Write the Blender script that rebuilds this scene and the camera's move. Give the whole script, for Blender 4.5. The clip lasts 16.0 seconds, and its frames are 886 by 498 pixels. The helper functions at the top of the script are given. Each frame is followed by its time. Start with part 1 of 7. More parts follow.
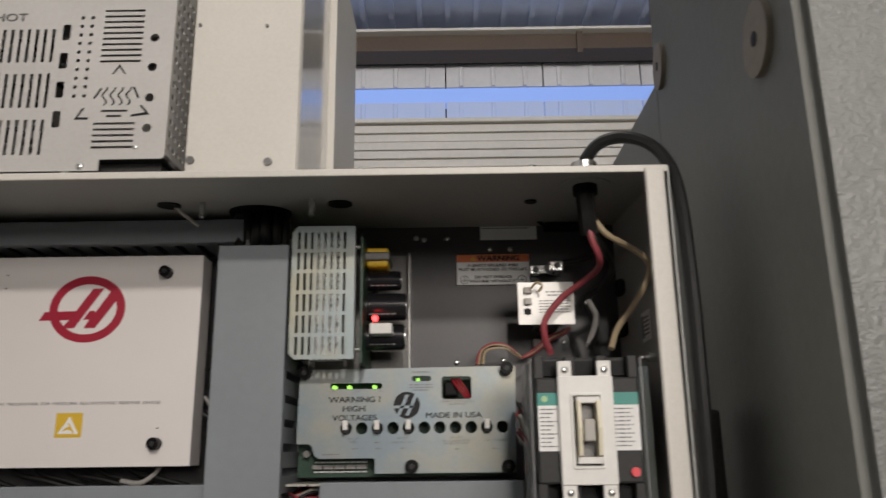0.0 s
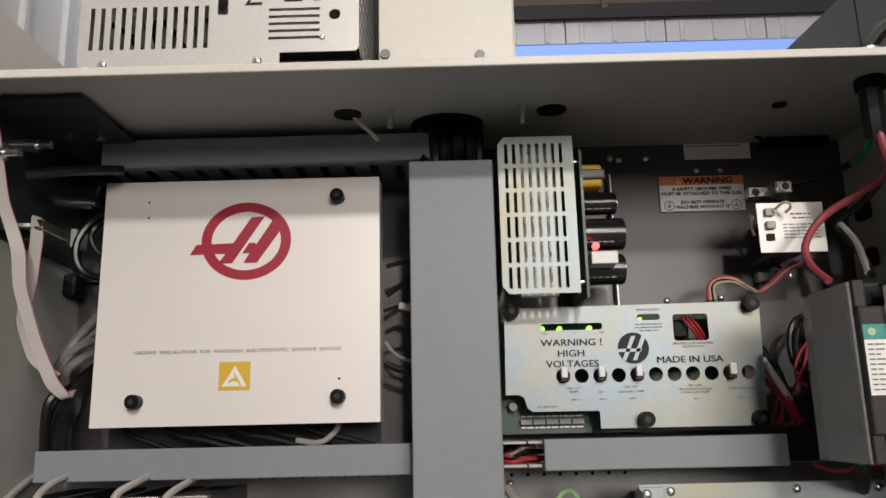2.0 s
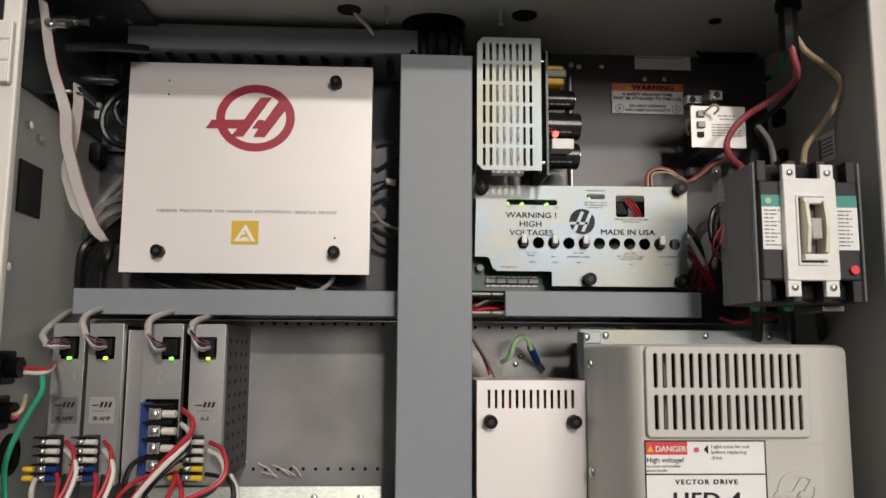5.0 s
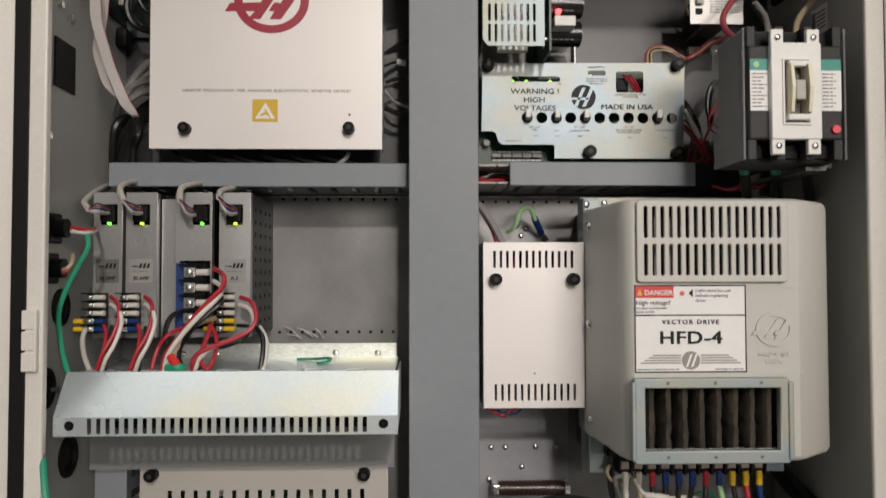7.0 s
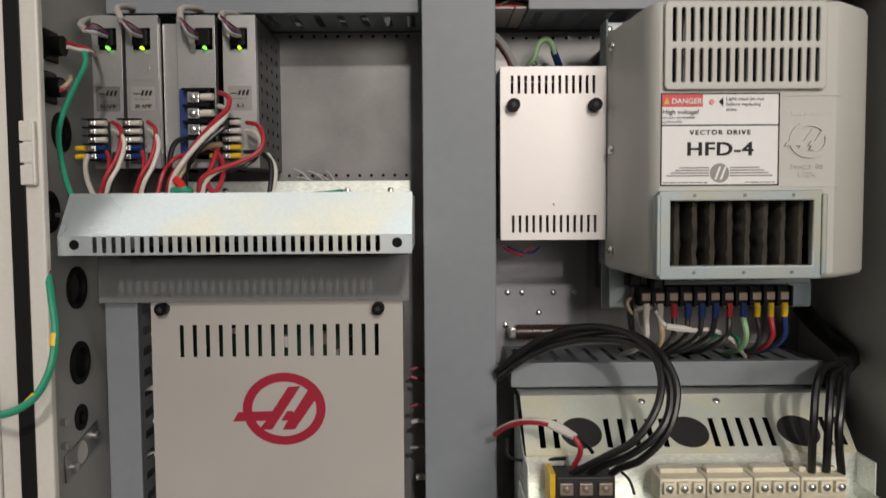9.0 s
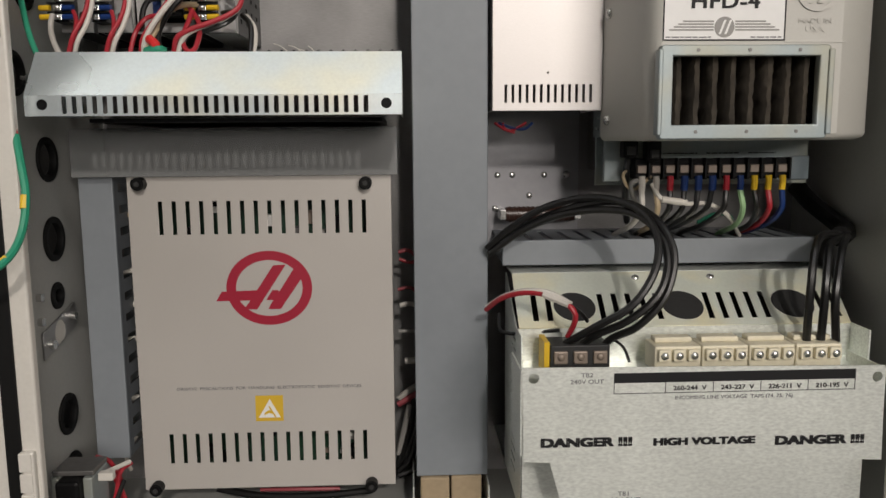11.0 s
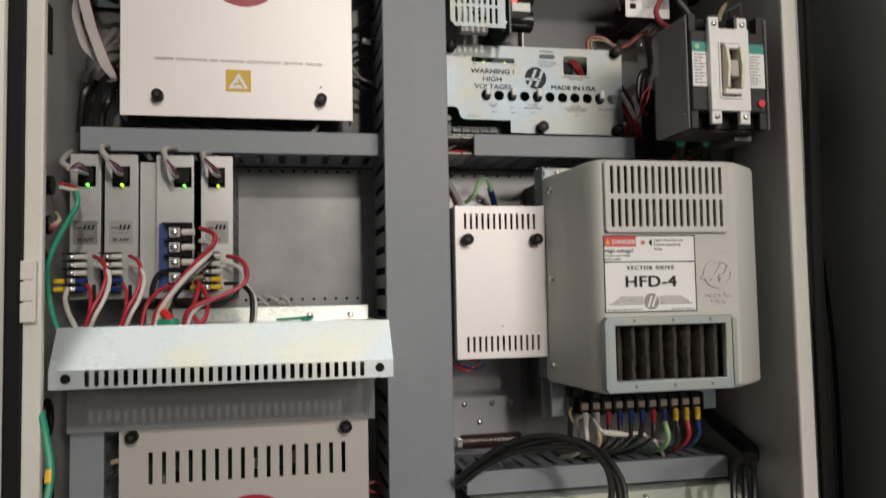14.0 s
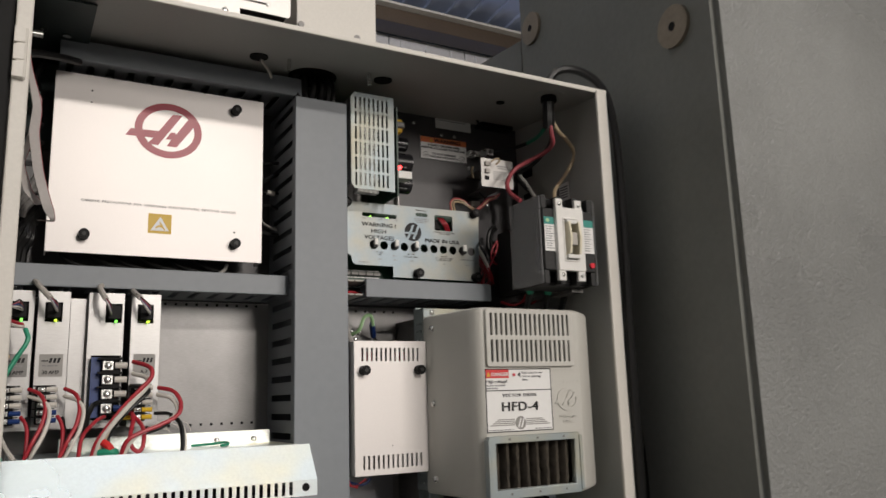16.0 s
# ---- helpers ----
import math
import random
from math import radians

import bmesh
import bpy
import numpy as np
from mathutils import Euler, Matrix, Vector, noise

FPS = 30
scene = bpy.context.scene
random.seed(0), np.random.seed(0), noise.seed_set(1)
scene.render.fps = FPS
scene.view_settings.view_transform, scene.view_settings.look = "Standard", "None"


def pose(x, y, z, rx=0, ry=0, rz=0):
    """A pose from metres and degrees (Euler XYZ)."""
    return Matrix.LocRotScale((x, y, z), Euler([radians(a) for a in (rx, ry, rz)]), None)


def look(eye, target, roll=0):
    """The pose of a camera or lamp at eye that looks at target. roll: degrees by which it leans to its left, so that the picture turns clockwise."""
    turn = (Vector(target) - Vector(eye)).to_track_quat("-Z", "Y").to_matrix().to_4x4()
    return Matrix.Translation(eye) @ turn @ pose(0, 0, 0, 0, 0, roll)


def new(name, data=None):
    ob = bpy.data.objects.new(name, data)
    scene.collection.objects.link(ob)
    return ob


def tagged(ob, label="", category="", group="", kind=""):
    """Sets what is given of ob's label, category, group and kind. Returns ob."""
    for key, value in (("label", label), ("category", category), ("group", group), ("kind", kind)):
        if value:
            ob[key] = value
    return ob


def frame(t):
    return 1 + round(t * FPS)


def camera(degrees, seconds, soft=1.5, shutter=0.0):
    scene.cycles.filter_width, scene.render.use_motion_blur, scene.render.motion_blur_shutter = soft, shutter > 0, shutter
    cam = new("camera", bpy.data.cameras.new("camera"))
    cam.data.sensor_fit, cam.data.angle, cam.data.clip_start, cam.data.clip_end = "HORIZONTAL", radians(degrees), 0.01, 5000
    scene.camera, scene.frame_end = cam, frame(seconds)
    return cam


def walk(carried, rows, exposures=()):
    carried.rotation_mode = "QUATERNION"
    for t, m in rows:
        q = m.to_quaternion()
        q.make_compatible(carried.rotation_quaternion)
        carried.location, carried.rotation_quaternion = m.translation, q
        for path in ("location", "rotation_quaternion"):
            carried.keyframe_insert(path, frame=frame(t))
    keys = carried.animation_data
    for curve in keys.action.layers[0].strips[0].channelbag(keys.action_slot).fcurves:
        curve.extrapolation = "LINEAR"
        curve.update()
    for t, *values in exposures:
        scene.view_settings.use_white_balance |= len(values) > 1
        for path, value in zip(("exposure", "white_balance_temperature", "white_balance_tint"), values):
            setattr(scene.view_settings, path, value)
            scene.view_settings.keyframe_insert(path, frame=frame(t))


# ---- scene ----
cam = camera(59.4, 16.0, shutter=0.4)
PATH = [
    (0, (-0.016, 0.03, 1.617), (-0.025, 1.963, 2.13), -0.7),
    (0.5, (-0.082, 0.032, 1.614), (-0.144, 1.969, 2.108), -0.6),
    (1, (-0.132, 0.091, 1.613), (-0.21, 2.034, 2.08), -0.8),
    (1.5, (-0.193, 0.146, 1.607), (-0.261, 2.092, 2.063), -1.0),
    (2, (-0.236, 0.175, 1.608), (-0.252, 2.128, 2.041), -1.3),
    (2.5, (-0.274, 0.156, 1.603), (-0.217, 2.115, 2.004), -1.3),
    (3, (-0.306, 0.137, 1.596), (-0.194, 2.101, 1.952), -0.9),
    (3.5, (-0.283, 0.124, 1.578), (-0.134, 2.094, 1.887), -0.4),
    (3.7, (-0.262, 0.109, 1.56), (-0.13, 2.079, 1.883), -0.1),
    (5.8, (-0.27, 0.028, 1.515), (-0.168, 2.017, 1.694), 0.4),
    (6, (-0.27, 0.018, 1.509), (-0.169, 2.009, 1.667), 0.4),
    (6.5, (-0.269, -0.005, 1.484), (-0.187, 1.99, 1.604), 0.2),
    (7, (-0.261, -0.002, 1.458), (-0.199, 1.996, 1.526), -0.1),
    (7.5, (-0.26, 0.006, 1.427), (-0.215, 2.006, 1.442), -0.3),
    (8, (-0.256, 0.021, 1.399), (-0.226, 2.021, 1.362), -0.5),
    (8.5, (-0.258, 0.024, 1.376), (-0.233, 2.023, 1.295), -0.4),
    (9, (-0.262, 0.031, 1.351), (-0.236, 2.027, 1.233), -0.4),
    (9.5, (-0.258, 0.04, 1.324), (-0.231, 2.032, 1.155), -0.3),
    (10, (-0.256, 0.05, 1.299), (-0.223, 2.037, 1.075), -0.3),
    (10.2, (-0.255, 0.06, 1.287), (-0.221, 2.043, 1.035), -0.4),
    (12.3, (-0.331, -0.019, 1.28), (-0.119, 1.949, 0.993), -0.2),
    (12.5, (-0.334, -0.04, 1.291), (-0.109, 1.93, 1.032), -0.3),
    (13, (-0.338, -0.076, 1.326), (-0.07, 1.9, 1.175), -0.5),
    (13.5, (-0.351, -0.075, 1.361), (-0.027, 1.899, 1.346), -0.7),
    (14, (-0.395, -0.045, 1.387), (0.015, 1.909, 1.507), -1.1),
    (14.5, (-0.47, -0.041, 1.416), (0.072, 1.87, 1.646), -1.7),
    (15, (-0.536, -0.058, 1.432), (0.17, 1.788, 1.741), -2.2),
    (15.5, (-0.567, -0.096, 1.424), (0.289, 1.676, 1.777), -2.2),
    (16, (-0.612, -0.152, 1.412), (0.35, 1.559, 1.789), -1.8),
]
walk(cam, [(t, look(eye, target, roll)) for t, eye, target, roll in PATH],
     ((0.0, -0.22), (0.4, 0.16), (1.0, 0.18), (2.0, 0.10), (3.5, 0.08), (6.0, -0.02), (8.0, -0.19), (10.0, -0.22), (12.5, -0.1), (14.0, -0.3), (16.0, -0.22)))

# ---- world and light ----
world = bpy.data.worlds.new("world")
scene.world = world
world.use_nodes = True
world.node_tree.nodes["Background"].inputs[0].default_value = (0.75, 0.85, 1.0, 1)
world.node_tree.nodes["Background"].inputs[1].default_value = 0.008


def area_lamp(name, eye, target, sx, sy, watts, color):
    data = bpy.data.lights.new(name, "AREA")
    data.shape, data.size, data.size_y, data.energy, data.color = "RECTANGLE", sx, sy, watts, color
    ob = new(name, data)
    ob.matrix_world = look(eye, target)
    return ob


# a high-bay lamp behind the camera throws the sharp shadows; three fills are added
area_lamp("high_bay_lamp", (0.70, -6.2, 4.62), (-0.2, 0.9, 1.35), 0.30, 0.30, 245, (1.0, 0.92, 0.845))
# wide fills with no known source, added to soften the shade
area_lamp("front_fill", (2.4, -7.6, 3.1), (-0.2, 0.9, 1.35), 3.0, 1.9, 300, (1.0, 0.92, 0.85))
area_lamp("right_fill", (2.2, -4.6, 5.2), (-0.2, 0.9, 1.3), 4.0, 1.6, 40, (1.0, 0.92, 0.86))
area_lamp("far_wall_fill", (0.0, 4.0, 5.6), (0.0, 7.5, 5.0), 6.0, 1.0, 75, (0.97, 0.95, 1.0))


# ---- materials ----
def material(name, color, rough=0.5, metal=0.0, grain=0.06, grain_size=40, stain=0.08, stain_size=3.0, bump=0.02, stretch=(1, 1, 1), coat=0.0, piece=0.0, spec=0.5, depth=0.002):
    m = bpy.data.materials.new(name)
    m.use_nodes = True
    n, l = m.node_tree.nodes, m.node_tree.links
    b = n["Principled BSDF"]
    co = n.new("ShaderNodeTexCoord")
    mp = n.new("ShaderNodeMapping")
    mp.inputs["Scale"].default_value = stretch
    l.new(co.outputs["Object"], mp.inputs["Vector"])
    fine, wide = n.new("ShaderNodeTexNoise"), n.new("ShaderNodeTexNoise")
    fine.inputs["Scale"].default_value, fine.inputs["Detail"].default_value = grain_size, 6
    wide.inputs["Scale"].default_value, wide.inputs["Detail"].default_value = stain_size, 4
    l.new(mp.outputs[0], fine.inputs["Vector"])
    l.new(co.outputs["Object"], wide.inputs["Vector"])

    def spread(node, amount):
        r = n.new("ShaderNodeMapRange")
        r.inputs["From Min"].default_value, r.inputs["From Max"].default_value = 0.3, 0.7
        r.inputs["To Min"].default_value, r.inputs["To Max"].default_value = 1 - amount, 1 + amount
        l.new(node.outputs[0], r.inputs["Value"])
        return r.outputs[0]

    mul = n.new("ShaderNodeMath")
    mul.operation = "MULTIPLY"
    l.new(spread(fine, grain), mul.inputs[0])
    l.new(spread(wide, stain), mul.inputs[1])
    value = mul.outputs[0]
    if piece:
        info, r, m2 = n.new("ShaderNodeObjectInfo"), n.new("ShaderNodeMapRange"), n.new("ShaderNodeMath")
        r.inputs["To Min"].default_value, r.inputs["To Max"].default_value = 1 - piece, 1 + piece
        m2.operation = "MULTIPLY"
        l.new(info.outputs["Random"], r.inputs["Value"])
        l.new(r.outputs[0], m2.inputs[0])
        l.new(value, m2.inputs[1])
        value = m2.outputs[0]
    mix = n.new("ShaderNodeVectorMath")
    mix.operation = "SCALE"
    mix.inputs[0].default_value = color
    l.new(value, mix.inputs["Scale"])
    l.new(mix.outputs[0], b.inputs["Base Color"])
    rr = n.new("ShaderNodeMapRange")
    rr.inputs["To Min"].default_value, rr.inputs["To Max"].default_value = max(0.03, rough - 0.08), min(1, rough + 0.1)
    l.new(wide.outputs[0], rr.inputs["Value"])
    l.new(rr.outputs[0], b.inputs["Roughness"])
    b.inputs["Metallic"].default_value = metal
    b.inputs["Coat Weight"].default_value = coat
    b.inputs["Specular IOR Level"].default_value = spec
    if bump:
        bp = n.new("ShaderNodeBump")
        bp.inputs["Strength"].default_value, bp.inputs["Distance"].default_value = bump, depth
        l.new(fine.outputs[0], bp.inputs["Height"])
        l.new(bp.outputs[0], b.inputs["Normal"])
    return m


def zinc(name, color, warm, rough=0.34, size=9.0, metal=0.7, stretch=(1, 1, 1)):
    """Yellow-passivated zinc plate: grey metal with drifting yellow and blue tints."""
    m = material(name, color, rough, metal, 0.03, 320, 0.05, size, 0.006, stretch)
    n, l = m.node_tree.nodes, m.node_tree.links
    b = n["Principled BSDF"]
    old = b.inputs["Base Color"].links[0].from_socket
    co, nz, ramp, mx = n.new("ShaderNodeTexCoord"), n.new("ShaderNodeTexNoise"), n.new("ShaderNodeValToRGB"), n.new("ShaderNodeMix")
    nz.inputs["Scale"].default_value, nz.inputs["Detail"].default_value = size, 3
    l.new(co.outputs["Object"], nz.inputs["Vector"])
    ramp.color_ramp.elements[0].position, ramp.color_ramp.elements[0].color = 0.42, (0.9, 0.98, 1.05, 1)
    ramp.color_ramp.elements[1].position, ramp.color_ramp.elements[1].color = 0.68, (*warm, 1)
    l.new(nz.outputs[0], ramp.inputs[0])
    mx.data_type, mx.blend_type = "RGBA", "MULTIPLY"
    mx.inputs["Factor"].default_value = 1
    l.new(old, mx.inputs["A"])
    l.new(ramp.outputs[0], mx.inputs["B"])
    l.new(mx.outputs["Result"], b.inputs["Base Color"])
    return m


def glow(name, color, strength):
    m = bpy.data.materials.new(name)
    m.use_nodes = True
    b = m.node_tree.nodes["Principled BSDF"]
    b.inputs["Base Color"].default_value = (*[c * 0.5 for c in color], 1)
    b.inputs["Emission Color"].default_value = (*color, 1)
    b.inputs["Emission Strength"].default_value = strength
    return m


CREAM = material("cream_powder_coat", (0.62, 0.595, 0.545), 0.42, 0, 0.03, 300, 0.04, 4, 0.05)
CABINET = material("cabinet_grey_paint", (0.375, 0.378, 0.36), 0.45, 0, 0.03, 260, 0.08, 5, 0.06)
BACKPLATE = material("backplate_dark_grey", (0.053, 0.050, 0.053), 0.40, 0, 0.05, 120, 0.14, 7, 0.04)
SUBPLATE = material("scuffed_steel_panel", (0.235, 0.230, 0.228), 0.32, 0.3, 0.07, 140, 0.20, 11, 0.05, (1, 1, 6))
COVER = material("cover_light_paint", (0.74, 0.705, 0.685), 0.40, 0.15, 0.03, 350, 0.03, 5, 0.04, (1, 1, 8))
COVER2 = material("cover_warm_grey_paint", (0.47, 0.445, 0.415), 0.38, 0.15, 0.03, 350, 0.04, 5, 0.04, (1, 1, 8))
DUCT = material("duct_grey_plastic", (0.205, 0.225, 0.245), 0.48, 0, 0.03, 90, 0.06, 5, 0.02)
DUCTSLOT = material("duct_wall_plastic", (0.17, 0.185, 0.20), 0.5, 0, 0.03, 90, 0.06, 5, 0.02)
DRIVE = material("drive_moulded_plastic", (0.50, 0.49, 0.45), 0.46, 0, 0.02, 500, 0.04, 5, 0.06)
ZINC = zinc("zinc_plate", (0.92, 0.93, 0.89), (1.04, 0.96, 0.74), 0.30, 7, 0.7)
ZINCBLUE = zinc("blue_zinc_plate", (0.235, 0.262, 0.272), (1.16, 1.02, 0.84), 0.42, 16, 0.5)
ZINCYEL = zinc("yellow_zinc_plate", (0.95, 0.92, 0.76), (1.04, 0.98, 0.76), 0.30, 10, 0.35)
ZINCDULL = zinc("dull_zinc_plate", (0.33, 0.35, 0.335), (1.06, 0.98, 0.82), 0.50, 14, 0.5)
GALV = material("galvanised_spangle", (0.80, 0.83, 0.78), 0.34, 0.55, 0.13, 480, 0.07, 10, 0.06, (0.45, 1, 1))
ALU = material("brushed_aluminium", (0.40, 0.395, 0.39), 0.38, 0.75, 0.06, 160, 0.06, 8, 0.04, (1, 1, 12))
STEEL = material("bright_steel", (0.68, 0.68, 0.66), 0.25, 0.95, 0.05, 300, 0.08, 30, 0.02)
BRASS = material("aged_brass", (0.26, 0.21, 0.17), 0.45, 0.3)
DARKSTEEL = material("dark_steel", (0.16, 0.155, 0.15), 0.5, 0.6, 0.1, 200, 0.1, 12, 0.05)
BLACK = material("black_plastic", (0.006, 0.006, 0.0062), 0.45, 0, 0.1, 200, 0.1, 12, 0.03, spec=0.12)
RUBBER = material("black_rubber", (0.006, 0.006, 0.006), 0.6, 0, 0.1, 200, 0.1, 12, 0.05, spec=0.2)
CHARCOAL = material("charcoal_plastic", (0.034, 0.034, 0.034), 0.45, 0, 0.08, 300, 0.06, 12, 0.05, spec=0.2)
CABLE = material("black_cable_jacket", (0.007, 0.007, 0.007), 0.34, 0, 0.1, 200, 0.1, 12, 0.02)
INK = material("black_ink", (0.015, 0.015, 0.016), 0.5, 0, 0.02, 100, 0.02, 10, 0, spec=0.2)
GREYINK = material("grey_ink", (0.16, 0.16, 0.165), 0.5, 0, 0.02, 100, 0.02, 10, 0)
REDINK = material("crimson_paint", (0.33, 0.012, 0.035), 0.4, 0, 0.02, 100, 0.03, 10, 0)
YELLOW = material("yellow_label", (0.62, 0.40, 0.03), 0.45, 0, 0.02, 100, 0.03, 10, 0)
ORANGE = material("orange_label", (0.72, 0.17, 0.05), 0.45, 0, 0.02, 100, 0.03, 10, 0)
WHITE = material("white_plastic", (0.72, 0.71, 0.68), 0.42, 0, 0.03, 100, 0.04, 10, 0.02)
LABEL = material("white_label", (0.76, 0.755, 0.74), 0.45, 0, 0.02, 100, 0.03, 10, 0)
IVORY = material("ivory_ceramic", (0.70, 0.65, 0.50), 0.5, 0, 0.04, 160, 0.06, 20, 0.04)
PCB = material("green_circuit_board", (0.008, 0.040, 0.021), 0.4, 0, 0.2, 260, 0.1, 30, 0.1)
TEAL = material("teal_print", (0.03, 0.25, 0.21), 0.45, 0, 0.02, 100, 0.03, 10, 0)
RED = material("red_wire", (0.36, 0.018, 0.03), 0.42, 0, 0.03, 100, 0.06, 30, 0)
PINK = material("faded_red_wire", (0.30, 0.055, 0.068), 0.5, 0, 0.03, 100, 0.08, 30, 0)
WIREWHITE = material("white_wire", (0.60, 0.57, 0.52), 0.45, 0, 0.03, 100, 0.06, 30, 0)
TAN = material("tan_wire", (0.46, 0.36, 0.23), 0.5, 0, 0.03, 100, 0.08, 30, 0)
GREEN = material("green_wire", (0.02, 0.26, 0.15), 0.42, 0, 0.03, 100, 0.06, 30, 0)
PALEGREEN = material("pale_green_wire", (0.32, 0.52, 0.27), 0.42, 0, 0.03, 100, 0.06, 30, 0)
BLUE = material("blue_sleeve", (0.010, 0.035, 0.15), 0.4, 0, 0.03, 100, 0.06, 30, 0)
YELSLEEVE = material("yellow_sleeve", (0.70, 0.45, 0.02), 0.4, 0, 0.03, 100, 0.06, 30, 0)
GREYWIRE = material("grey_cable", (0.27, 0.26, 0.245), 0.5, 0, 0.04, 100, 0.06, 30, 0.02)
BEIGEWIRE = material("beige_cable", (0.42, 0.395, 0.36), 0.5, 0, 0.04, 100, 0.06, 30, 0.02)
ASHWIRE = material("ash_grey_cable", (0.12, 0.115, 0.11), 0.5, 0, 0.15, 300, 0.06, 30, 0.02)
RIBBON = material("grey_ribbon_cable", (0.46, 0.43, 0.415), 0.5, 0, 0.04, 400, 0.04, 10, 0.02)
COLUMN = material("column_darker_grey", (0.158, 0.162, 0.148), 0.5, 0, 0.05, 90, 0.12, 4, 0.25)
COLUMNFACE = material("column_lighter_grey", (0.215, 0.22, 0.213), 0.28, 0, 0.06, 190, 0.16, 3.5, 0.9, depth=0.0024)
WASHER = material("tan_steel_washer", (0.26, 0.22, 0.17), 0.5, 0.3, 0.08, 100, 0.1, 20, 0.05)
FILTER = material("dusty_filter_felt", (0.046, 0.038, 0.028), 0.95, 0, 0.35, 90, 0.25, 14, 0.6)
FOAM = material("brown_cardboard", (0.36, 0.28, 0.18), 0.85, 0, 0.08, 150, 0.1, 15, 0.1)
SIDING = material("cream_wall_siding", (0.62, 0.59, 0.53), 0.6, 0, 0.03, 20, 0.06, 1, 0)
WALLWHITE = material("white_wall_sheet", (0.66, 0.66, 0.67), 0.55, 0, 0.03, 20, 0.06, 1, 0)
ROOF = material("grey_blue_roof_sheet", (0.42, 0.48, 0.62), 0.32, 0.4, 0.04, 12, 0.2, 1.2, 0)
BEAM = material("brown_steel_beam", (0.085, 0.060, 0.040), 0.6, 0, 0.08, 30, 0.1, 2, 0.02)
GLOSSCREAM = material("cream_gloss_paint", (0.50, 0.485, 0.45), 0.16, 0, 0.03, 40, 0.05, 3, 0.02, coat=0.6)
BOXGREY = material("pale_grey_sheet", (0.56, 0.545, 0.525), 0.42, 0.35, 0.03, 250, 0.05, 6, 0.03)
DARKZINC = material("dark_green_zinc", (0.028, 0.040, 0.040), 0.45, 0.4, 0.08, 120, 0.15, 9, 0.03)
SLEEVE = material("black_capacitor_sleeve", (0.010, 0.010, 0.012), 0.22, 0, 0.05, 200, 0.05, 20, 0.01)
ENAMEL = material("brown_enamel", (0.045, 0.022, 0.016), 0.32, 0, 0.15, 160, 0.15, 30, 0.04)
# unseen hall walls: shade put into the colour, darker than the siding
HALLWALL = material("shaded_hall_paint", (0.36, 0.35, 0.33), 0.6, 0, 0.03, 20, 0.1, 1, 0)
CONCRETE = material("concrete_floor", (0.065, 0.064, 0.062), 0.6, 0, 0.1, 30, 0.12, 1, 0.05)
# glow of the unseen panes added under the roof
ADDEDGLOW = glow("added_roof_glow", (1.0, 0.97, 0.90), 1.4)
SKYLIGHT = glow("skylight_sheet", (0.30, 0.47, 1.0), 0.62)
PALEBLUE = glow("dim_daylight_sheet", (0.55, 0.66, 0.98), 0.30)
LEDGREEN = glow("green_led", (0.22, 1.0, 0.10), 2.0)
LEDYELLOW = glow("yellow_green_led", (0.62, 1.0, 0.05), 1.8)
LEDRED = glow("red_led", (1.0, 0.03, 0.03), 9.0)
LEDDIM = glow("dim_green_led", (0.35, 0.80, 0.10), 1.8)

SMOKE = bpy.data.materials.new("smoke_tinted_plastic")
SMOKE.use_nodes = True
SMOKE.node_tree.nodes["Principled BSDF"].inputs["Base Color"].default_value = (0.55, 0.55, 0.56, 1)
SMOKE.node_tree.nodes["Principled BSDF"].inputs["Roughness"].default_value = 0.25
SMOKE.node_tree.nodes["Principled BSDF"].inputs["Alpha"].default_value = 0.22
CLEAR = bpy.data.materials.new("clear_plastic_sheet")
CLEAR.use_nodes = True
CLEAR.node_tree.nodes["Principled BSDF"].inputs["Base Color"].default_value = (0.30, 0.31, 0.31, 1)
CLEAR.node_tree.nodes["Principled BSDF"].inputs["Roughness"].default_value = 0.3
CLEAR.node_tree.nodes["Principled BSDF"].inputs["Alpha"].default_value = 0.42


# ---- helpers for meshes ----
def thing(name, at, label, category, group="", kind=""):
    ob = new(name)
    ob.empty_display_size = 0.02
    ob.location = at
    return tagged(ob, label, category, group, kind)


def place_of(ob):
    return Vector(ob.location) if ob.parent is None else Vector((0, 0, 0))


def attach(ob, parent, label=""):
    if parent is not None:
        ob.parent = parent
        ob.matrix_parent_inverse = Matrix.Translation(-place_of(parent))
    return tagged(ob, label)


def part(name, bm, mat, parent=None, label="", smooth=False):
    """One mesh object, its vertices in world metres, under a thing or a part."""
    if isinstance(bm, bpy.types.Mesh):
        me = bm
        me.name = name
    else:
        me = bpy.data.meshes.new(name)
        bmesh.ops.recalc_face_normals(bm, faces=bm.faces)
        bm.to_mesh(me)
        bm.free()
    me.materials.clear()
    me.materials.append(mat)
    if smooth:
        me.shade_smooth()
        me.set_sharp_from_angle(angle=radians(40))
    return attach(new(name, me), parent, label)


def box(bm, x0, x1, y0, y1, z0, z1, bev=0.0, seg=2):
    m = Matrix.Translation(((x0 + x1) / 2, (y0 + y1) / 2, (z0 + z1) / 2)) @ Matrix.Diagonal((abs(x1 - x0), abs(y1 - y0), abs(z1 - z0), 1))
    made = bmesh.ops.create_cube(bm, size=1, matrix=m)["verts"]
    if bev:
        edges = {e for v in made for e in v.link_edges}
        bmesh.ops.bevel(bm, geom=list(edges), offset=bev, segments=seg, affect="EDGES", profile=0.5)
    return bm


def B(*a, **k):
    return box(bmesh.new(), *a, **k)


AXES = {"x": pose(0, 0, 0, 0, 90, 0), "y": pose(0, 0, 0, 90, 0, 0), "z": Matrix()}


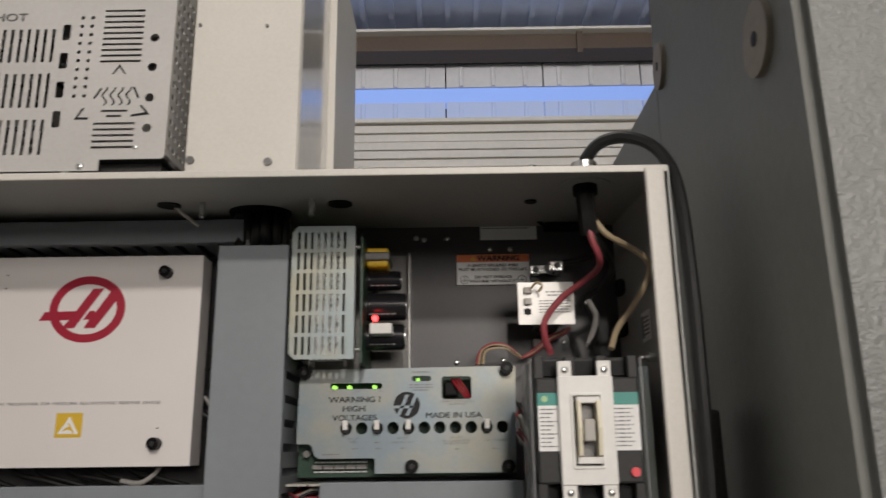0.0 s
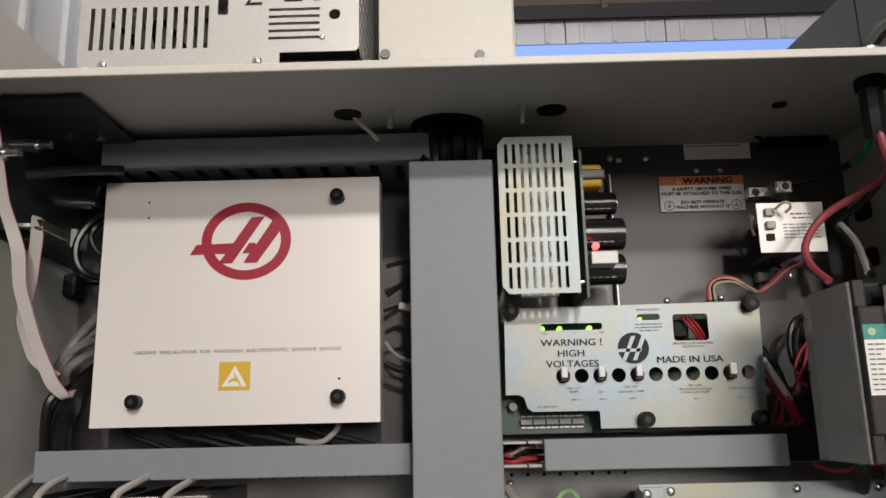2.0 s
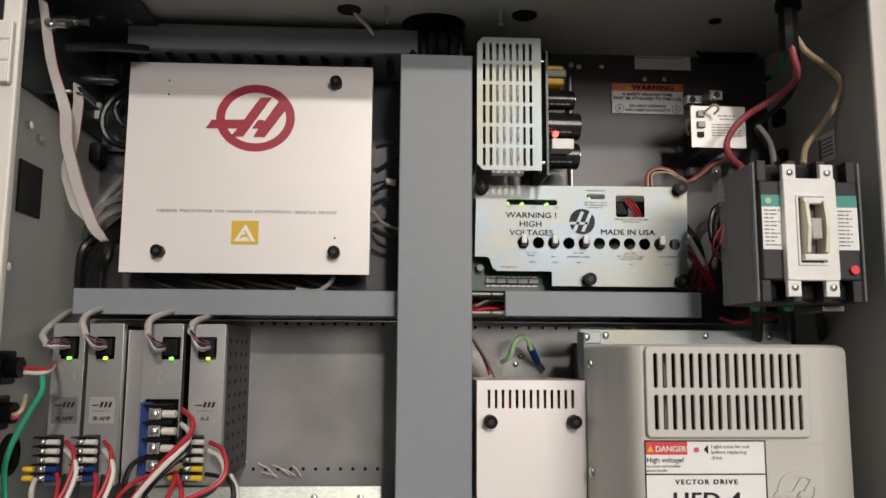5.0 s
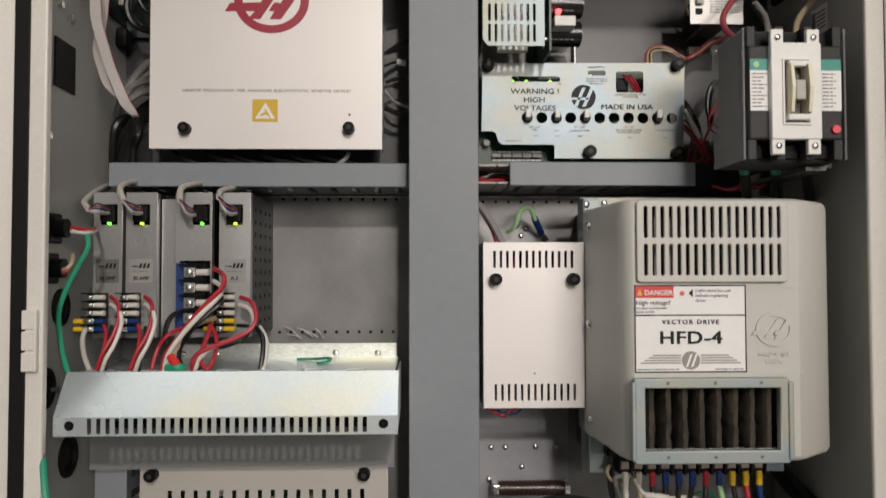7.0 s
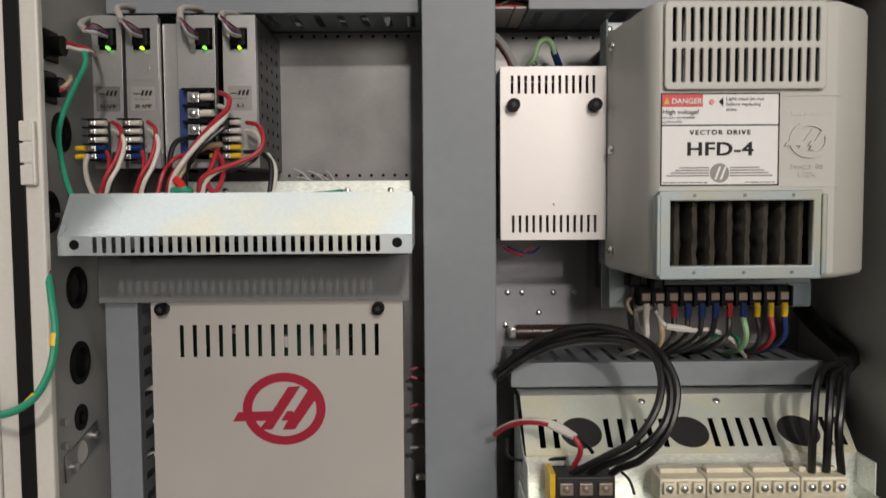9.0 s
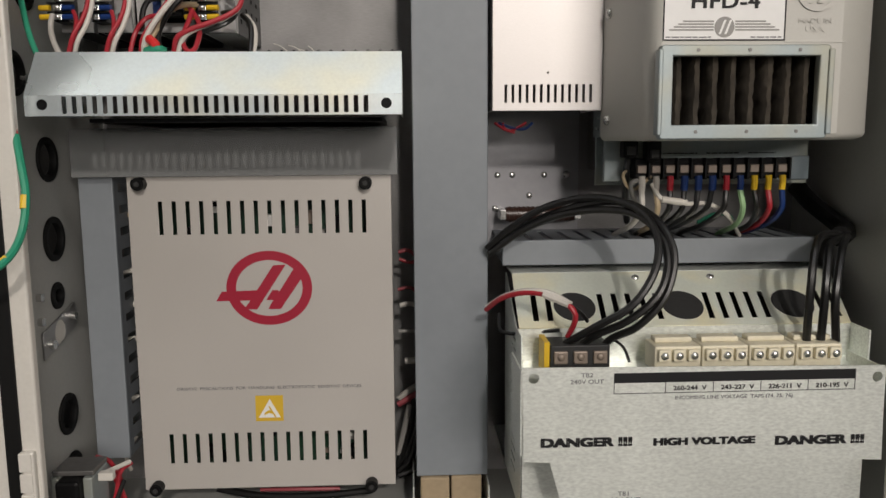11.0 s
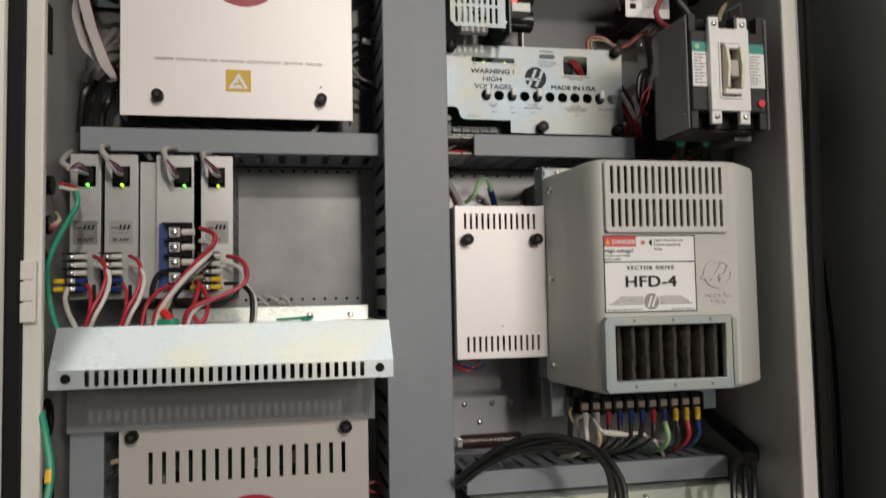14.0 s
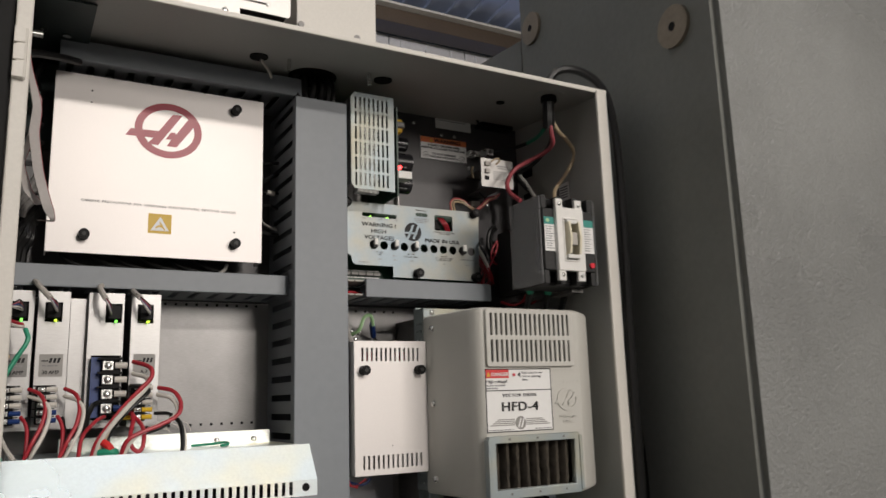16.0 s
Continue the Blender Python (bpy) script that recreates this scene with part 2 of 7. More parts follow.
def cyl(bm, at, axis, r, h, seg=20, r2=None):
    bmesh.ops.create_cone(bm, cap_ends=True, segments=seg, radius1=r, radius2=r if r2 is None else r2, depth=h, matrix=Matrix.Translation(at) @ AXES[axis])
    return bm


def C(*a, **k):
    return cyl(bmesh.new(), *a, **k)


def prism(bm, pts, axis, a, b):
    """A polygon of (u, v) drawn out from a to b along the axis. x: (y, z); y: (x, z); z: (x, y)."""
    put = {"x": lambda u, v, w: (w, u, v), "y": lambda u, v, w: (u, w, v), "z": lambda u, v, w: (u, v, w)}[axis]
    lo = [bm.verts.new(put(u, v, a)) for u, v in pts]
    hi = [bm.verts.new(put(u, v, b)) for u, v in pts]
    bm.faces.new(lo), bm.faces.new(hi[::-1])
    for i in range(len(pts)):
        j = (i + 1) % len(pts)
        bm.faces.new((lo[i], lo[j], hi[j], hi[i]))
    return bm


FRONT = Matrix(((1, 0, 0, 0), (0, 0, -1, 0), (0, 1, 0, 0), (0, 0, 0, 1)))  # drawing (x, z) stands upright and faces -y


def rect(x0, x1, z0, z1):
    return [(x0, z0), (x1, z0), (x1, z1), (x0, z1)]


def rrect(x0, x1, z0, z1, r, n=4):
    out = []
    for cx, cz, a0 in ((x1 - r, z0 + r, -90), (x1 - r, z1 - r, 0), (x0 + r, z1 - r, 90), (x0 + r, z0 + r, 180)):
        for i in range(n + 1):
            a = radians(a0 + 90 * i / n)
            out.append((cx + r * math.cos(a), cz + r * math.sin(a)))
    return out


def disc(x, z, r, n=24):
    return [(x + r * math.cos(2 * math.pi * i / n), z + r * math.sin(2 * math.pi * i / n)) for i in range(n)]


def sheet(loops, y, th, bev=0.0, m=None):
    """A flat sheet cut along loops of (x, z): the outline and its holes. Its front lies at y."""
    cu = bpy.data.curves.new("cut", "CURVE")
    cu.dimensions, cu.fill_mode, cu.extrude, cu.bevel_depth, cu.bevel_resolution = "2D", "BOTH", max(th / 2 - bev, 1e-5), bev, 1
    for loop in loops:
        s = cu.splines.new("POLY")
        s.points.add(len(loop) - 1)
        for p, (u, v) in zip(s.points, loop):
            p.co = (u, v, 0, 1)
        s.use_cyclic_u = True
    return solid(cu, (m or Matrix.Translation((0, y + th / 2, 0)) @ FRONT))


def solid(cu, m):
    ob = bpy.data.objects.new("cut", cu)
    me = bpy.data.meshes.new_from_object(ob)
    bpy.data.objects.remove(ob)
    bpy.data.curves.remove(cu)
    me.transform(m)
    bm = bmesh.new()
    bm.from_mesh(me)
    bmesh.ops.remove_doubles(bm, verts=bm.verts, dist=2e-6)
    bm.to_mesh(me)
    bm.free()
    return me


def words(text, x, y, z, size, mat, parent, align="CENTER", bold=0.0, squeeze=1.0, name="lettering", th=0.0003, m=None, spacing=1.0):
    """Raised printing on a front: x, z give the anchor on its base line."""
    cu = bpy.data.curves.new("text", "FONT")
    cu.body, cu.size, cu.align_x, cu.extrude = text, size / 0.72, align, th
    cu.resolution_u, cu.space_character = 3, spacing
    me = solid(cu, (m or Matrix.Translation((x, y, z)) @ FRONT) @ Matrix.Diagonal((squeeze, 1, 1, 1)))
    if bold < 0.00005:
        return part(name, me, mat, parent)
    bm = bmesh.new()
    for k, (dx, dz) in enumerate(((-1, -1), (1, -1), (-1, 1), (1, 1))):
        copy = me.copy()
        copy.transform(Matrix.Translation((dx * bold * 1.15, -0.00003 * k, dz * bold * 0.6)))
        bm.from_mesh(copy)
        bpy.data.meshes.remove(copy)
    bpy.data.meshes.remove(me)
    return part(name, bm, mat, parent)


def bars(rows, y, mat, parent, name="small_print", th=0.0003):
    """Unreadable print as bars: rows of (x0, x1, z, height)."""
    bm = bmesh.new()
    for x0, x1, z, h in rows:
        x = x0
        k = 0
        while x < x1 - 1e-4:
            w = min((0.0042, 0.0065, 0.0030, 0.0055)[k % 4], x1 - x)
            box(bm, x, x + w, y - th, y, z - h / 2, z + h / 2)
            x += w + 0.0012
            k += 1
    return tagged(part(name, bm, mat, parent), kind="stuff")


def tube_mesh(points, r, smooth=6, ring=6):
    cu = bpy.data.curves.new("tube", "CURVE")
    cu.dimensions, cu.bevel_depth, cu.bevel_resolution, cu.resolution_u, cu.use_fill_caps = "3D", r, max(1, ring // 2 - 1), smooth, True
    s = cu.splines.new("BEZIER")
    s.bezier_points.add(len(points) - 1)
    n = len(points)
    for i, (bp, p) in enumerate(zip(s.bezier_points, points)):
        p = Vector(p)
        a, b = Vector(points[max(i - 1, 0)]), Vector(points[min(i + 1, n - 1)])
        d = (b - a).normalized() if (b - a).length > 1e-6 else Vector((0, 0, 1))
        bp.handle_left_type = bp.handle_right_type = "FREE"
        bp.co = p
        bp.handle_left = p - d * (p - a).length / 3
        bp.handle_right = p + d * (b - p).length / 3
    return solid(cu, Matrix())


def wire(points, r, mat, label, name="wire", category="wire", group="", parent=None):
    me = tube_mesh(points, r)
    ob = part(name, me, mat, parent, "", True)
    if parent is None:
        tagged(ob, label, category, group)
    elif label:
        tagged(ob, label)
    return ob


def screw(x, y, z, r, parent, mat=None, name="screw", axis="y"):
    """A pan-head screw with a cross recess on a front at y."""
    bm = bmesh.new()
    bmesh.ops.create_uvsphere(bm, u_segments=12, v_segments=6, radius=r, matrix=Matrix.Translation((x, y, z)) @ Matrix.Diagonal((1, 0.55, 1, 1) if axis == "y" else (0.55, 1, 1, 1)))
    ob = part(name, bm, mat or STEEL, parent, "", True)
    return ob


def knob(x, y, z, parent, r=0.0068, h=0.013):
    """A black knurled thumb screw standing h proud of a front at y."""
    bm = cyl(bmesh.new(), (x, y - h / 2, z), "y", r, h, 22)
    rim = [e for e in bm.edges if abs(e.verts[0].co.y - (y - h)) < 1e-5 and abs(e.verts[1].co.y - (y - h)) < 1e-5]
    bmesh.ops.bevel(bm, geom=rim, offset=0.0012, segments=2, affect="EDGES")
    k = part("thumb_screw", bm, BLACK, parent, "black knurled thumb screw", True)
    part("socket", cyl(bmesh.new(), (x, y - h - 0.0002, z), "y", r * 0.42, 0.0008, 6), CHARCOAL, k)
    return k


def emblem(x, y, z, r, mat, parent, name="emblem", th=0.0004):
    """A painted mark: an oval ring with two leaning bars and a pointed cross bar."""
    rx, rz = r, r * 0.885
    oval = lambda a, b: [(x + (u - x) * a * rx, z + (v - z) * b * rz) for u, v in disc(x, z, 1, 48)]
    at = lambda pts: [(x + u * rx, z + v * rz) for u, v in pts]
    part(name, sheet([oval(1.0, 1.0), oval(0.775, 0.755)], y - th, th), mat, parent)
    part(name, sheet([at([(-1.245, -0.335), (-1.11, -0.08), (-0.29, -0.055), (0.105, 0.61), (0.40, 0.625), (-0.30, -0.57), (-0.51, -0.57), (-0.58, -0.515), (-0.45, -0.325)])], y - th * 1.3, th), mat, parent)
    part(name, sheet([at([(-0.08, -0.32), (0.067, -0.055), (0.19, -0.055), (0.227, -0.10), (0.595, 0.54), (0.72, 0.60), (0.84, 0.42), (0.755, 0.25), (0.25, -0.57), (-0.043, -0.57), (0.08, -0.32)])], y - th * 1.6, th), mat, parent)


def esd_mark(x0, x1, z0, z1, y, parent):
    """A yellow square with a white triangle crossed by a dark slash."""
    lab = part("warning_label", sheet([rect(x0, x1, z0, z1)], y - 0.0004, 0.0004), YELLOW, parent, "yellow square warning label")
    f = lambda u, v: (x0 + (x1 - x0) * u, z0 + (z1 - z0) * v)
    part("triangle", sheet([[f(0.10, 0.14), f(0.90, 0.14), f(0.52, 0.86)]], y - 0.0007, 0.0003), LABEL, lab)
    part("hand", sheet([[f(0.30, 0.24), f(0.50, 0.33), f(0.62, 0.28), f(0.66, 0.32), f(0.54, 0.43), f(0.44, 0.42), f(0.33, 0.33)]], y - 0.0010, 0.0003), YELLOW, lab)
    part("slash", sheet([[f(0.47, 0.56), f(0.51, 0.60), f(0.74, 0.18), f(0.69, 0.16)]], y - 0.0012, 0.0003), YELLOW, lab)


def slot_row(x0, x1, z0, z1, n, w, r=0.0):
    """n upright slots of width w, evenly from x0 to x1."""
    out = []
    for i in range(n):
        a = x0 + (x1 - x0 - w) * i / (n - 1)
        out.append(rrect(a, a + w, z0, z1, r, 3) if r else rect(a, a + w, z0, z1))
    return out


# ---- the hall ----
def structure(name, bm, mat, label, category):
    return tagged(part(name, bm, mat), label, category, "", "structure")


structure("floor", B(-6, 8, -9, 9, -0.2, 0), CONCRETE, "grey concrete workshop floor", "floor")
structure("wall_north", B(-6, 8, 8.0, 8.2, 0, 5.15), SIDING, "cream sheet wall of the hall with horizontal seams", "wall")
structure("wall_south", B(-6, 8, -9.2, -9, 0, 7), HALLWALL, "plain hall wall, its cream darkened as if shaded", "wall")
structure("wall_west", B(-6.2, -6, -9, 8.2, 0, 7.6), WALLWHITE, "white sheet hall wall", "wall")
structure("wall_east", B(8, 8.2, -9, 8.2, 0, 7), HALLWALL, "plain hall wall, its cream darkened as if shaded", "wall")
seams = tagged(new("trim"), "thin horizontal seams of the cream wall siding", "wall seam", "", "structure")
for i in range(14):
    z = 3.75 + i * 0.10
    part("siding_board", B(-6, 8, 7.955 + 0.02 * (i % 3 == 0), 8.0, z, z + 0.088, bev=0.006, seg=1), SIDING, seams)
upper = tagged(new("wall_upper"), "white ribbed wall sheets above a pale blue daylight strip", "wall", "", "structure")
for i in range(12):
    x = -5.5 + i * 1.1
    part("wall_sheet", B(x + 0.008, x + 1.092, 8.02, 8.2, 5.20, 5.44), PALEBLUE, upper)
    part("wall_sheet", B(x + 0.008, x + 1.092, 8.02, 8.2, 5.62, 5.90), WALLWHITE, upper)
    for j in range(3):
        part("rib", B(x + 0.15 + j * 0.36, x + 0.20 + j * 0.36, 7.99, 8.02, 5.20, 5.42, bev=0.008, seg=1), PALEBLUE, upper)
        part("rib", B(x + 0.15 + j * 0.36, x + 0.20 + j * 0.36, 7.99, 8.02, 5.62, 5.86, bev=0.008, seg=1), WALLWHITE, upper)
tagged(part("window_1", B(-6, 8, 8.05, 8.2, 5.44, 5.62), SKYLIGHT), "long pale blue translucent daylight strip in the wall", "window", "", "structure")
structure("trim_ledge", B(-6, 8, 7.9, 8.05, 5.15, 5.20, bev=0.01), SIDING, "cream ledge below the daylight strip", "ledge")
structure("roof_beam", B(-6, 8, 7.6, 7.9, 5.85, 6.03, bev=0.01), BEAM, "brown steel eaves beam under the roof", "beam")
structure("beam_flange", B(-6, 8, 7.5, 7.92, 6.03, 6.06), SIDING, "pale flange on the eaves beam", "beam")
bm = bmesh.new()
box(bm, -6, 8, -9, 8.2, 0, 0.05)
for i in range(47):
    box(bm, -6 + i * 0.3, -6 + i * 0.3 + 0.06, -9, 8.2, -0.04, 0.0)
bmesh.ops.transform(bm, matrix=Matrix.Translation((0, 8, 6.12)) @ pose(0, 0, 0, -6, 0, 0) @ Matrix.Translation((0, -8, 0)), verts=bm.verts)
structure("ceiling", bm, ROOF, "blue-grey ribbed metal roof sheets of the hall", "ceiling")
# unseen glowing panes added overhead to give the zinc its bright reflections
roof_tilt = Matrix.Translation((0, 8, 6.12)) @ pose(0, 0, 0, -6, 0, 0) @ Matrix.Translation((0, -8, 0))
daylight = tagged(new("added_roof_panes"), "glowing panes added under the hall roof, out of view", "skylight", "", "structure")
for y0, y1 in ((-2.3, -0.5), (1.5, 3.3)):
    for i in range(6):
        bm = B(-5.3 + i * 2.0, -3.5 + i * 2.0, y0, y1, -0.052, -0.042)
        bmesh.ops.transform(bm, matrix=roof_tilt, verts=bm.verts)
        part("pane", bm, ADDEDGLOW, daylight)
tagged(part("beam_post", B(1.42, 1.48, 7.55, 7.6, 5.78, 6.10), BEAM), "short brown bracket on the eaves beam", "bracket", "", "structure")
# white ribbed sheet wall and plain machine panel beyond the grille box
bm = B(-2.5, -2.45, 1.2, 5.0, 0, 5.5)
for i in range(9):
    box(bm, -2.45, -2.41, 1.3 + i * 0.42, 1.36 + i * 0.42, 0, 5.5, bev=0.01, seg=1)
structure("wall_partition", bm, WALLWHITE, "white ribbed sheet partition beyond the cabinet", "wall")

# ---- machine column ----
column = thing("machine_column", (0.3, 0.8, 0), "dark grey painted cast machine column beside the cabinet", "machine column")
sk = lambda y: 0.255 + (y - 0.55) * 0.0915
bm = bmesh.new()
prism(bm, [(sk(0.562), 0.562), (1.9, 0.562), (1.9, 1.11), (sk(1.11), 1.11)], "z", 0, 3.4)
cor = [e for e in bm.edges if abs(e.verts[0].co.x - sk(0.562)) < 1e-4 and abs(e.verts[1].co.x - sk(0.562)) < 1e-4]
bmesh.ops.bevel(bm, geom=cor, offset=0.010, segments=5, affect="EDGES")
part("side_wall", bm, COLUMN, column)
# the front face has a lighter base colour than the side wall
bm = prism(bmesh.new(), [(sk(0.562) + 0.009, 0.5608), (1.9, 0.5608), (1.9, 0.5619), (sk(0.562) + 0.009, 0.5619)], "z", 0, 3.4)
part("front_face", bm, COLUMNFACE, column, "lighter grey orange-peel front face")
bm = prism(bmesh.new(), [(sk(1.114), 1.114), (1.9, 1.114), (1.9, 2.3), (sk(2.3), 2.3)], "z", 0, 2.16)
for v in bm.verts:
    if v.co.z > 1 and v.co.y > 2:
        v.co.z = 2.33
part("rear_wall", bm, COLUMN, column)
for y, z in ((0.647, 1.969), (1.064, 2.164)):
    m = Matrix.Translation((sk(y), y, z)) @ pose(0, 0, 0, 0, 0, -5.2) @ pose(0, 0, 0, 0, 90, 0)
    bm = bmesh.new()
    bmesh.ops.create_cone(bm, cap_ends=True, segments=32, radius1=0.034, radius2=0.034, depth=0.012, matrix=m)
    w = part("washer", bm, WASHER, column, "tan steel plug washer", True)
    bm = bmesh.new()
    bmesh.ops.create_cone(bm, cap_ends=True, segments=16, radius1=0.007, radius2=0.007, depth=0.0135, matrix=m)
    part("hole", bm, BLACK, w)

# ---- the cabinet ----
XL, XR, YF, YB, ZB, ZT = -0.637, 0.200, 0.745, 1.0, 0.862, 1.886
cabinet = thing("electrical_cabinet", (-0.22, 0.87, ZB), "open grey steel electrical cabinet full of control units", "cabinet")
SL = 0.07
top_z = lambda y: ZT + (y - YF) * SL


# the upper part has a much darker base colour than the lower
part("back_panel", B(XL - 0.002, XR + 0.002, YB, YB + 0.003, 1.56, 1.93), BACKPLATE, cabinet, "dark grey upper part of the steel mounting panel")
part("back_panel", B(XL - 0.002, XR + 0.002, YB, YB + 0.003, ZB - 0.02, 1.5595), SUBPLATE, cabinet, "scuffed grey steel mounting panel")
# side walls: sheets with cable holes, cut in (y, z)
SIDE = Matrix(((0, 0, 1, 0), (1, 0, 0, 0), (0, 1, 0, 0), (0, 0, 0, 1)))
HOLES = [(0.826, 1.425, 0.0165), (0.795, 1.345, 0.0175), (0.848, 1.265, 0.0190), (0.850, 1.185, 0.0195), (0.848, 1.075 + 0.052, 0.0105), (0.852, 1.0, 0.0185), (0.855, 0.935, 0.0185)]
wall_l = part("side_wall", sheet([[(YF, ZB), (YB, ZB), (YB, top_z(YB)), (YF, top_z(YF))]] + [disc(y, z, r, 24) for y, z, r in HOLES], 0, 0.002, 0, Matrix.Translation((XL - 0.001, 0, 0)) @ SIDE), CABINET, cabinet)
for y, z, r in HOLES:
    ring = sheet([disc(y, z, r + 0.0022, 24), disc(y, z, r - 0.002, 24)], 0, 0.007, 0.0012, Matrix.Translation((XL - 0.001, 0, 0)) @ SIDE)
    part("grommet", ring, RUBBER, wall_l, "black rubber edge grommet", True)
# black sheet added outside the wall so its cable holes look dark
part("closing_plate", B(XL - 0.060, XL - 0.058, YF + 0.06, YB, ZB, 1.9), BLACK, cabinet)
wall_r = part("side_wall", prism(bmesh.new(), [(YF, ZB), (YB, ZB), (YB, top_z(YB)), (YF, top_z(YF))], "x", XR, XR + 0.002), CABINET, cabinet)
bm = prism(bmesh.new(), [(YF, ZT), (YB, top_z(YB)), (YB, top_z(YB) + 0.002), (YF, ZT + 0.002)], "x", XL - 0.002, XR + 0.002)
top = part("top_plate", bm, CABINET, cabinet)
part("bottom_plate", B(XL - 0.002, XR + 0.002, YF, YB, ZB - 0.003, ZB), CABINET, cabinet)
part("front_lip", B(XL, XR, YF - 0.003, YF, 1.8812, 1.8885, bev=0.001), CREAM, cabinet, "scuffed cream front lip")
part("front_lip", B(XL, XR, YF - 0.003, YF, ZB - 0.004, ZB + 0.016, bev=0.001), CREAM, cabinet)
part("front_flange", B(-0.6275, -0.611, YF - 0.010, YF - 0.0, ZB, 1.8805, bev=0.002), CREAM, cabinet, "cream folded door flange")
part("front_flange", B(0.177, 0.196, YF - 0.006, YF - 0.0, ZB, 1.886, bev=0.002), CREAM, cabinet, "cream folded door flange")
part("bracket", B(XR + 0.002, 0.268, 0.86, 0.92, 1.55, 1.66, bev=0.004), DARKSTEEL, cabinet, "dark steel bracket to the machine column")
part("bracket", B(XR + 0.002, 0.268, 0.86, 0.92, 1.0, 1.12, bev=0.004), DARKSTEEL, cabinet, "dark steel bracket to the machine column")
for z in (1.398, 1.785, 0.979):
    h = part("hinge", B(-0.6255, -0.6145, YF - 0.016, YF - 0.004, z - 0.029, z + 0.029, bev=0.002), CREAM, cabinet, "cream door hinge knuckle")
    for k in (-1, 0, 1):
        part("knuckle", B(-0.6278, -0.6165, YF - 0.0172, YF - 0.006, z + k * 0.0195 - 0.0088, z + k * 0.0195 + 0.0088, bev=0.001), CREAM, h)
# the open door
DOOR = Matrix.Translation((-0.6475, YF + 0.006, 0)) @ pose(0, 0, 0, 0, 0, -166)
bm = B(0.0, 0.80, -0.028, -0.004, 0.86, 1.90, bev=0.004)
bmesh.ops.transform(bm, matrix=DOOR, verts=bm.verts)
door = part("door", bm, CREAM, cabinet, "cream steel cabinet door swung open")
part("gasket", B(-0.6460, -0.6285, YF - 0.004, YF + 0.03, 0.865, 1.880, bev=0.003), RUBBER, cabinet, "black rubber door gasket")
for z0, z1 in ((0.90, 1.235), (1.262, 1.55), (1.575, 1.86)):
    bm = B(0.018, 0.75, -0.004, 0.002, z0, z1, bev=0.004)
    bmesh.ops.transform(bm, matrix=DOOR, verts=bm.verts)
    part("raised_panel", bm, CREAM, door)
# screws along the front lip
for x, z in ((-0.528, 1.891), (-0.395, 1.891), (-0.10, 1.891), (0.07, 1.891)):
    bm = bmesh.new()
    bmesh.ops.create_uvsphere(bm, u_segments=12, v_segments=6, radius=0.006, matrix=Matrix.Translation((x, YF + 0.012, z)) @ Matrix.Diagonal((1, 1, 0.7, 1)))
    part("screw", bm, STEEL, top, "", True)
# studs and plugs under the top
for x, y in ((-0.288, 0.855), (-0.165, 0.851)):
    part("stud", C((x, y, top_z(y) - 0.009), "z", 0.003, 0.018, 10), STEEL, top, "", True)
for x, y, r in ((-0.136, 0.866, 0.014), (0.08, 0.868, 0.007), (-0.329, 0.864, 0.013)):
    part("hole_plug", C((x, y, top_z(y) - 0.0008), "z", r, 0.0022, 24), BLACK, top, "black hole plug", True)
part("cable_opening", C((-0.235, 0.905, top_z(0.905) - 0.001), "z", 0.036, 0.003, 28), BLACK, top, "dark cable opening in the top", True)

# ---- wiring ducts ----


def duct(name, x0, x1, z0, z1, yf, label, axis, sides, pitch=0.025, slot=0.009):
    """A slotted wiring duct from the back panel to its snap-on cover at yf."""
    t = thing(name, ((x0 + x1) / 2, YB, z0), label, "cable duct", "wiring ducts")
    part("cover", B(x0 - 0.0012, x1 + 0.0012, yf, yf + 0.006, z0 - (0.0012 if axis == "x" else 0), z1 + (0.0012 if axis == "x" else 0), bev=0.0012), DUCT, t)
    part("base", B(x0, x1, YB - 0.003, YB, z0, z1), DUCTSLOT, t)
    yt, ys = yf + 0.018, YB - 0.02
    for s in sides:
        a0, a1 = (z0, z1) if axis == "z" else (x0, x1)
        holes = []
        n = int((a1 - a0) / pitch)
        for i in range(n):
            a = a0 + (i + 0.5) * (a1 - a0) / n
            holes.append([(a - slot / 2, yt), (a + slot / 2, yt), (a + slot / 2, ys), (a - slot / 2, ys)])
        outline = [(a0, yf + 0.004), (a1, yf + 0.004), (a1, YB - 0.003), (a0, YB - 0.003)]
        if axis == "z":
            x = x0 + 0.001 if s < 0 else x1 - 0.001
            m = Matrix.Translation((x, 0, 0)) @ Matrix(((0, 0, 1, 0), (0, 1, 0, 0), (1, 0, 0, 0), (0, 0, 0, 1)))
        else:
            z = z0 + 0.001 if s < 0 else z1 - 0.001
            m = Matrix.Translation((0, 0, z))
        part("slotted_wall", sheet([outline] + holes, 0, 0.002, 0, m), DUCTSLOT, t, "slotted duct wall")
    return t


duct("cable_duct", -0.271, -0.1945, 0.912, 1.848, 0.872, "tall grey plastic wiring duct down the cabinet's middle", "z", (-1, 1), 0.0255, 0.009)
duct("cable_duct", -0.618, -0.272, 1.5625, 1.588, 0.903, "narrow grey wiring duct below the upper white box", "x", (-1, 1))
duct("cable_duct", -0.154, 0.062, 1.5635, 1.589, 0.895, "narrow grey wiring duct below the power board", "x", (-1, 1))
duct("cable_duct", -0.577, -0.247, 1.8615, 1.887, 0.902, "shaded grey wiring duct under the cabinet top", "x", (-1, 1))
duct("cable_duct", -0.621, -0.588, 0.937, 1.245, 0.882, "grey wiring duct beside the lower grey box", "z", (1,), 0.0235, 0.009)
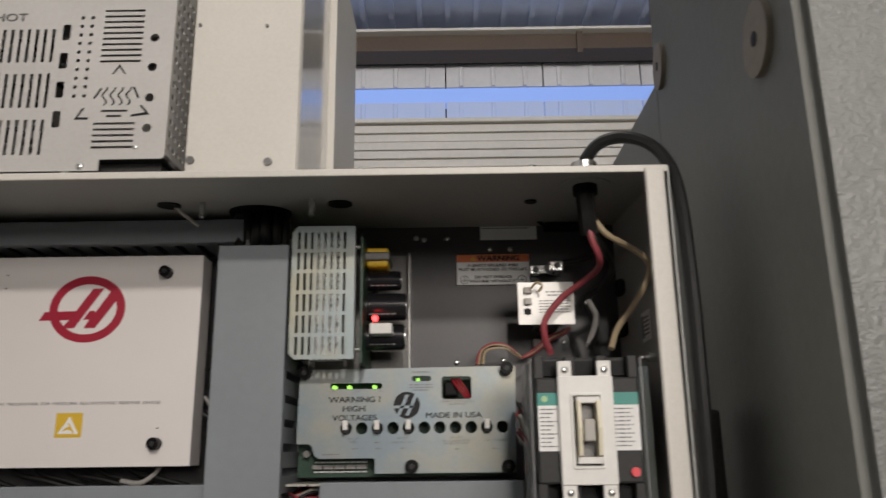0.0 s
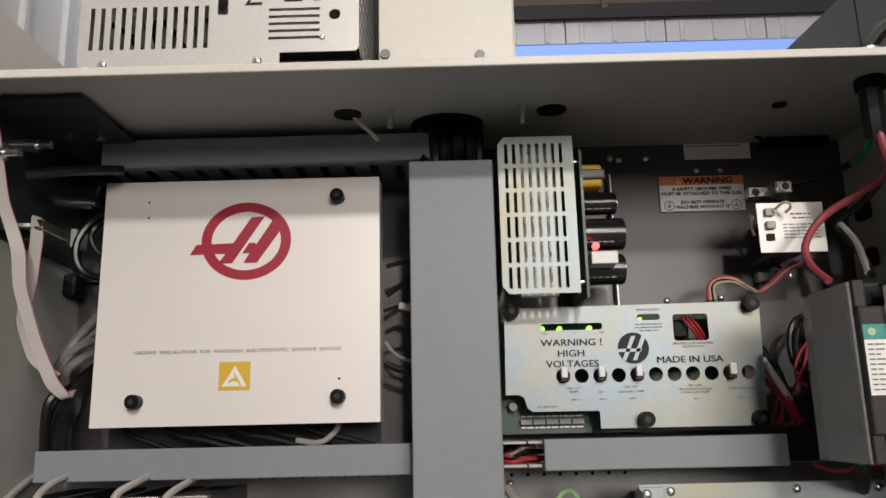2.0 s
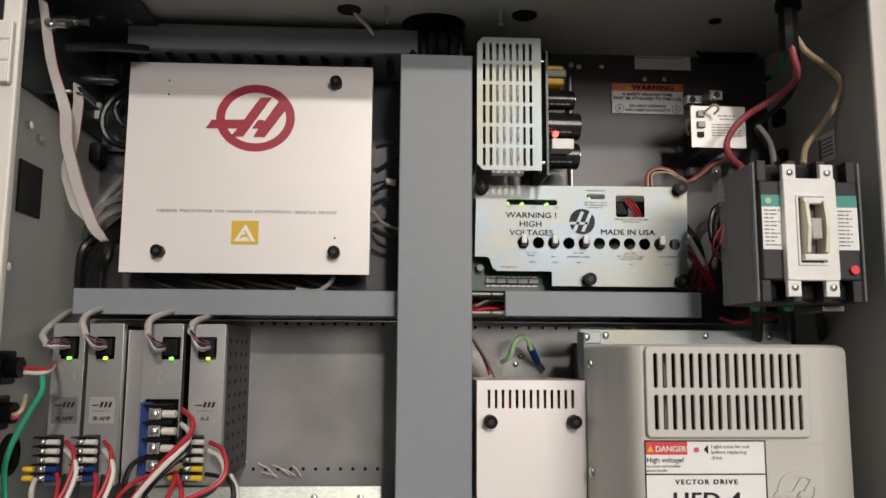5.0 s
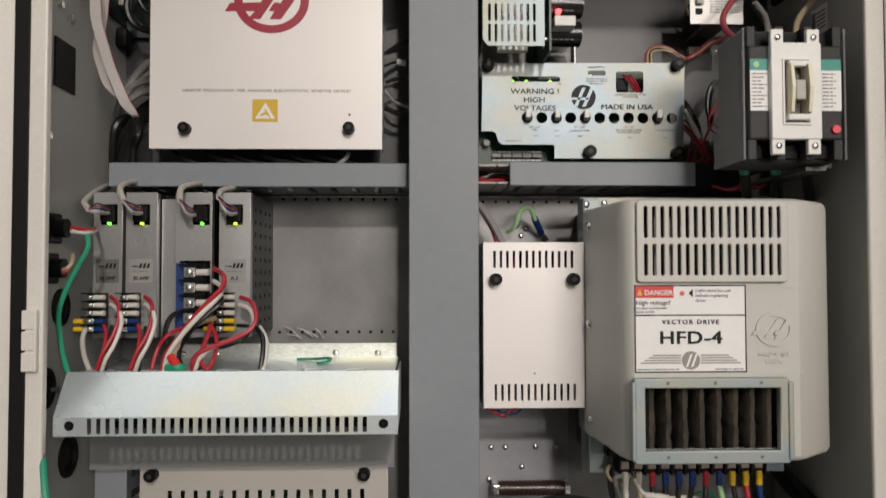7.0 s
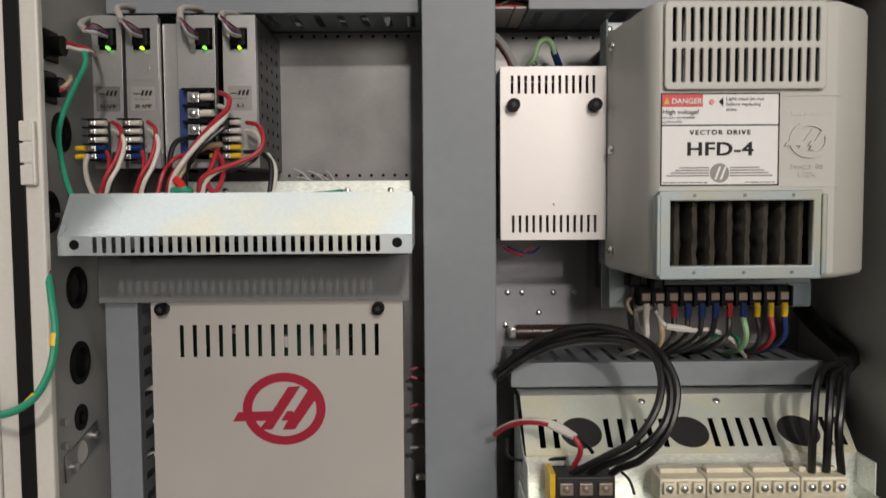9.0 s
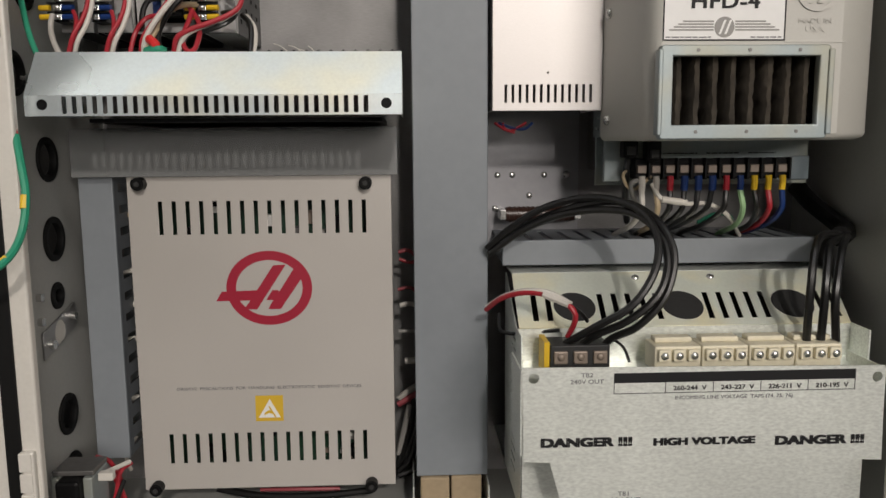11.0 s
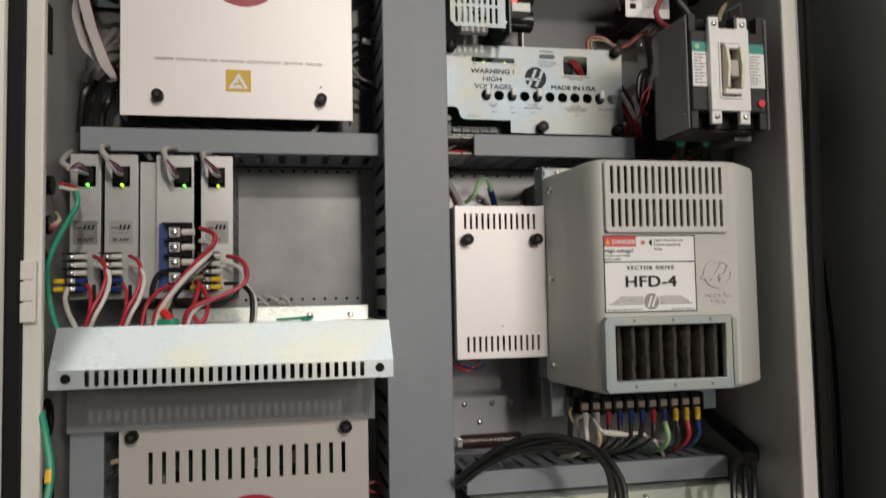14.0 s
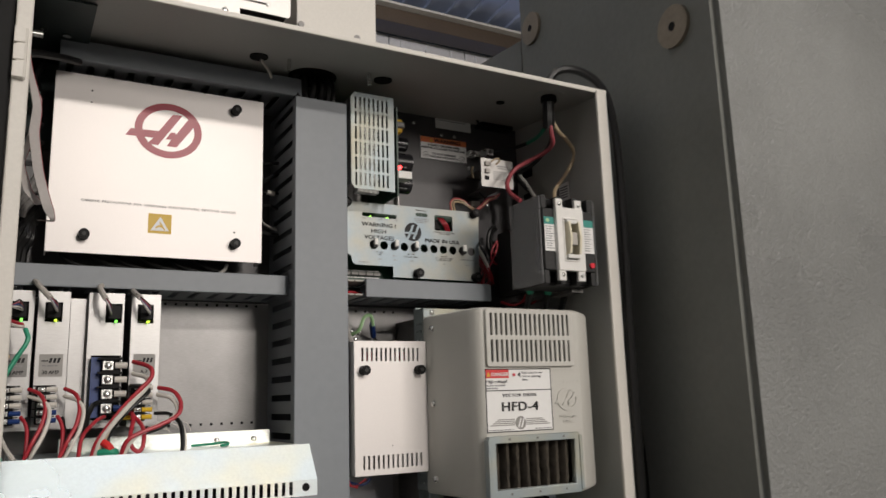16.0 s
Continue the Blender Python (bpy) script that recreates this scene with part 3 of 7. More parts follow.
duct("cable_duct", -0.175, 0.172, 1.1465, 1.1715, 0.884, "grey wiring duct above the transformer", "x", (1, -1), 0.0215, 0.007)
de = thing("duct_end", (-0.175, YB, 1.5655), "open end of a wiring duct with loose wires inside", "cable duct", "wiring ducts")
part("base", B(-0.194, -0.155, YB - 0.003, YB, 1.5655, 1.5885), DUCTSLOT, de)
for z in (1.5655, 1.5860):
    for xa, xb in ((-0.193, -0.170), (-0.1685, -0.1555)):
        part("finger", B(xa, xb, 0.905, YB - 0.003, z, z + 0.0025, bev=0.0006), BEIGEWIRE, de, "pale duct finger")

# ---- control boxes ----


def control_box(x0, x1, z0, z1, yf, mat, label, knobs, logo, text, esd, slots=(), pins=()):
    t = thing("control_box", ((x0 + x1) / 2, YB, z0), label, "control box", "control boxes with a red mark")
    cover = part("cover", sheet([rect(x0, x1, z0, z1)] + [h for row in slots for h in row] + [disc(x, z, 0.0016, 10) for x, z in pins], yf, 0.0016, 0.0004), mat, t)
    d = 0.035
    part("cover_flange", B(x0, x0 + 0.0015, yf + 0.0018, yf + d, z0, z1), mat, cover)
    part("cover_flange", B(x1 - 0.0015, x1, yf + 0.0018, yf + d, z0, z1), mat, cover)
    part("cover_flange", B(x0 + 0.0016, x1 - 0.0016, yf + 0.0018, yf + d, z1 - 0.0015, z1), mat, cover)
    board = part("circuit_board", B(x0 + 0.012, x1 - 0.012, yf + d + 0.006, yf + d + 0.008, z0 + 0.006, z1 - 0.006), PCB, t, "green circuit board")
    rnd = random.Random(int(z0 * 1000))
    for i in range(90 if slots else 26):
        x, z = rnd.uniform(x0 + 0.02, x1 - 0.03), rnd.uniform(z0 + 0.012, z1 - 0.02)
        part("chip", B(x, x + rnd.uniform(0.006, 0.016), yf + d - rnd.uniform(-0.003, 0.012), yf + d + 0.006, z, z + rnd.uniform(0.004, 0.016)), rnd.choice((BLACK, BLACK, BLACK, WHITE, DARKSTEEL, BRASS, GREYWIRE)), board)
    for x in (x0 + 0.02, x1 - 0.02):
        for z in (z0 + 0.02, z1 - 0.02):
            part("standoff", C((x, (yf + d + YB) / 2 + 0.004, z), "y", 0.004, YB - yf - d - 0.008, 10), STEEL, t, "", True)
    for x, z in knobs:
        knob(x, yf, z, cover)
    emblem(*logo, REDINK, cover)
    words("OBSERVE  PRECAUTIONS  FOR  HANDLING  ELECTROSTATIC  SENSITIVE  DEVICES", text[0], yf - 0.0003, text[1], 0.0033, GREYINK, cover, "LEFT", 0.00002, text[2])
    esd_mark(*esd, yf, cover)
    return t


YA, YP = 0.923, 0.877
control_box(-0.580, -0.305, 1.609, 1.850, YA, COVER, "white steel control box with a red oval mark",
            ((-0.346, 1.829), (-0.537, 1.632), (-0.344, 1.633)), (-0.437, YA, 1.787, 0.0445), (-0.542, 1.677, 1.185), (-0.459, -0.429, 1.641, 1.668), (),
            ((-0.536, 1.829), (-0.536, 1.813), (-0.344, 1.650)))
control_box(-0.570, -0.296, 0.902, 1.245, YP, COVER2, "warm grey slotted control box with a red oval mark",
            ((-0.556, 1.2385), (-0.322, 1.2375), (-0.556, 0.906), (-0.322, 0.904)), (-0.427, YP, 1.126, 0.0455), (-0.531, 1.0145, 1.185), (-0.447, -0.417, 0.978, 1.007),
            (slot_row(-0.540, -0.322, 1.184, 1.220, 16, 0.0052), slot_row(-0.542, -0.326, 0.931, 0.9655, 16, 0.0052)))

# ---- power supply in a perforated cage ----
psu = thing("power_supply", (-0.15, YB, 1.718), "open power supply in a bright perforated cage", "power supply")
x0, x1, z0, z1, y = -0.1885, -0.118, 1.7185, 1.868, 0.868
outline = [(x0 + 0.006, z0), (x1, z0), (x1, z1), (x0 + 0.006, z1), (x0, z1 - 0.007), (x0, z0 + 0.007)]
holes = []
for r in range(6):
    a = z0 + 0.005 + r * 0.0236
    for c in range(8):
        u = x0 + 0.0062 + c * 0.0073
        holes.append(rect(u, u + 0.0031, a, a + 0.0195))
cage = part("cage", sheet([outline] + holes, y, 0.0012), ZINCDULL, psu, "perforated sheet steel cage")
part("cage_side", B(x0, x0 + 0.0012, y + 0.003, 0.985, z0 + 0.007, z1 - 0.007), ALU, cage)
part("cage_side", B(x1 - 0.0012, x1, y + 0.0014, y + 0.012, z0, z1), ALU, cage)
part("base_plate", B(x0, x1 + 0.056, 0.985, 0.988, z0, z1 - 0.006), DARKSTEEL, psu)
part("base_edge", B(x1 + 0.0545, x1 + 0.056, 0.970, YB, z0, z1 - 0.006), BOXGREY, psu, "bright folded edge")
board = part("circuit_board", B(x1 + 0.006, x1 + 0.0085, 0.872, 0.985, z0 - 0.004, z1 - 0.012), PCB, psu, "green circuit board on edge")
inner = part("heat_sink", B(x0 + 0.0195, x0 + 0.0545, 0.892, 0.905, z0 + 0.002, z1 - 0.002), WHITE, psu, "pale inner heat sink")
rnd = random.Random(5)
for r in range(20):
    for c in range(4):
        u, v = x0 + 0.0268 + c * 0.0073, z0 + 0.004 + r * 0.0071
        if r > 8 or rnd.random() < 0.3:
            part("component", B(u, u + 0.0042, 0.888, 0.892, v, v + rnd.uniform(0.0022, 0.0038)), BLACK, inner)
for z, r, l in ((1.8165, 0.0115, 0.040), (1.785, 0.0160, 0.046), (1.7495, 0.0150, 0.044)):
    bm = cyl(bmesh.new(), (x1 + 0.0085 + l / 2, 0.925, z), "x", r, l, 28)
    rim = [e for e in bm.edges if e.verts[0].co.x > x1 + 0.008 + l and e.verts[1].co.x > x1 + 0.008 + l]
    bmesh.ops.bevel(bm, geom=rim, offset=0.0015, segments=2, affect="EDGES")
    cap = part("capacitor", bm, SLEEVE, psu, "glossy black sleeved capacitor", True)
    for k in range(5):
        part("print", B(x1 + 0.013 + k * 0.0062, x1 + 0.0175 + k * 0.0062, 0.925 - r * 0.80, 0.925 - r * 0.76, z - r * 0.68, z - r * 0.68 + 0.0042), GREYINK, cap)
    part("end_cap", C((x1 + 0.0087 + l, 0.925, z), "x", r * 0.72, 0.0010, 20), STEEL, cap, "", True)
part("transformer", B(x1 + 0.0085, x1 + 0.034, 0.905, 0.945, 1.829, 1.852, bev=0.003), YELSLEEVE, psu, "yellow taped transformer")
part("transformer_core", B(x1 + 0.006, x1 + 0.036, 0.901, 0.949, 1.836, 1.846, bev=0.002), DARKSTEEL, psu)
part("led", C((x1 + 0.0205, 0.894, 1.7665), "y", 0.0032, 0.006, 12), LEDRED, psu, "lit red lamp", True)
part("relay", B(x1 + 0.015, x1 + 0.040, 0.888, 0.93, 1.7485, 1.7605, bev=0.001), WHITE, psu, "white relay block")
for z in (1.73, 1.846):
    part("standoff", C((x1 + 0.003, 0.88, z), "x", 0.0022, 0.008, 10), STEEL, psu, "", True)

# ---- power board with its plate ----
pb = thing("power_board", (-0.06, YB, 1.598), "blue zinc plate over a power board with black thumb screws", "power board")
YBD = 0.920
out = [(-0.1845, 1.7125), (0.0605, 1.7145), (0.0575, 1.598), (-0.0985, 1.598), (-0.0985, 1.6135), (-0.1005, 1.6145), (-0.161, 1.6145), (-0.166, 1.618), (-0.169, 1.628), (-0.173, 1.6305), (-0.186, 1.6305)]
hx = [-0.131 + 0.0175 * i for i in range(11)]
plate = part("cover_plate", sheet([out] + [disc(x, 1.647, 0.0067, 24) for x in hx] + [rrect(-0.0235, 0.010, 1.678, 1.7035, 0.003), rrect(-0.150, -0.091, 1.6905, 1.697, 0.003), rrect(-0.0575, -0.0355, 1.6985, 1.7045, 0.0028)], YBD, 0.0015), ZINCBLUE, pb)
for x, z in ((-0.178, 1.7085), (0.050, 1.711), (-0.057, 1.6055), (0.049, 1.6045)):
    knob(x, YBD, z, plate, 0.0072, 0.012)
board = part("circuit_board", B(-0.189, 0.052, 0.950, 0.9525, 1.594, 1.716), PCB, pb, "green circuit board")
for i in range(5):
    part("connector", B(-0.171 + i * 0.0125, -0.160 + i * 0.0125, 0.943, 0.950, 1.603, 1.6075), GREYWIRE, board)
bars([(-0.17, -0.11, 1.6105, 0.0016), (-0.17, -0.11, 1.600, 0.0014)], 0.9497, LABEL, board)
part("capacitor", C((-0.178, 0.945, 1.62), "y", 0.004, 0.012, 12), DARKSTEEL, board, "", True)
for i, x in enumerate(hx):
    if i in (0, 2, 4, 9):
        sw = part("circuit_breaker", B(x - 0.0038, x + 0.0038, 0.912, 0.945, 1.6415, 1.653, bev=0.001), CHARCOAL, pb, "small breaker with a white lever")
        part("lever", B(x - 0.0030, x + 0.0030, 0.909, 0.913, 1.6450, 1.6555, bev=0.0010), WHITE, sw)
for i, x in enumerate((-0.147, -0.130, -0.101)):
    part("led", C((x, 0.938, 1.6937), "y", 0.0024, 0.01, 12), LEDDIM, pb, "dim green lamp", True)
part("led", C((-0.051, 0.938, 1.7015), "y", 0.002, 0.006, 10), LEDDIM, pb, "dim green lamp", True)
part("fuse_block", B(-0.021, -0.005, 0.932, 0.95, 1.682, 1.699, bev=0.002), BLACK, pb)
for k in range(3):
    part("fuse_wire", tube_mesh([(-0.012 + k * 0.004, 0.93, 1.702), (-0.006 + k * 0.004, 0.925, 1.692), (0.004 + k * 0.003, 0.93, 1.680)], 0.0012), RED, pb, "red wire behind the window", True)
W = lambda s, x, z, h, al="CENTER", b=0.00012, sq=1.18, mt=None: words(s, x, YBD - 0.0003, z, h, mt or INK, plate, al, b, sq)
W("WARNING !", -0.1215, 1.6757, 0.0064, "CENTER", 0.00012, 1.22)
W("HIGH", -0.1225, 1.6655, 0.0064, "CENTER", 0.00012, 1.22)
W("VOLTAGES", -0.1215, 1.6555, 0.0064, "CENTER", 0.00012, 1.15)
W("MADE IN USA", -0.0105, 1.6575, 0.0062, "CENTER", 0.00015, 1.2)
for s, x, z in (("+12V", -0.147, 1.6868), ("-12V", -0.119, 1.6868), ("+5V", -0.092, 1.6868), ("PHASE DETECT", -0.0465, 1.7075), ("COOLANT  PUMP", -0.068, 1.6305), ("LATHE  HYD. PUMP", -0.008, 1.6285), ("TSC COOLANT PUMP/", -0.008, 1.6315), ("CHIP CONVEYOR", 0.036, 1.6315), ("MAIN", -0.122, 1.6315), ("10A  115V", -0.122, 1.6350), ("10A  230V", -0.068, 1.6350), ("10A  230V", -0.008, 1.6350), ("ORANGE LAMP INDICATES", -0.006, 1.6745), ("BLOWN FUSE", -0.006, 1.6715)):
    W(s, x, z, 0.0021, "CENTER", 0.00002, 1.1, GREYINK)
bars([(-0.060, -0.034, 1.6945, 0.0013), (-0.060, -0.034, 1.6915, 0.0013), (-0.056, -0.038, 1.6885, 0.0013), (-0.099, -0.093, 1.6315, 0.0014), (-0.124, -0.117, 1.6250, 0.0014), (-0.098, -0.091, 1.6250, 0.0014), (-0.070, -0.064, 1.6250, 0.0014), (-0.010, -0.004, 1.6235, 0.0014), (0.032, 0.039, 1.6235, 0.0014), (-0.157, -0.138, 1.6190, 0.0014)], YBD, GREYINK, plate)
mark = part("emblem", sheet([disc(-0.063, 1.672, 0.0148, 36)], YBD - 0.0004, 0.0004), INK, plate, "round black mark")
for pts in ([(-0.0745, 1.6605), (-0.0705, 1.6605), (-0.0605, 1.6835), (-0.0645, 1.6835)], [(-0.0645, 1.6605), (-0.0605, 1.6605), (-0.0505, 1.6835), (-0.0545, 1.6835)], [(-0.079, 1.6685), (-0.056, 1.6685), (-0.055, 1.6715), (-0.077, 1.6715)]):
    part("mark_bar", sheet([pts], YBD - 0.0008, 0.0004), ZINCBLUE, mark)

# ---- main breaker ----
br = thing("main_breaker", (0.117, YB, 1.57), "dark three-pole main breaker with a white toggle plate", "circuit breaker")
x0, x1, z0, z1 = 0.069, 0.166, 1.570, 1.7075
part("mounting_block", B(0.144, x1 - 0.002, 0.842, YB, z0 + 0.012, z1 - 0.010), CHARCOAL, br)
body = part("body", B(x0, x1, 0.785, 0.842, z0, z1, bev=0.002), CHARCOAL, br)
part("front_step", B(x0 + 0.0008, x1 - 0.0008, 0.766, 0.786, z0 + 0.021, z1 - 0.021, bev=0.002), CHARCOAL, body)
for zc in (z0 + 0.011, z1 - 0.011):
    for k in range(4):
        xx = x0 + 0.0045 + k * (x1 - x0 - 0.009) / 3
        part("terminal_wall", B(xx - 0.0045, xx + 0.0045, 0.768, 0.786, zc - 0.0105, zc + 0.0105, bev=0.001), CHARCOAL, body)
    for k in range(3):
        xx = x0 + 0.0187 + k * 0.0298
        part("terminal_pocket", B(xx - 0.0095, xx + 0.0095, 0.7795, 0.7855, zc - 0.007, zc + 0.007), BLACK, body)
part("label", sheet([rect(x0 + 0.002, 0.0935, 1.620, 1.661)], 0.7655, 0.0004), LABEL, body, "white rating label")
part("label", sheet([rect(0.1365, x1 - 0.002, 1.620, 1.661)], 0.7655, 0.0004), LABEL, body, "white rating label")
part("label_band", sheet([rect(x0 + 0.002, 0.0935, 1.661, 1.6725)], 0.7655, 0.0004), TEAL, body, "teal label band")
part("label_band", sheet([rect(0.1365, x1 - 0.002, 1.661, 1.6725)], 0.7655, 0.0004), TEAL, body, "teal label band")
part("label_dot", sheet([disc(x0 + 0.0085, 1.667, 0.003, 16)], 0.7652, 0.0003), PALEGREEN, body)
rows = [(x0 + 0.004, x0 + 0.019 - 0.003 * (i % 3), 1.6575 - i * 0.0037, 0.0011) for i in range(10)]
bars(rows + [(0.139, 0.158 - 0.002 * (i % 2), 1.6575 - i * 0.0037, 0.0011) for i in range(10)], 0.7653, GREYINK, body)
part("red_button", C((0.157, 0.7645, 1.601), "y", 0.0042, 0.004, 20), material("red_button", (0.75, 0.03, 0.05), 0.35), body, "round red trip button", True)
tp = part("toggle_plate", sheet([rrect(0.0905, 0.1392, 1.591, 1.6865, 0.0012), rect(0.1020, 0.1275, 1.606, 1.670)], 0.7585, 0.008, 0.0010), WHITE, br, "white plastic toggle plate")
part("plate_rim", sheet([rrect(0.1005, 0.1290, 1.6045, 1.6715, 0.001), rect(0.1020, 0.1275, 1.606, 1.670)], 0.7570, 0.002, 0.0003), WHITE, tp)
for x in (0.0965, 0.133):
    for z in (1.5835, 1.693):
        tab = part("tab", B(x - 0.0065, x + 0.0065, 0.760, 0.766, z - 0.0085, z + 0.0085, bev=0.001), WHITE, tp)
        screw(x, 0.7595, z, 0.0034, tab)
part("recess", B(0.1020, 0.1275, 0.7655, 0.7675, 1.606, 1.670), DARKSTEEL, tp)
hd = part("toggle_handle", prism(bmesh.new(), [(0.7655, 1.612), (0.7500, 1.616), (0.7465, 1.640), (0.7500, 1.664), (0.7655, 1.667)], "x", 0.1050, 0.1082), IVORY, br, "bowed off-white toggle cheek")
part("handle_cheek", prism(bmesh.new(), [(0.7655, 1.612), (0.7500, 1.616), (0.7465, 1.640), (0.7500, 1.664), (0.7655, 1.667)], "x", 0.1225, 0.1260), IVORY, hd)
part("handle_bridge", B(0.1050, 0.1260, 0.7530, 0.7600, 1.662, 1.668, bev=0.001), WHITE, hd)
part("handle_bridge", B(0.1040, 0.1265, 0.7530, 0.7600, 1.6085, 1.6145, bev=0.001), WHITE, hd)
part("toggle", B(0.1100, 0.1205, 0.7500, 0.7650, 1.628, 1.648, bev=0.0015), BEIGEWIRE, hd)
part("side_shield", B(x0 - 0.0045, x0 - 0.002, 0.768, 0.846, z0 + 0.001, z1 - 0.002, bev=0.0006), SMOKE, br, "smoky clear plastic side shield")
part("side_shield", B(x1 + 0.002, x1 + 0.0045, 0.768, 0.846, z0 + 0.001, z1 - 0.002, bev=0.0006), SMOKE, br, "smoky clear plastic side shield")
part("support_bracket", B(0.144, x1, 0.80, YB, z0 - 0.006, z0 - 0.001), DARKSTEEL, br)
seat = Matrix.Translation((x0 - 0.0065, -0.020, z0 + 0.0005)) @ Matrix.Diagonal((0.979, 1, 0.9745, 1)) @ Matrix.Translation((-x0, 0, -z0))
for ob in br.children_recursive:
    ob.data.transform(seat)
part("mounting_plate", B(0.146, 0.187, 0.823, 0.826, 1.573, 1.702, bev=0.0006), ZINCDULL, br, "dull zinc mounting plate")

# ---- vector drive ----
dr = thing("vector_drive", (0.04, YB, 1.279), "pale grey moulded spindle drive with a slotted grille", "motor drive")
SEC = [(-0.0755, 0.868), (-0.0745, 0.850), (-0.0730, 0.846), (-0.0700, 0.806), (-0.0690, 0.803), (-0.0665, 0.760), (-0.0640, 0.746), (-0.0600, 0.7385), (-0.056, 0.7355), (0.104, 0.7355), (0.112, 0.738), (0.147, 0.766), (0.153, 0.775), (0.156, 0.868)]
bm = bmesh.new()
zs = [(1.279, 0.006), (1.2815, 0.0015), (1.285, 0.0), (1.525, 0.0), (1.5295, 0.0015), (1.532, 0.006)]
rings = []
for z, ins in zs:
    ring = []
    for x, y in SEC:
        cx = 0.041
        ring.append(bm.verts.new((x - math.copysign(ins, x - cx), y + ins, z)))
    rings.append(ring)
n = len(SEC)
for a, b in zip(rings, rings[1:]):
    for i in range(n):
        j = (i + 1) % n
        if i == 8 and a is rings[2]:
            continue
        bm.faces.new((a[i], a[j], b[j], b[i]))
bm.faces.new(rings[0]), bm.faces.new(rings[-1][::-1])
shell = part("housing", bm, DRIVE, dr, "pale grey moulded housing", True)
part("front", sheet([rect(-0.056, 0.104, 1.285, 1.525), rect(-0.0475, 0.0865, 1.4565, 1.5245), rect(-0.0470, 0.0830, 1.2925, 1.3530)], 0.7355, 0.002), DRIVE, shell)
# black block added so the openings look dark inside
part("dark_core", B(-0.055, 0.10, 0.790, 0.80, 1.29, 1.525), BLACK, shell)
for i in range(9):
    part("cooling_fin", B(-0.045 + i * 0.0145, -0.0435 + i * 0.0145, 0.752, 0.79, 1.455, 1.526), GREYWIRE, shell)
grille = part("grille", sheet([rrect(-0.0525, 0.0915, 1.452, 1.5285, 0.003)] + slot_row(-0.0475, 0.0865, 1.4925, 1.5245, 17, 0.0053, 0.0024) + slot_row(-0.0475, 0.0865, 1.4565, 1.4885, 17, 0.0053, 0.0024), 0.7305, 0.0045, 0.001), DRIVE, shell, "slotted air grille")
lab = part("label", sheet([rect(-0.0555, 0.0525, 1.365, 1.4485)], 0.7350, 0.0004), LABEL, shell, "white black-edged drive label")
YL = 0.7350
for r in (rect(-0.0555, 0.0525, 1.365, 1.3662), rect(-0.0555, 0.0525, 1.4473, 1.4485), rect(-0.0555, -0.0543, 1.3662, 1.4473), rect(0.0513, 0.0525, 1.3662, 1.4473), rect(-0.0543, 0.0513, 1.4190, 1.4202)):
    part("label_edge", sheet([r], YL - 0.0003, 0.0003), INK, lab)
part("danger_band", sheet([rect(-0.0543, -0.0175, 1.4362, 1.4473)], YL - 0.0003, 0.0003), material("red_print", (0.62, 0.03, 0.03), 0.45), lab, "red danger band")
words("DANGER!", -0.0460, YL - 0.0006, 1.4388, 0.0050, LABEL, lab, "LEFT", 0.00008, 0.98)
part("triangle", sheet([[(-0.0530, 1.4385), (-0.0475, 1.4385), (-0.05025, 1.4445)]], YL - 0.0006, 0.0003), YELLOW, lab)
words("High voltage!", -0.0540, YL - 0.0003, 1.4298, 0.0042, INK, lab, "LEFT", 0.00004, 1.08)
words("no user serviceable", -0.0540, YL - 0.0003, 1.4255, 0.0025, GREYINK, lab, "LEFT", 0, 1.1)
words("parts inside.", -0.0540, YL - 0.0003, 1.4218, 0.0025, GREYINK, lab, "LEFT", 0, 1.1)
for i, s in enumerate(("Light must be out", "before replacing", "drive")):
    words(s, 0.0035, YL - 0.0003, 1.4418 - i * 0.0048, 0.0031, GREYINK, lab, "LEFT", 0.00002, 1.12)
part("arrow", sheet([[(-0.003, 1.4405), (0.001, 1.4365), (0.001, 1.4445)]], YL - 0.0003, 0.0003), INK, lab)
part("lamp", C((-0.0095, YL - 0.0005, 1.4405), "y", 0.0022, 0.0014, 14), material("pale_red_lens", (0.6, 0.08, 0.1), 0.3), lab, "", True)
words("VECTOR DRIVE", -0.0015, YL - 0.0003, 1.4112, 0.0042, INK, lab, "CENTER", 0.00014, 1.1, spacing=1.32)
words("HFD-4", -0.0015, YL - 0.0003, 1.3925, 0.0122, INK, lab, "CENTER", 0.00042, 1.24, spacing=1.07)
part("emblem", sheet([disc(-0.0015, 1.3765, 0.0088, 28)], YL - 0.0003, 0.0003), GREYWIRE, lab)
for dx in (-0.0030, 0.002):
    part("emblem_bar", sheet([[(-0.0035 + dx, 1.3705), (-0.0015 + dx, 1.3705), (0.003 + dx, 1.3825), (0.001 + dx, 1.3825)]], YL - 0.0006, 0.0003), LABEL, lab)
for i in range(4):
    part("grey_bar", sheet([rect(-0.050 + 0.004 * i, -0.011, 1.3735 + 0.0024 * i, 1.3748 + 0.0024 * i)], YL - 0.0003, 0.0003), GREYWIRE, lab)
    part("grey_bar", sheet([rect(0.008, 0.047 - 0.004 * i, 1.3735 + 0.0024 * i, 1.3748 + 0.0024 * i)], YL - 0.0003, 0.0003), GREYWIRE, lab)
bars([(-0.053, -0.012, 1.3680, 0.0011), (0.022, 0.049, 1.3680, 0.0011)], YL, GREYINK, lab)
emblem(0.0800, 0.7352, 1.406, 0.0185, DRIVE, shell, "moulded_emblem", 0.0011)
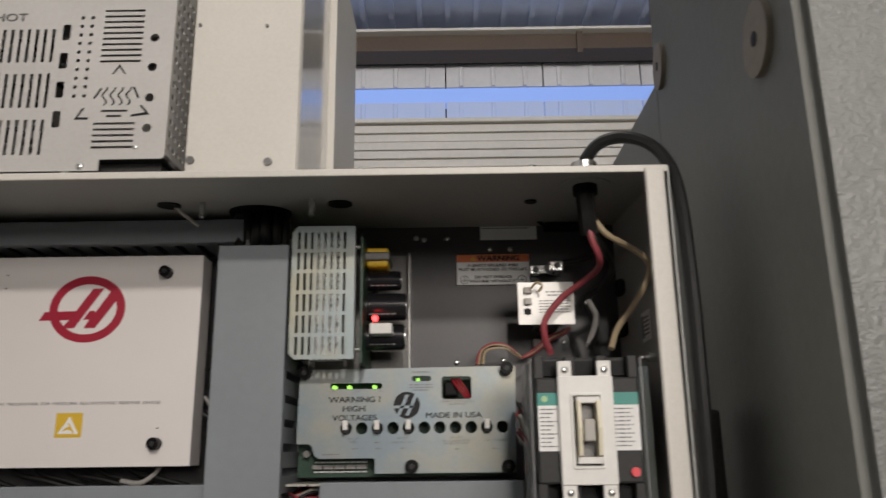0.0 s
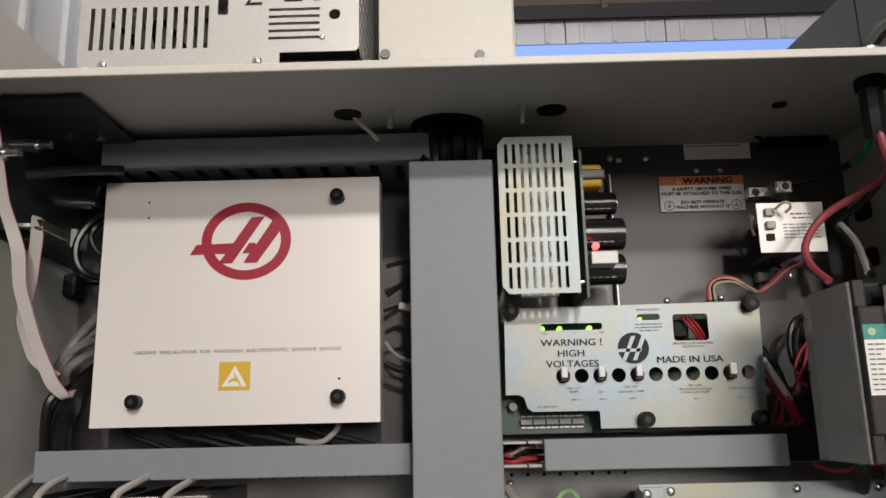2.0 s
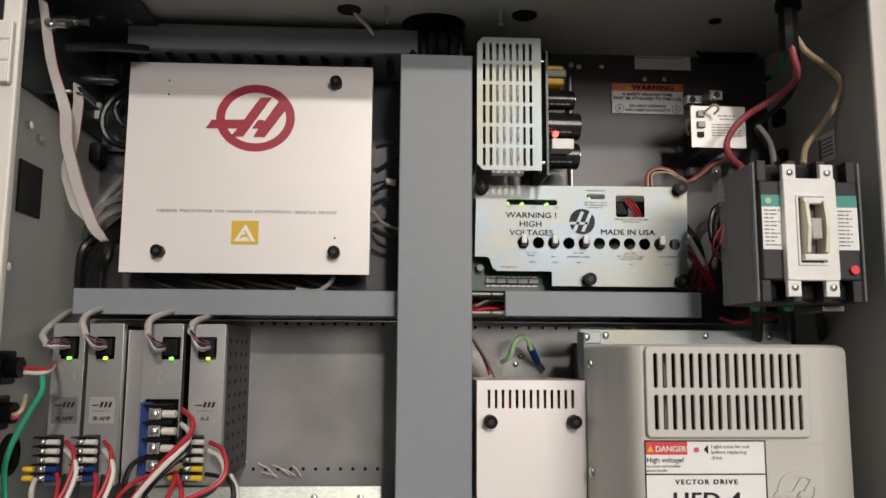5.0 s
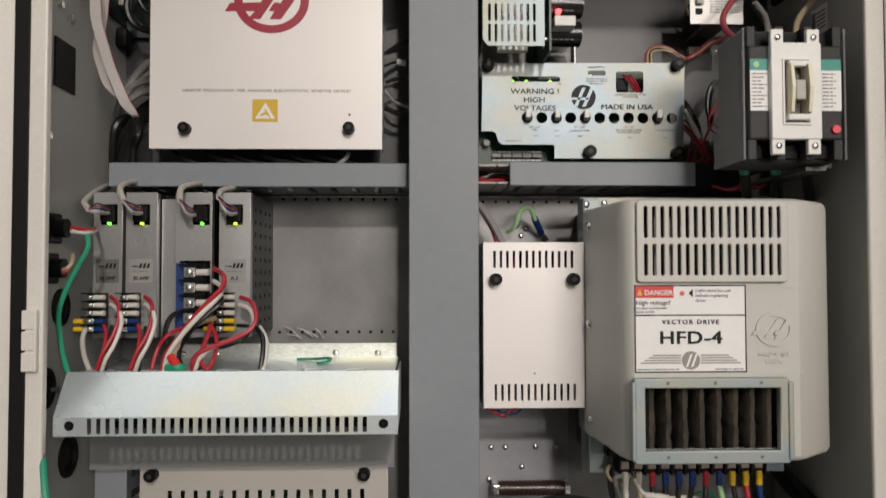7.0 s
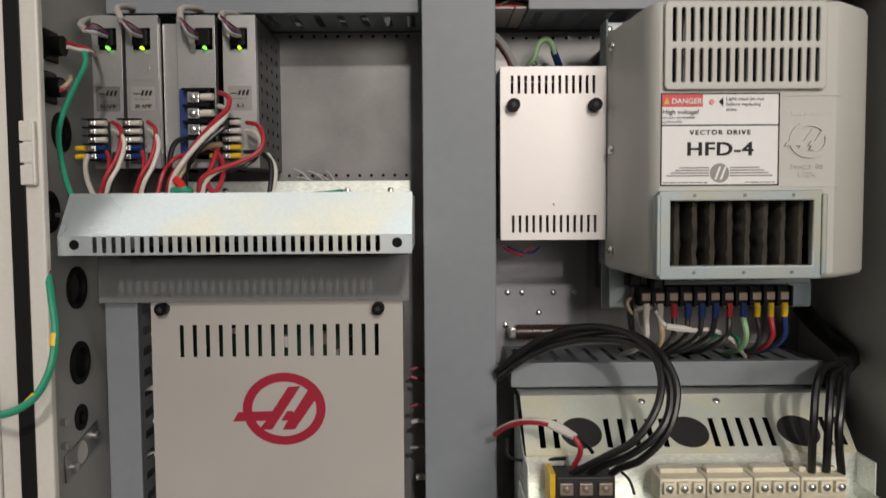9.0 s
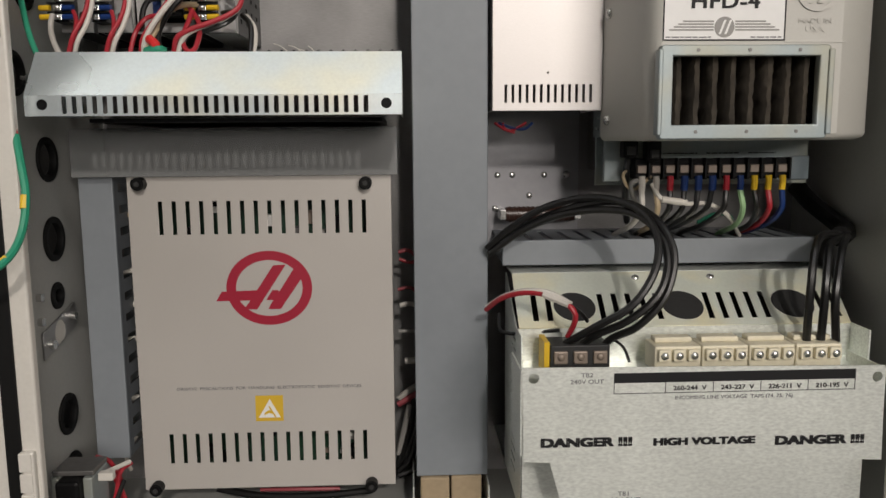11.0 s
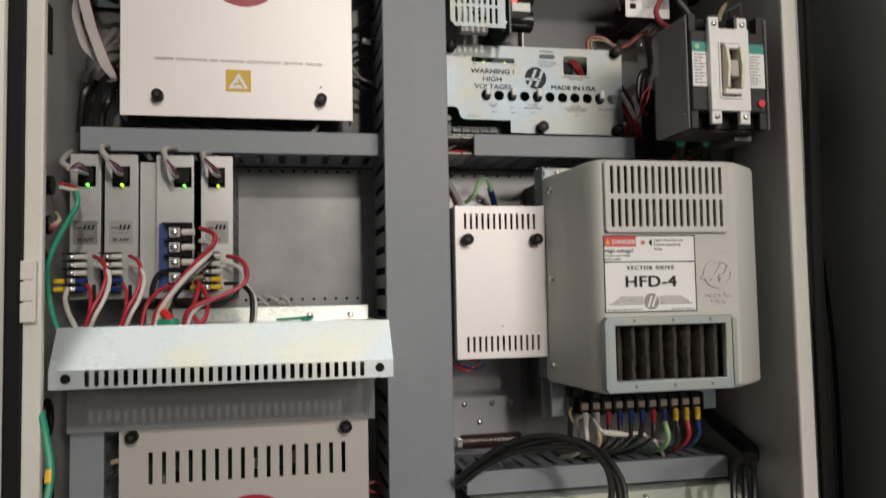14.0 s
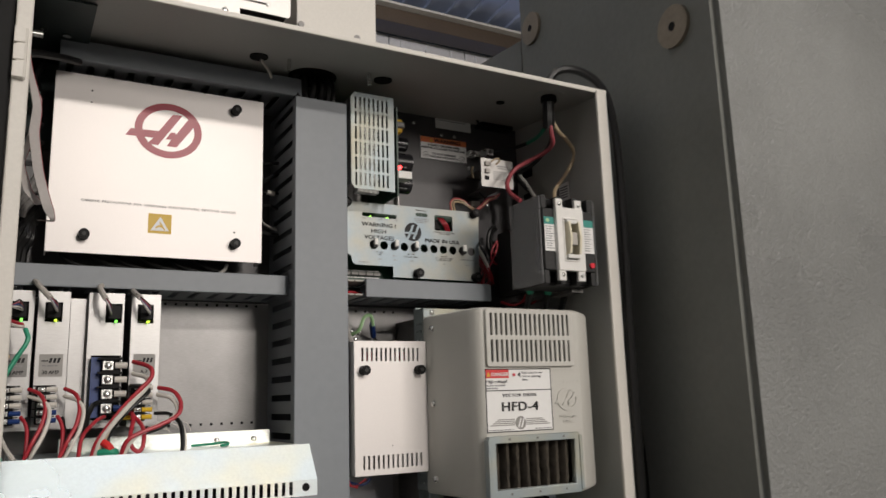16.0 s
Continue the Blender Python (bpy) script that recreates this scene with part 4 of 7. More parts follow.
words("MADE IN", 0.0785, 0.7348, 1.3800, 0.0042, DRIVE, shell, "CENTER", 0.0001, 1.3, "moulded_lettering", 0.0001)
words("USA", 0.0785, 0.7348, 1.3725, 0.0052, DRIVE, shell, "CENTER", 0.0001, 1.3, "moulded_lettering", 0.0001)
bars([(0.058, 0.102, 1.4300, 0.0035)], 0.7354, DRIVE, shell, "moulded_strip", 0.0002)
part("moulded_line", B(0.0525, 0.108, 0.7349, 0.7354, 1.4455, 1.4465), DRIVE, shell)
part("moulded_line", B(0.0525, 0.108, 0.7349, 0.7354, 1.3635, 1.3645), DRIVE, shell)
ff = part("filter_frame", sheet([rrect(-0.0580, 0.0885, 1.2815, 1.3595, 0.002), rect(-0.0495, 0.0815, 1.2915, 1.3525)], 0.7255, 0.0095, 0.0012), ZINCDULL, dr, "silver sheet filter frame")
part("filter_lip", B(-0.0615, -0.0575, 0.7235, 0.735, 1.284, 1.357, bev=0.001), ZINCDULL, ff)
part("filter_lip", B(0.0875, 0.0925, 0.7235, 0.735, 1.284, 1.357, bev=0.001), ZINCDULL, ff)
for x in (-0.027, 0.018, 0.062):
    for z in (1.2868, 1.3562):
        part("rivet", C((x, 0.7255, z), "y", 0.0016, 0.0012, 10), DARKSTEEL, ff, "", True)
felt = part("filter", B(-0.0485, 0.0845, 0.768, 0.772, 1.2900, 1.3550), FILTER, dr, "dusty brown pleated filter")
for i in range(8):
    xx = -0.0445 + i * 0.0163
    bm = bmesh.new()
    prism(bm, [(xx - 0.001, 0.767), (xx + 0.0005, 0.744), (xx + 0.0035, 0.7385), (xx + 0.0075, 0.7385), (xx + 0.0098, 0.744), (xx + 0.0112, 0.767)], "z", 1.2910, 1.3545)
    bmesh.ops.subdivide_edges(bm, edges=[e for e in bm.edges if abs(e.verts[0].co.z - e.verts[1].co.z) > 0.01], cuts=16)
    for v in bm.verts:
        if v.co.y < 0.76:
            v.co.x += 0.0016 * noise.noise(v.co * 150)
            v.co.y += 0.0016 * noise.noise(v.co * 210 + Vector((9, 0, 0)))
    part("pleat", bm, FILTER, felt, "", True)
mp = part("mounting_plate", B(-0.0725, 0.165, 0.900, 0.903, 1.231, 1.549, bev=0.001), ZINCDULL, dr, "dull zinc mounting plate")
for x in (-0.044, 0.068, 0.140):
    screw(x, 0.8995, 1.5425, 0.0040, mp)
part("mounting_base", B(-0.058, 0.150, 0.903, YB, 1.245, 1.535), DARKSTEEL, mp)
part("rear_body", B(-0.070, 0.152, 0.868, 0.900, 1.283, 1.530), DARKSTEEL, mp)
SIDEM = lambda x: Matrix.Translation((x, 0, 0)) @ SIDE
part("side_bracket", sheet([rect(0.869, 0.8995, 1.283, 1.545)] + [disc(0.878 + 0.012 * (k % 2), 1.292 + 0.0115 * i, 0.0022, 10) for i in range(21) for k in range(2)], 0, 0.002, 0, SIDEM(-0.0745)), ZINCDULL, mp, "perforated grey side bracket")
part("plate_tab", B(-0.0725, -0.050, 0.897, 0.8995, 1.5335, 1.5465, bev=0.001), ZINCDULL, mp)
screw(-0.066, 0.897, 1.5405, 0.0045, mp)
for z in (1.512, 1.405, 1.300):
    bm = bmesh.new()
    bmesh.ops.create_uvsphere(bm, u_segments=12, v_segments=6, radius=0.0052, matrix=Matrix.Translation((-0.074, 0.846, z)) @ Matrix.Diagonal((0.8, 1, 1, 1)))
    part("screw", bm, STEEL, shell, "", True)
tb = part("terminal_plate", B(-0.070, 0.150, 0.872, 0.876, 1.236, 1.284, bev=0.001), ZINCDULL, dr, "zinc plate behind the drive terminals")
bars([(-0.02, 0.03, 1.2655, 0.0013), (0.04, 0.075, 1.2655, 0.0013), (0.085, 0.115, 1.2655, 0.0013)], 0.872, INK, tb)
blk = part("terminal_strip", B(-0.042, 0.122, 0.853, 0.872, 1.2395, 1.2605, bev=0.001), BLACK, tb, "black screw terminal strip")
for i in range(11):
    xx = -0.0355 + i * 0.0148
    part("terminal", B(xx - 0.0048, xx + 0.0048, 0.849, 0.854, 1.2455, 1.2540, bev=0.0008), BRASS, blk)
    part("divider", B(xx + 0.0062, xx + 0.0082, 0.847, 0.858, 1.239, 1.261), BLACK, blk)
for xa, za in ((-0.058, 1.262), (-0.034, 1.258)):
    plug_ = part("cable_plug", B(xa, xa + 0.015, 0.838, 0.856, za, 1.279, bev=0.002), BLACK, tb, "black plug under the housing")
    part("plug_latch", B(xa + 0.003, xa + 0.012, 0.835, 0.839, za + 0.003, za + 0.012, bev=0.001), CHARCOAL, plug_)
part("end_label", B(0.124, 0.150, 0.868, 0.872, 1.237, 1.262, bev=0.0008), ZINCBLUE, tb)

# ---- small slotted supply box ----
sb = thing("supply_box", (-0.132, YB, 1.311), "small white slotted metal supply box with two thumb screws", "supply box")
x0, x1, z0, z1, y = -0.189, -0.0765, 1.311, 1.4945, 0.862
cov = part("cover", sheet([rect(x0, x1, z0, z1)] + slot_row(x0 + 0.0105, x1 - 0.0115, 1.466, 1.4855, 13, 0.0035) + slot_row(x0 + 0.0115, x1 - 0.0095, 1.3185, 1.3375, 13, 0.0035) + [disc(-0.1325, 1.349, 0.0014, 10)], y, 0.0016, 0.0004), COVER, sb)
part("cover_flange", B(x0, x0 + 0.0014, y + 0.0018, 0.955, z0, z1), COVER, cov)
part("cover_flange", B(x1 - 0.0014, x1, y + 0.0018, 0.955, z0, z1), COVER, cov)
part("cover_flange", B(x0 + 0.0015, x1 - 0.0015, y + 0.0018, 0.955, z1 - 0.0014, z1), COVER, cov)
part("chassis", B(x0 + 0.004, x1 - 0.004, 0.945, 0.955, z0 + 0.002, z1 - 0.004), DARKSTEEL, sb)
for x in (x0 + 0.02, x1 - 0.02):
    for z in (z0 + 0.02, z1 - 0.02):
        part("standoff", C((x, 0.9775, z), "y", 0.004, 0.045, 10), STEEL, sb, "", True)
for x in (-0.176, -0.0895):
    knob(x, y, 1.4535, cov)
for i, mt in enumerate((BLUE, RED, BLACK, DARKSTEEL, RED)):
    part("component", B(x0 + 0.014 + i * 0.018, x0 + 0.026 + i * 0.018, 0.90, 0.945, 1.462, 1.482), mt, sb)

# ---- servo amplifiers ----


def servo(x0, x1, label, wide=False, last=False):
    t = thing("servo_amplifier", ((x0 + x1) / 2, YB, 1.391), label, "servo amplifier", "servo amplifiers in a row")
    z0, z1, y = 1.3905, 1.5500, 0.865
    cx = x0 + 0.0125 if not wide else x0 + 0.043
    holes = [rrect(cx - 0.0055, cx + 0.0135, 1.5140, 1.5375, 0.0008)]
    if wide:
        holes.append(rect(x0 + 0.0235, x0 + 0.0575, 1.399, 1.475))
    face = part("face", sheet([rect(x0 + (0.019 if wide else 0), x1, z0, z1)] + holes if not wide else [rect(x0 + 0.019, x1, z0, z1)] + holes, y, 0.0016, 0.0004), ALU, t, "brushed grey face plate")
    xs = x0 + (0.019 if wide else 0)
    part("body", B(xs + 0.0016, x1 - 0.0016, y + 0.012, YB, z0, z1 - 0.001), BLACK if not last else DARKSTEEL, t)
    part("side", B(xs, xs + 0.0014, y + 0.0017, YB, z0, z1), ALU, t)
    part("side_edge", B(x1 - 0.0014, x1, y + 0.0017, y + 0.012, z0, z1), ALU, t)
    if wide:
        part("side_flange", B(x0, x0 + 0.0188, y + 0.012, y + 0.014, z0, z1 - 0.006), ALU, t)
    if last:
        hs = []
        for i in range(10):
            for k in range(4):
                hs.append(rect(y + 0.022 + k * 0.028, y + 0.032 + k * 0.028, z0 + 0.012 + i * 0.0143, z0 + 0.0165 + i * 0.0143))
        part("vented_side", sheet([rect(y + 0.0125, YB, z0, z1)] + hs, 0, 0.0014, 0, SIDEM(x1 - 0.0007)), CHARCOAL, t, "dark vented side")
        part("side_core", B(x1 - 0.0045, x1 - 0.0035, y + 0.014, YB - 0.002, z0, z1), BLACK, t)
    so = part("signal_socket", B(cx - 0.0035, cx + 0.0115, 0.858, 0.875, 1.518, 1.535, bev=0.001), BLACK, t, "black signal plug")
    part("led", C((cx + 0.0062, 0.8605, 1.5155), "y", 0.0016, 0.006, 12), LEDGREEN if wide or x0 < -0.6 else LEDYELLOW, t, "lit green lamp", True)
    m = x0 + (x1 - x0) / 2 if not wide else x0 + 0.043
    part("stamped_ring", sheet([disc(m, 1.4965, 0.0078, 24), disc(m, 1.4965, 0.0066, 24)], y - 0.0005, 0.0005), ALU, face)
    part("stamped_ring", sheet([[(m - 0.005, 1.4925), (m - 0.003, 1.4925), (m + 0.003, 1.5005), (m + 0.001, 1.5005)]], y - 0.0005, 0.0005), ALU, face)
    bars([(m - 0.008, m + 0.008, 1.4835, 0.0018), (m - 0.007, m + 0.009, 1.5105, 0.0012)], y, ALU, face, "stamped_print", 0.0004)
    if not wide:
        lb = part("label", sheet([rrect(m - 0.0125, m + 0.0125, 1.4505, 1.4765, 0.001)], y - 0.0004, 0.0004), DARKSTEEL if x0 < -0.6 else GREYWIRE, face, "dull rating label")
        bars([(m - 0.009, m + 0.008, 1.4595 + 0.0035, 0.0012)], y - 0.0004, GREYINK, lb)
        for k in range(3):
            u = m - 0.0025 + k * 0.0042
            part("dark_bar", sheet([[(u, 1.4665), (u + 0.0026, 1.4665), (u + 0.0042, 1.4720), (u + 0.0016, 1.4720)]], y - 0.0008, 0.0004), INK, lb)
        part("dark_bar", sheet([rect(m - 0.0100, m - 0.0030, 1.4680, 1.4692)], y - 0.0008, 0.0004), INK, lb)
        words("A-3" if last else "30 AMP", m, y - 0.0006, 1.4535, 0.0042, INK, lb, "CENTER", 0.0001, 0.95)
        zt, n, ys, bx = 1.4395, 5, 0.838, x0 + 0.003
    else:
        part("blue_block", B(x0 + 0.0235, x0 + 0.034, 0.853, 0.862, 1.402, 1.472), BLUE, t)
        zt, n, ys, bx = 1.4700, 4, 0.842, x0 + 0.034
    pit = 0.0085 if not wide else 0.0165
    tbk = part("terminal_block", B(bx, bx + (0.014 if not wide else 0.020), ys + 0.004, y + 0.001, zt - n * pit, zt, bev=0.0006), BLACK, t, "black screw terminal block")
    for i in range(n):
        zc = zt - (i + 0.5) * pit
        part("divider", B(bx - 0.004, bx + 0.019 + (0.004 if wide else 0), ys - 0.001, ys + 0.008, zc + pit * 0.42, zc + pit * 0.56), BLACK, tbk)
        part("terminal", B(bx + 0.001, bx + 0.009 + (0.004 if wide else 0), ys, ys + 0.005, zc - pit * 0.33, zc + pit * 0.33, bev=0.0006), STEEL, tbk)
        screw(bx + 0.005 + (0.002 if wide else 0), ys - 0.0005, zc, 0.0026 if not wide else 0.0042, tbk)
        sl = WIREWHITE if (wide and i < 3) or (not wide and i < 3) else BLUE
        if last and i >= 3:
            sl = YELSLEEVE
        me = tube_mesh([(bx + 0.010 + (0.005 if wide else 0), ys + 0.001, zc), (bx + 0.021 + (0.007 if wide else 0), ys - 0.001, zc)], 0.0027 if not wide else 0.0037)
        part("wire_lug", me, sl, tbk, "sleeved ring lug", True)
        if (x0 < -0.61 or last) and i >= 3:
            part("wire_lug", tube_mesh([(bx - 0.012, ys + 0.002, zc), (bx - 0.002, ys + 0.001, zc)], 0.0027), YELSLEEVE, tbk, "yellow sleeved lug", True)
    return t


servo(-0.6195, -0.5885, "grey servo amplifier with red and white motor leads")
servo(-0.5840, -0.5505, "grey servo amplifier with a pale rating label")
servo(-0.5490, -0.4905, "wide grey servo amplifier with a blue terminal block", True)
servo(-0.4820, -0.4480, "grey servo amplifier with a dark vented side", False, True)

# ---- slotted zinc wire tray ----
tray = thing("wire_tray", (-0.445, YB, 1.305), "slotted yellow-zinc sheet cover over the wire tray", "wire tray")
x0, x1 = -0.611, -0.2815
part("front", sheet([rect(x0, x1, 1.3045, 1.3225)] + slot_row(-0.579, -0.3115, 1.3065, 1.3215, 31, 0.0042, 0.0012) + [disc(-0.596, 1.3145, 0.0048, 16), disc(-0.2955, 1.3145, 0.0048, 16)], 0.757, 0.0014), ZINC, tray, "slotted front of the tray")
bm = prism(bmesh.new(), [(0.757, 1.3226), (0.7855, 1.3625), (0.787, 1.3622), (0.7585, 1.3226)], "x", x0, x1)
part("sloped_front", bm, ZINC, tray, "bent bright sloping front")
hx = [-0.585 + 0.043 * i for i in range(7)]
part("top", sheet([rect(x0 + 0.004, x1 - 0.004, 0.7875, 0.93)] + [rrect(x - 0.013, x + 0.013, 0.797, 0.813, 0.006) for x in hx], 0, 0.0014, 0, Matrix.Translation((0, 0, 1.3605))), ZINC, tray, "tray top with oval wire holes")
part("back_channel", B(x0 + 0.06, x1 - 0.006, 0.930, 0.934, 1.352, 1.3775, bev=0.001), GALV, tray)
part("back_shelf", B(x0 + 0.06, x1 - 0.010, 0.934, YB, 1.352, 1.354), GALV, tray)
part("end", prism(bmesh.new(), [(0.759, 1.306), (0.90, 1.306), (0.90, 1.3595), (0.787, 1.3595), (0.759, 1.3225)], "x", x1 - 0.0016, x1 - 0.0002), ZINC, tray)
part("end", prism(bmesh.new(), [(0.759, 1.306), (0.90, 1.306), (0.90, 1.3595), (0.787, 1.3595), (0.759, 1.3225)], "x", x0 + 0.0002, x0 + 0.0016), ZINC, tray)
part("inner_bracket", B(x0 + 0.03, x1 - 0.02, 0.82, YB, 1.300, 1.304), BLACK, tray)
# black discs added behind the two front holes to make them look dark
for x in (-0.596, -0.2955):
    part("dark_bolt", C((x, 0.7605, 1.3145), "y", 0.0062, 0.003, 16), BLACK, tray, "black disc behind a hole in the tray front", True)
for x in (-0.54, -0.50, -0.36, -0.31):
    screw(x, 0.9295, 1.366, 0.004, tray)
wk = thing("plastic_guard", (-0.455, YB, 1.246), "smoky clear plastic guard hanging under the wire tray", "plastic guard")
part("sheet", B(-0.6215, -0.2885, 0.866, 0.8685, 1.246, 1.2955, bev=0.0005), CLEAR, wk)
part("bracket", B(-0.6, -0.31, 0.869, YB, 1.293, 1.2955), BLACK, wk)

# ---- transformer ----
tf = thing("transformer_box", (0.0, YB, 0.92), "galvanised transformer box with a danger plate and terminals", "transformer")
x0, x1 = -0.172, 0.165
FB = 0.762
part("side", sheet([[(FB, 0.921), (0.885, 0.921), (0.885, 1.138), (0.80, 1.0975), (FB, 1.0975)]] + [rect(0.80 + 0.045 * k, 0.835 + 0.045 * k, 0.945 + 0.0105 * i, 0.949 + 0.0105 * i) for i in range(14) for k in (0,)], 0, 0.0015, 0, SIDEM(x0)), GALV, tf, "slotted galvanised side")
part("side", B(x1 - 0.0015, x1, FB, 0.885, 0.921, 1.0975), GALV, tf)
part("bottom", B(x0, x1, FB, YB, 0.9195, 0.921), GALV, tf)
part("front", B(x0, x1, FB, FB + 0.0015, 0.921, 1.062), GALV, tf)
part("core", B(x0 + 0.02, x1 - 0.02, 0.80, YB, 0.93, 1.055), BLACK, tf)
part("shelf", B(x0, x1, FB, 0.86, 1.062, 1.0635), GALV, tf, "galvanised shelf under the terminals")
part("rear_wall", B(x0, x1, 0.795, 0.7965, 1.0635, 1.0965), GALV, tf)
tc = math.atan2(1.139 - 1.097, 0.868 - 0.795)
L = math.hypot(1.139 - 1.097, 0.868 - 0.795)
M = Matrix.Translation((0, 0.795, 1.097)) @ pose(0, 0, 0, math.degrees(tc), 0, 0)
cx0, cx1 = -0.170, 0.164
slots = []
for first, count in ((-0.1530, 2), (-0.0840, 5), (0.0268, 5), (0.1440, 2)):
    for i in range(count):
        a = first + i * 0.0146
        lean = 0.0012 + 0.012 * (a + 0.17) / 0.33 * 0.3
        slots.append([(a - lean, 0.0095), (a + 0.0058 - lean, 0.0095), (a + 0.0058, 0.050), (a, 0.050)])
tcv = part("top_cover", sheet([[(cx0, 0), (cx1, 0), (0.178, L), (cx0 + 0.002, L)]] + slots, 0, 0.0015, 0, M), ZINCYEL, tf, "yellow-zinc sloping slotted cover")
for x in (-0.110, 0.001, 0.116):
    bm = bmesh.new()
    bmesh.ops.create_cone(bm, cap_ends=True, segments=32, radius1=0.0212, radius2=0.0212, depth=0.0006, matrix=M @ Matrix.Translation((x, 0.0295, 0.0012)))
    part("round_grille", bm, CHARCOAL, tcv, "round dark fan opening")
for x in (-0.037, 0.044):
    bm = bmesh.new()
    bmesh.ops.create_uvsphere(bm, u_segments=12, v_segments=6, radius=0.0042, matrix=M @ Matrix.Translation((x, 0.074, 0.001)) @ Matrix.Diagonal((1, 1, 0.6, 1)))
    part("screw", bm, STEEL, tcv, "", True)
part("cover_top", B(cx0 + 0.002, 0.178, 0.868, YB, 1.1385, 1.140), GALV, tf)
# black filler added under the cover, standing in for shade below its slots
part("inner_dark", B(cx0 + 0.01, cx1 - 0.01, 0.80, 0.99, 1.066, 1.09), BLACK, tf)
YT = 0.712
tpl = part("danger_plate", sheet([[(-0.179, 1.0820), (0.1495, 1.0780), (0.1520, 0.9890), (0.1235, 0.990), (0.114, 0.948), (-0.1415, 0.951), (-0.1535, 0.9935), (-0.1775, 0.995)], disc(-0.1685, 1.072, 0.0048, 16), disc(0.143, 1.0675, 0.0048, 16)], YT, 0.0015), GALV, tf, "galvanised danger plate with black print")
part("plate_flange", B(-0.180, -0.1785, YT + 0.0016, 0.775, 1.000, 1.079), GALV, tpl)
part("plate_flange", B(0.1500, 0.1515, YT + 0.0016, 0.775, 1.000, 1.075), GALV, tpl)
words("DANGER !!!", -0.1205, YT - 0.0003, 1.0085, 0.0080, INK, tpl, "CENTER", 0.0008, 1.46)
words("HIGH VOLTAGE", -0.0135, YT - 0.0003, 1.0080, 0.0066, INK, tpl, "CENTER", 0.00065, 1.42)
words("DANGER !!!", 0.093, YT - 0.0003, 1.0060, 0.0080, INK, tpl, "CENTER", 0.0008, 1.46)
part("black_band", sheet([rect(-0.097, 0.1225, 1.0665, 1.0755)], YT - 0.0004, 0.0004), INK, tpl)
for k, s in enumerate(("260-244  V", "243-227  V", "226-211  V", "210-195  V")):
    xx = -0.0285 + k * 0.0432
    words(s, xx, YT - 0.0003, 1.0590, 0.0042, INK, tpl, "CENTER", 0.00008, 1.15)
    part("rule", sheet([rect(xx - 0.0222, xx - 0.0216, 1.0570, 1.0664)], YT - 0.0003, 0.0003), INK, tpl)
part("rule", sheet([rect(-0.097, 0.1225, 1.0564, 1.0570)], YT - 0.0003, 0.0003), INK, tpl)
part("rule", sheet([rect(-0.097, -0.0964, 1.0570, 1.0665)], YT - 0.0003, 0.0003), INK, tpl)
part("rule", sheet([rect(0.1219, 0.1225, 1.0570, 1.0665)], YT - 0.0003, 0.0003), INK, tpl)
words("INCOMING LINE VOLTAGE  TAPS (74, 75, 76)", 0.012, YT - 0.0003, 1.0505, 0.0034, GREYINK, tpl, "CENTER", 0, 1.15)
words("TB2", -0.121, YT - 0.0003, 1.0725, 0.0040, GREYINK, tpl, "CENTER", 0, 1.2)
words("240V OUT", -0.121, YT - 0.0003, 1.0665, 0.0040, GREYINK, tpl, "CENTER", 0, 1.2)
words("TB1", -0.0855, YT - 0.0003, 0.9610, 0.0040, GREYINK, tpl, "CENTER", 0, 1.2)
words("120V OUT", -0.0855, YT - 0.0003, 0.9550, 0.0040, GREYINK, tpl, "CENTER", 0, 1.2)
t2 = thing("terminal_block", (-0.119, 0.77, 1.0635), "black three-pole terminal block on the transformer shelf", "terminal block")
part("body", B(-0.147, -0.091, 0.750, 0.785, 1.0635, 1.091, bev=0.001), CHARCOAL, t2)
part("end_card", B(-0.1525, -0.1475, 0.752, 0.783, 1.0635, 1.094), YELSLEEVE, t2, "yellow end card")
for i in range(3):
    xx = -0.1375 + i * 0.0185
    part("terminal", B(xx - 0.0065, xx + 0.0065, 0.747, 0.751, 1.074, 1.086, bev=0.001), BRASS, t2)
    screw(xx, 0.7465, 1.081, 0.0036, t2, BRASS)
for k in range(4):
    xa = -0.0485 + k * 0.0450
    tw = thing("ceramic_terminal", (xa + 0.022, 0.765, 1.0635), "ivory ceramic three-screw terminal block", "terminal block", "ivory terminal blocks in a row")
    part("body", B(xa, xa + 0.0440, 0.750, 0.782, 1.0635, 1.0885, bev=0.0015), IVORY, tw)
    part("top_ridge", B(xa + 0.004, xa + 0.040, 0.764, 0.778, 1.0885, 1.0935, bev=0.0012), IVORY, tw)
    for i in range(3):
        xx = xa + 0.0080 + i * 0.0140
        part("collar", B(xx - 0.0055, xx + 0.0055, 0.745, 0.751, 1.075, 1.086, bev=0.001), IVORY, tw)
        screw(xx, 0.7445, 1.0805, 0.0038, tw)

# ---- boxes on top of the cabinet ----
gb = thing("vented_box", (-0.42, 0.9, top_z(0.85)), "grey slotted metal resistor box on the cabinet top", "resistor box")
x0, x1, z0, z1, y = -0.551, -0.309, 1.9065, 2.148, 0.785
loops = [[(x0, z0 + 0.008), (x0 + 0.004, z0), (-0.377, z0), (-0.377, z0 + 0.0125), (x1 - 0.003, z0 + 0.0125), (x1, z0 + 0.016), (x1, z1), (x0, z1)]]
for r in range(3):
    za = z0 + 0.0185 + r * 0.0535
    loops += slot_row(x0 + 0.009, x0 + 0.112, za, za + 0.040, 12, 0.0040)
for r in range(4):
    za = z0 + 0.049 + r * 0.0342
    loops.append(rrect(x0 + 0.1195, x0 + 0.1285, za, za + 0.019, 0.002))
